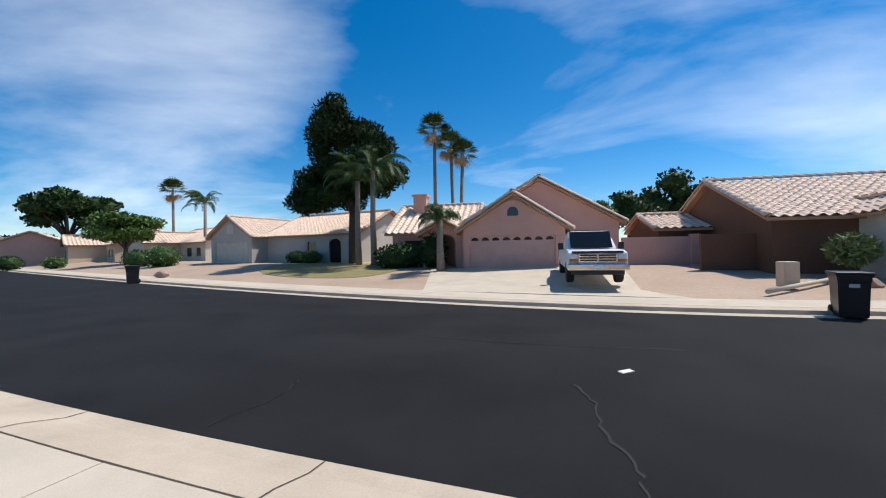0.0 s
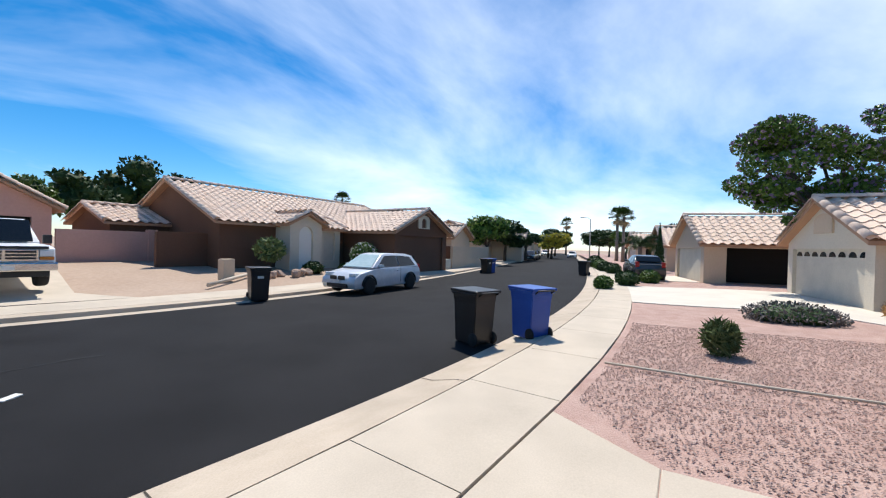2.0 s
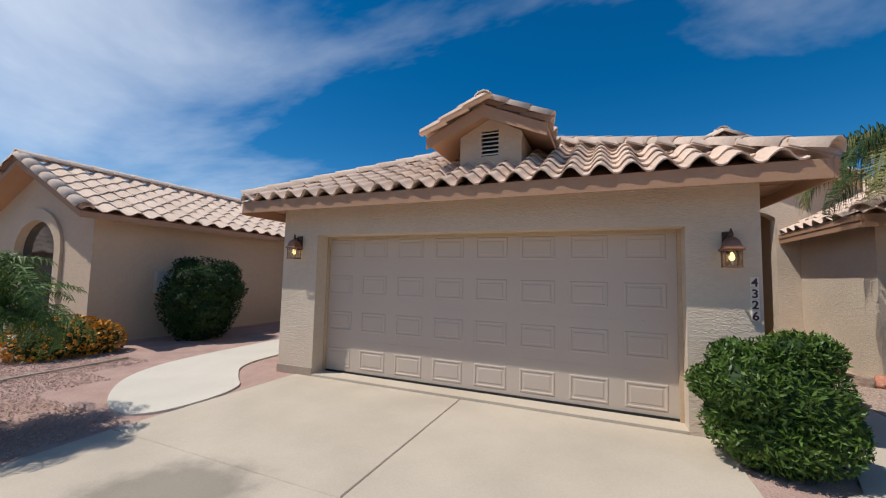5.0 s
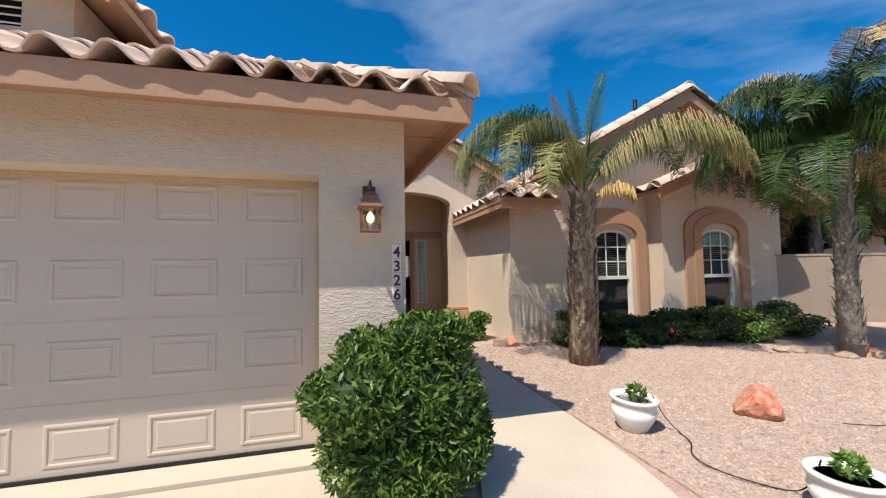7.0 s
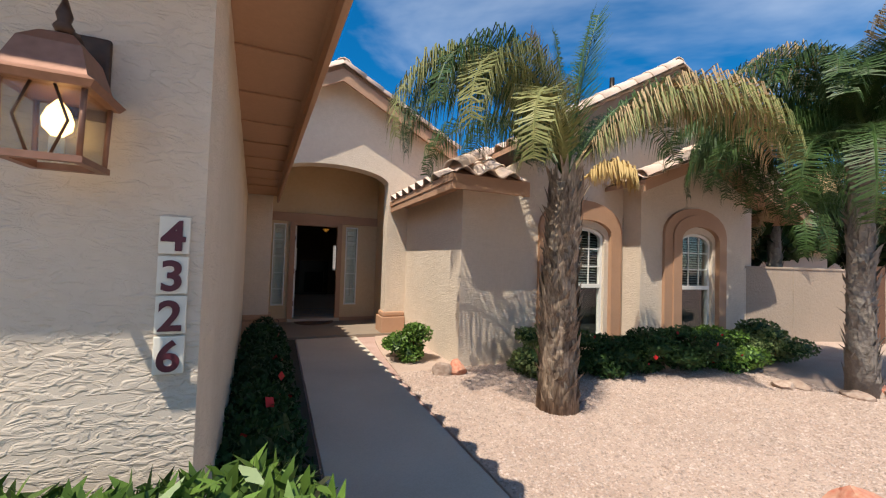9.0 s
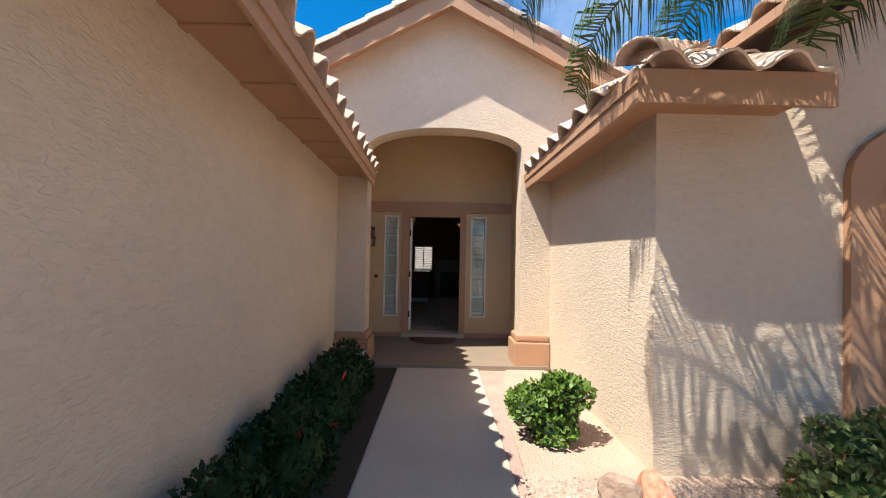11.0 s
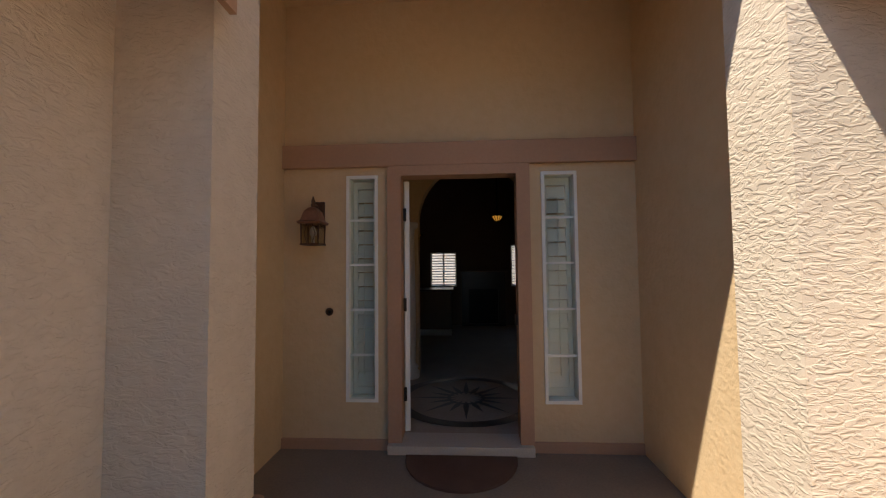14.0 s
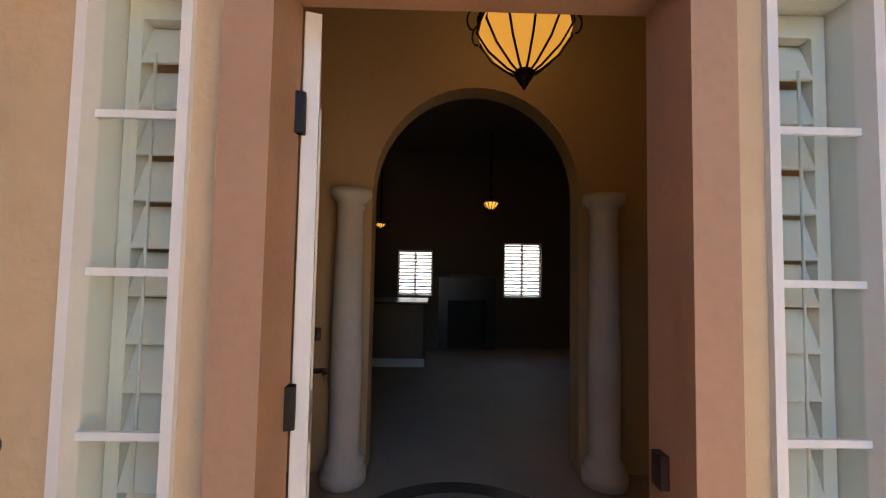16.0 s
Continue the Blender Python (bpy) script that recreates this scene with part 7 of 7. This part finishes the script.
# ---- fixtures and small things ----
def lantern(m, lit, name, label):
    """A wall lantern: back plate, arm, copper hood and a glazed cage; it hangs on the -y side."""
    ln = thing(name, label, "lantern", m)
    part("back_plate", box((-0.05, -0.02, -0.02), (0.05, 0.0, 0.2), 0.008), BRONZE, ln)
    part("arm", tube([(0, -0.02, 0.12), (0, -0.08, 0.16), (0, -0.13, 0.13)], 0.014), BRONZE, ln)
    hood = bmesh.new()
    rings = []
    for z, w in ((0.0, 0.085), (0.015, 0.095), (0.03, 0.075), (0.10, 0.055), (0.13, 0.03), (0.14, 0.012)):
        rings.append([hood.verts.new((sx_ * w, -0.13 + sy_ * w, z)) for sx_, sy_ in ((-1, -1), (1, -1), (1, 1), (-1, 1))])
    for r0, r1 in zip(rings, rings[1:]):
        for i in range(4):
            hood.faces.new((r0[i], r0[(i + 1) % 4], r1[(i + 1) % 4], r1[i]))
    hood.faces.new(rings[0][::-1]); hood.faces.new(rings[-1])
    part("hood", hood, COPPER, ln, "weathered copper hood")
    part("finial", lathe([(0.012, 0.14), (0.02, 0.155), (0.012, 0.17), (0.016, 0.185), (0.004, 0.225)], 12), BRONZE, ln, m=pose(0, -0.13, 0))
    for sx_, sy_ in ((-1, -1), (1, -1), (1, 1), (-1, 1)):
        part("cage_bar", tube([(sx_ * 0.07, -0.13 + sy_ * 0.07, 0.0), (sx_ * 0.066, -0.13 + sy_ * 0.066, -0.155)], 0.006, 6), COPPER if lit else BRONZE, ln)
    part("cage_base", slab([(-0.075, -0.205), (0.075, -0.205), (0.075, -0.055), (-0.075, -0.055)], [[(-0.055, -0.185), (0.055, -0.185), (0.055, -0.075), (-0.055, -0.075)]], -0.165, -0.15, "z"), COPPER if lit else BRONZE, ln)
    for k, (a, b) in enumerate((((-0.066, -0.198), (0.066, -0.195)), ((-0.066, -0.065), (0.066, -0.062)))):
        part("pane", box((a[0], a[1], -0.15), (b[0], b[1], 0.0)), LAMP_GLASS, ln).visible_shadow = False
    for sx_ in (-1, 1):
        part("pane", box((sx_ * 0.066 - 0.0015, -0.193, -0.15), (sx_ * 0.066 + 0.0015, -0.067, 0.0)), LAMP_GLASS, ln).visible_shadow = False
        part("lead_line", tube([(sx_ * 0.02, -0.2, -0.15), (sx_ * 0.045, -0.2, -0.075), (sx_ * 0.02, -0.2, 0.0)], 0.003, 5), BRONZE, ln)
    part("candle", tube([(0, -0.13, -0.155), (0, -0.13, -0.10)], 0.014, 10), WHITE, ln)
    part("bulb", lathe([(0.008, -0.10), (0.026, -0.08), (0.028, -0.06), (0.02, -0.035), (0.004, -0.012)], 14), BULB_LIT if lit else BULB_OFF, ln, "glowing bulb" if lit else "", m=pose(0, -0.13, 0))
    return ln


lantern(pose(5.29, -0.001, 1.855), True, "wall_lantern", "lit copper wall lantern beside the garage door")
lantern(pose(-0.34, -0.001, 1.92), True, "wall_lantern", "lit copper wall lantern by the garage corner")
lantern(pose(5.41, 7.999, 1.82), False, "wall_lantern", "unlit bronze wall lantern on the porch wall")

# house number
num = thing("house_number", "dark red house number digits on four cream tiles", "sign", pose(5.50, -0.001, 1.60) @ Matrix.Scale(1.18, 4))
for i, ch in enumerate("4326"):
    t = part("number_tile", box((-0.031, -0.010, -0.088), (0.031, 0.0, 0.0), 0.003), NUMBER_TILE, num, m=pose(0, 0, -0.0935 * i))
    cu = bpy.data.curves.new("digit", "FONT")
    cu.body, cu.size, cu.align_x, cu.extrude, cu.offset = ch, 0.098, "CENTER", 0.002, 0.0022
    tmp = bpy.data.objects.new("digit", cu)
    scene.collection.objects.link(tmp)
    bpy.context.view_layer.update()
    me = bpy.data.meshes.new_from_object(tmp.evaluated_get(bpy.context.evaluated_depsgraph_get()))
    bpy.data.objects.remove(tmp)
    me.materials.clear(); me.materials.append(NUMBER)
    part("digit", me, parent=t, m=pose(0, -0.0125, -0.079, 90))

bell = thing("door_bell", "small dark round door bell button", "door bell", pose(5.50, 7.999, 1.12, 90))
part("ring", lathe([(0.03, 0.0), (0.032, 0.008), (0.022, 0.014)], 20), BRONZE, bell)
part("button", lathe([(0.014, 0.014), (0.012, 0.019)], 16), IRON, bell)

mat_outline = [(0.42 * math.cos(math.pi * k / 16), -0.46 * math.sin(math.pi * k / 16)) for k in range(17)]
solo("door_mat", slab(mat_outline, [], 0.0, 0.018, "z"), DOORMAT, "half-round dark brown coir door mat on the porch", "door mat", m=pose(6.56, 7.88, 0.0315))


def stone(m, size, material, label, seed, name="boulder", group=""):
    bm = bmesh.new()
    bmesh.ops.create_icosphere(bm, subdivisions=3, radius=1)
    rs5 = random.Random(seed)
    cuts = [(Vector((rs5.uniform(-1, 1), rs5.uniform(-1, 1), rs5.uniform(-0.4, 1))).normalized(), rs5.uniform(0.55, 0.85)) for _ in range(9)]
    for v in bm.verts:
        p_ = v.co.copy()
        for n_, d_ in cuts:
            k_ = p_.dot(n_)
            if k_ > d_:
                p_ -= n_ * (k_ - d_)
        p_ *= 1 + 0.06 * noise.noise(p_ * 3 + Vector((seed, 0, 0)))
        v.co = Vector((p_.x * size[0], p_.y * size[1], p_.z * size[2]))
    return solo(name, bm, material, label, "rock", group, m=m)


stone(pose(8.86, -0.22, 0.08, 0, 0, 25), (0.27, 0.2, 0.19), ROCK_RED, "red landscape boulder lying on the gravel", 1)
stone(pose(7.85, 3.45, 0.05), (0.15, 0.12, 0.12), ROCK_BROWN, "pale tan rock beside the house wall", 2)
stone(pose(8.05, 3.42, 0.06), (0.14, 0.11, 0.13), ROCK_RED, "pink rock beside the house wall", 3)
stone(pose(-1.75, -3.3, 0.02), (0.2, 0.24, 0.26), ROCK_RED, "orange red boulder behind the dwarf palm", 4)
stone(pose(12.9, 1.0, 0.03), (0.2, 0.13, 0.08), ROCK_RED, "flat red rock by the palm", 5)
stone(pose(13.2, -0.3, 0.02), (0.2, 0.12, 0.06), ROCK_RED, "flat red rock in the gravel", 6)
for i in range(16):
    t_ = i / 15
    stone(pose(11.9 + 3.4 * t_, 1.6 - 3.0 * t_ + 0.15 * math.sin(i * 2.2), 0.01, 0, 0, i * 47), (0.17, 0.12, 0.08), ROCK_BROWN, "flat brown edging stone in the entry yard", 20 + i, "edging_stone", "stones edging the gravel")
for i in range(10):
    a_ = i * 0.62
    stone(pose(-1.25 + 0.5 * math.cos(a_) + 0.1, -3.6 + 0.6 * math.sin(a_), -0.04, 0, 0, i * 70), (0.12, 0.1, 0.08), ROCK_BROWN, "brown rock round the dwarf palm", 50 + i, "edging_stone", "rocks round the dwarf palm")


def pot(m, label, s, plant=True):
    p_ = thing("flower_pot", label, "pot", m)
    part("bowl", lathe([(0.10 * s, 0.0), (0.115 * s, 0.02 * s), (0.165 * s, 0.12 * s), (0.175 * s, 0.17 * s), (0.168 * s, 0.175 * s), (0.172 * s, 0.2 * s), (0.165 * s, 0.235 * s), (0.19 * s, 0.25 * s), (0.19 * s, 0.27 * s), (0.16 * s, 0.272 * s), (0.15 * s, 0.23 * s)], 28), WHITE_POT, p_, "white glazed bowl")
    part("soil", lathe([(0.01, 0.225 * s), (0.15 * s, 0.23 * s)], 20), SOIL, p_)
    if plant:
        v_, f_ = leaf_cloud([((0.02, 0, 0.3 * s), (0.07 * s, 0.07 * s, 0.07 * s))], 120, 0.06, 9, 0.4)
        part("seedling", data_of("seedling", v_, f_, LEAF), parent=p_, label="small green seedling")


pot(pose(7.54, -0.12, -0.015, 3, 2, 0), "white glazed pot with a small green plant", 1.05)
pot(pose(7.78, -1.47, -0.02), "white glazed pot with a small plant by the walk", 1.0)


def lax(points, steps=10):
    """A smooth line through the points."""
    ps = [Vector(q) for q in points]
    ps = [ps[0]] + ps + [ps[-1]]
    out = []
    for a, b, c, d in zip(ps, ps[1:], ps[2:], ps[3:]):
        for k in range(steps):
            u = k / steps
            out.append(0.5 * ((2 * b) + (c - a) * u + (2 * a - 5 * b + 4 * c - d) * u * u + (3 * b - a - 3 * c + d) * u ** 3))
    return out + [ps[-1]]


cable = [(7.69, -0.19, 0.28), (7.77, -0.24, 0.1), (7.82, -0.33, 0.006), (7.75, -0.5, 0.005), (7.60, -0.65, 0.005), (7.55, -0.82, 0.005), (7.62, -1.02, 0.005), (7.77, -1.2, 0.006), (7.81, -1.28, 0.1), (7.78, -1.35, 0.26)]
solo("garden_hose", tube(lax(cable), 0.0045, 6), CABLE, "thin black drip hose lying on the gravel", "hose")
solo("drip_line", tube(lax([(9.3, -0.6, 0.004), (9.55, -0.72, 0.004), (9.8, -0.75, 0.008), (10.2, -0.7, 0.004)]), 0.004, 6), CABLE, "thin black drip line lying on the gravel", "hose")

# plant stake with scrolls by the porch pillar
stake = thing("garden_ornament", "wrought iron scroll stake with a glass dish", "ornament", pose(5.72, 5.55, 0))
part("stake", tube([(0, 0, 0), (0, 0, 0.42)], 0.005, 6), IRON, stake)
for s_ in (-1, 1):
    part("scroll", tube([(s_ * (0.05 + 0.045 * math.sin(a_ * 0.45)), 0, 0.42 + 0.045 * math.cos(a_ * 0.45)) for a_ in range(14)], 0.004, 5), IRON, stake)
part("dish", lathe([(0.01, 0.30), (0.07, 0.33), (0.1, 0.36), (0.095, 0.362)], 16), mat("glass_dish", (0.62, 0.66, 0.72), None, 0.15), stake)

# edging strip in the left-hand yard
solo("edging_strip", tube([(-2.95, -7.7, -0.15), (-2.9, -6.0, -0.1), (-2.94, -4.4, -0.05), (-3.2, -3.4, -0.03), (-3.4, -2.0, 0.0), (-3.5, -0.6, 0.0)], 0.018, 6), CONCRETE, "thin pale edging strip across the gravel", "edging")
# rack by the side wall
rack = thing("metal_rack", "small rusty metal rack by the side wall", "rack", pose(-1.15, 3.4, -0.02))
for sx_, sy_ in ((0, 0), (0.4, 0), (0.4, 0.5), (0, 0.5)):
    part("leg", tube([(sx_, sy_, 0), (sx_, sy_, 0.75)], 0.012, 6), ROCK_BROWN, rack)
for z_ in (0.3, 0.7):
    part("shelf", box((0, 0, z_), (0.4, 0.5, z_ + 0.03), 0.005), ROCK_BROWN, rack)
# across the street: meter boxes, kerbs of gravel beds
solo("utility_box", box((-0.22, -0.22, -0.1), (0.22, 0.22, 0.72), 0.03), TAN_H, "tan utility pedestal in the gravel", "utility box", m=pose(-5.0, -21.9, 0.05))
solo("utility_box", box((-0.6, -0.3, -0.1), (0.6, 0.3, 0.55), 0.03), mat("green_grey_metal", (0.5, 0.52, 0.46), None, 0.6), "pale utility cabinet by the far pavement", "utility box", m=pose(-20.4, -21.6, 0.0))
solo("edging_strip", tube([(-8.6, -24.6, 0.2), (-7.0, -23.0, 0.12), (-5.2, -21.6, 0.05), (-3.6, -20.4, -0.04)], 0.07, 6), CONCRETE, "pale edging strip beside the driveway gravel", "edging")
for i in range(6):
    stone(pose(-6.6 - 0.5 * i, -21.8 - 0.25 * (i % 3), 0.05, 0, 0, i * 60), (0.3, 0.25, 0.22), ROCK_BROWN, "brown landscape rock before the brown house", 80 + i, "boulder", "rocks before the brown house")
stone(pose(26.0, -27.9, 0.05), (0.5, 0.4, 0.25), ROCK_BROWN, "brown landscape rock by the far pavement", 90)

lampst = thing("street_lamp", "slim grey street lamp down the street", "street lamp", pose(-45, -16.4, -0.2))
part("pole", tube([(0, 0, 0), (0, 0, 5.4)], [0.09, 0.05], 8), GREY_H, lampst)
part("arm", tube([(0, 0, 5.35), (-0.3, -0.5, 5.6), (-0.6, -1.0, 5.65)], 0.03, 6), GREY_H, lampst)
part("head", box((-0.75, -1.3, 5.58), (-0.55, -0.9, 5.68), 0.02), GREY_H, lampst)

CRACK = mat("road_tar", (0.006, 0.006, 0.007), None, 0.7)
# the street surface: tar-filled cracks, a scrap of litter
for j_, pts in enumerate(([(2.85, -12.3), (2.7, -11.8), (2.75, -11.2), (2.6, -10.7), (2.66, -10.2)], [(6.5, -10.7), (6.2, -11.5), (6.3, -12.1)], [(1.0, -14.0), (3.5, -14.1), (6.0, -14.6)])):
    rs6 = random.Random(j_)
    path = []
    for a_, b_ in zip(pts, pts[1:]):
        for k in range(6):
            t_ = k / 6
            path.append((a_[0] + (b_[0] - a_[0]) * t_ + rs6.uniform(-0.03, 0.03), a_[1] + (b_[1] - a_[1]) * t_ + rs6.uniform(-0.03, 0.03)))
    verts, faces = [], []
    for i, (x_, y_) in enumerate(path):
        d_ = abs(dist_street(x_, y_))
        z_ = -0.24 - 0.015 * d_ if d_ < 2 else -0.27 - (d_ - 2) * 0.0256
        w_ = rs6.uniform(0.008, 0.018)
        verts += [(x_ - w_, y_ - w_, z_ + 0.004), (x_ + w_, y_ + w_, z_ + 0.004)]
        if i:
            faces.append((2 * i - 2, 2 * i - 1, 2 * i + 1, 2 * i))
    solo("road_crack", data_of("road_crack", verts, faces, CRACK), None, "dark tar-filled crack in the asphalt", "crack", kind="structure")
solo("litter", box((-0.09, -0.05, 0.0), (0.09, 0.05, 0.02), 0.008), WHITE, "small crumpled white paper on the asphalt", "litter", m=pose(2.14, -12.85, -0.262, 0, 4, 25))


def pebbles(name, label, area, count, size, material, seed, keep, lift=0.0):
    """Loose gravel stones as one mesh: squashed octahedra."""
    rs7 = np.random.RandomState(seed)
    xs = area[0] + (area[2] - area[0]) * rs7.rand(count)
    ys = area[1] + (area[3] - area[1]) * rs7.rand(count)
    base = np.array([(1, 0, 0), (0, 1, 0), (-1, 0, 0), (0, -1, 0), (0, 0, 1), (0, 0, -1)], float)
    tri = [(0, 1, 4), (1, 2, 4), (2, 3, 4), (3, 0, 4), (1, 0, 5), (2, 1, 5), (3, 2, 5), (0, 3, 5)]
    verts, faces = [], []
    for x_, y_ in zip(xs, ys):
        if not keep(x_, y_):
            continue
        s_ = size * (0.5 + rs7.rand() * 1.0)
        q = base * (s_, s_ * (0.6 + 0.5 * rs7.rand()), s_ * 0.6) + rs7.normal(size=(6, 3)) * s_ * 0.12
        a_ = rs7.rand() * 6.283
        c_, sn = math.cos(a_), math.sin(a_)
        k = len(verts)
        z_ = land(x_, y_) + lift
        verts.extend([(x_ + p_[0] * c_ - p_[1] * sn, y_ + p_[0] * sn + p_[1] * c_, z_ + p_[2]) for p_ in q])
        faces.extend([(k + a, k + b, k + c) for a, b, c in tri])
    solo(name, data_of(name, verts, faces, material), None, label, "gravel", kind="stuff")


def red_yard(x_, y_):
    walk_ = (-3.0 < x_ < -0.3) and y_ > -2.25 and (x_ + 3.0) > 0.0 and not (x_ < -2.3 and y_ < -1.4)
    return dist_street(x_, y_) > 5.98 and x_ < -0.36 - max(0.0, -6.8 - y_) * 1.1 and not walk_ and not (x_ < -8 and y_ > -5)


def tan_yard(x_, y_):
    return 7.24 < x_ and y_ < 3.68 and not (x_ > 11.3 and y_ > 3.3)


pebbles("loose_gravel", "loose pink crushed gravel stones", (-7.0, -8.5, -0.3, -0.5), 42000, 0.0125, PEBBLE, 1, red_yard, 0.004)
pebbles("loose_gravel", "loose tan gravel stones of the entry yard", (7.24, -2.0, 12.5, 3.7), 62000, 0.011, PEBBLE_TAN, 2, tan_yard, 0.008)

# joints cut across the near kerb, and one crack in the gutter
for k in range(14):
    xk = -16.4 + 1.83 * 1.6 * k + 0.4
    vs = []
    for d_, z_ in ((3.96, -0.3165), (4.15, -0.303), (4.5, -0.213), (4.65, -0.193)):
        for e_ in (-0.007, 0.007):
            q_ = off(xk + e_, d_)
            vs.append((q_.x, q_.y, z_ + 0.0035))
    solo("kerb_joint", data_of("kerb_joint", vs, [(0, 1, 3, 2), (2, 3, 5, 4), (4, 5, 7, 6)], JOINT), None, "dark joint cut across the kerb", "joint", kind="structure")
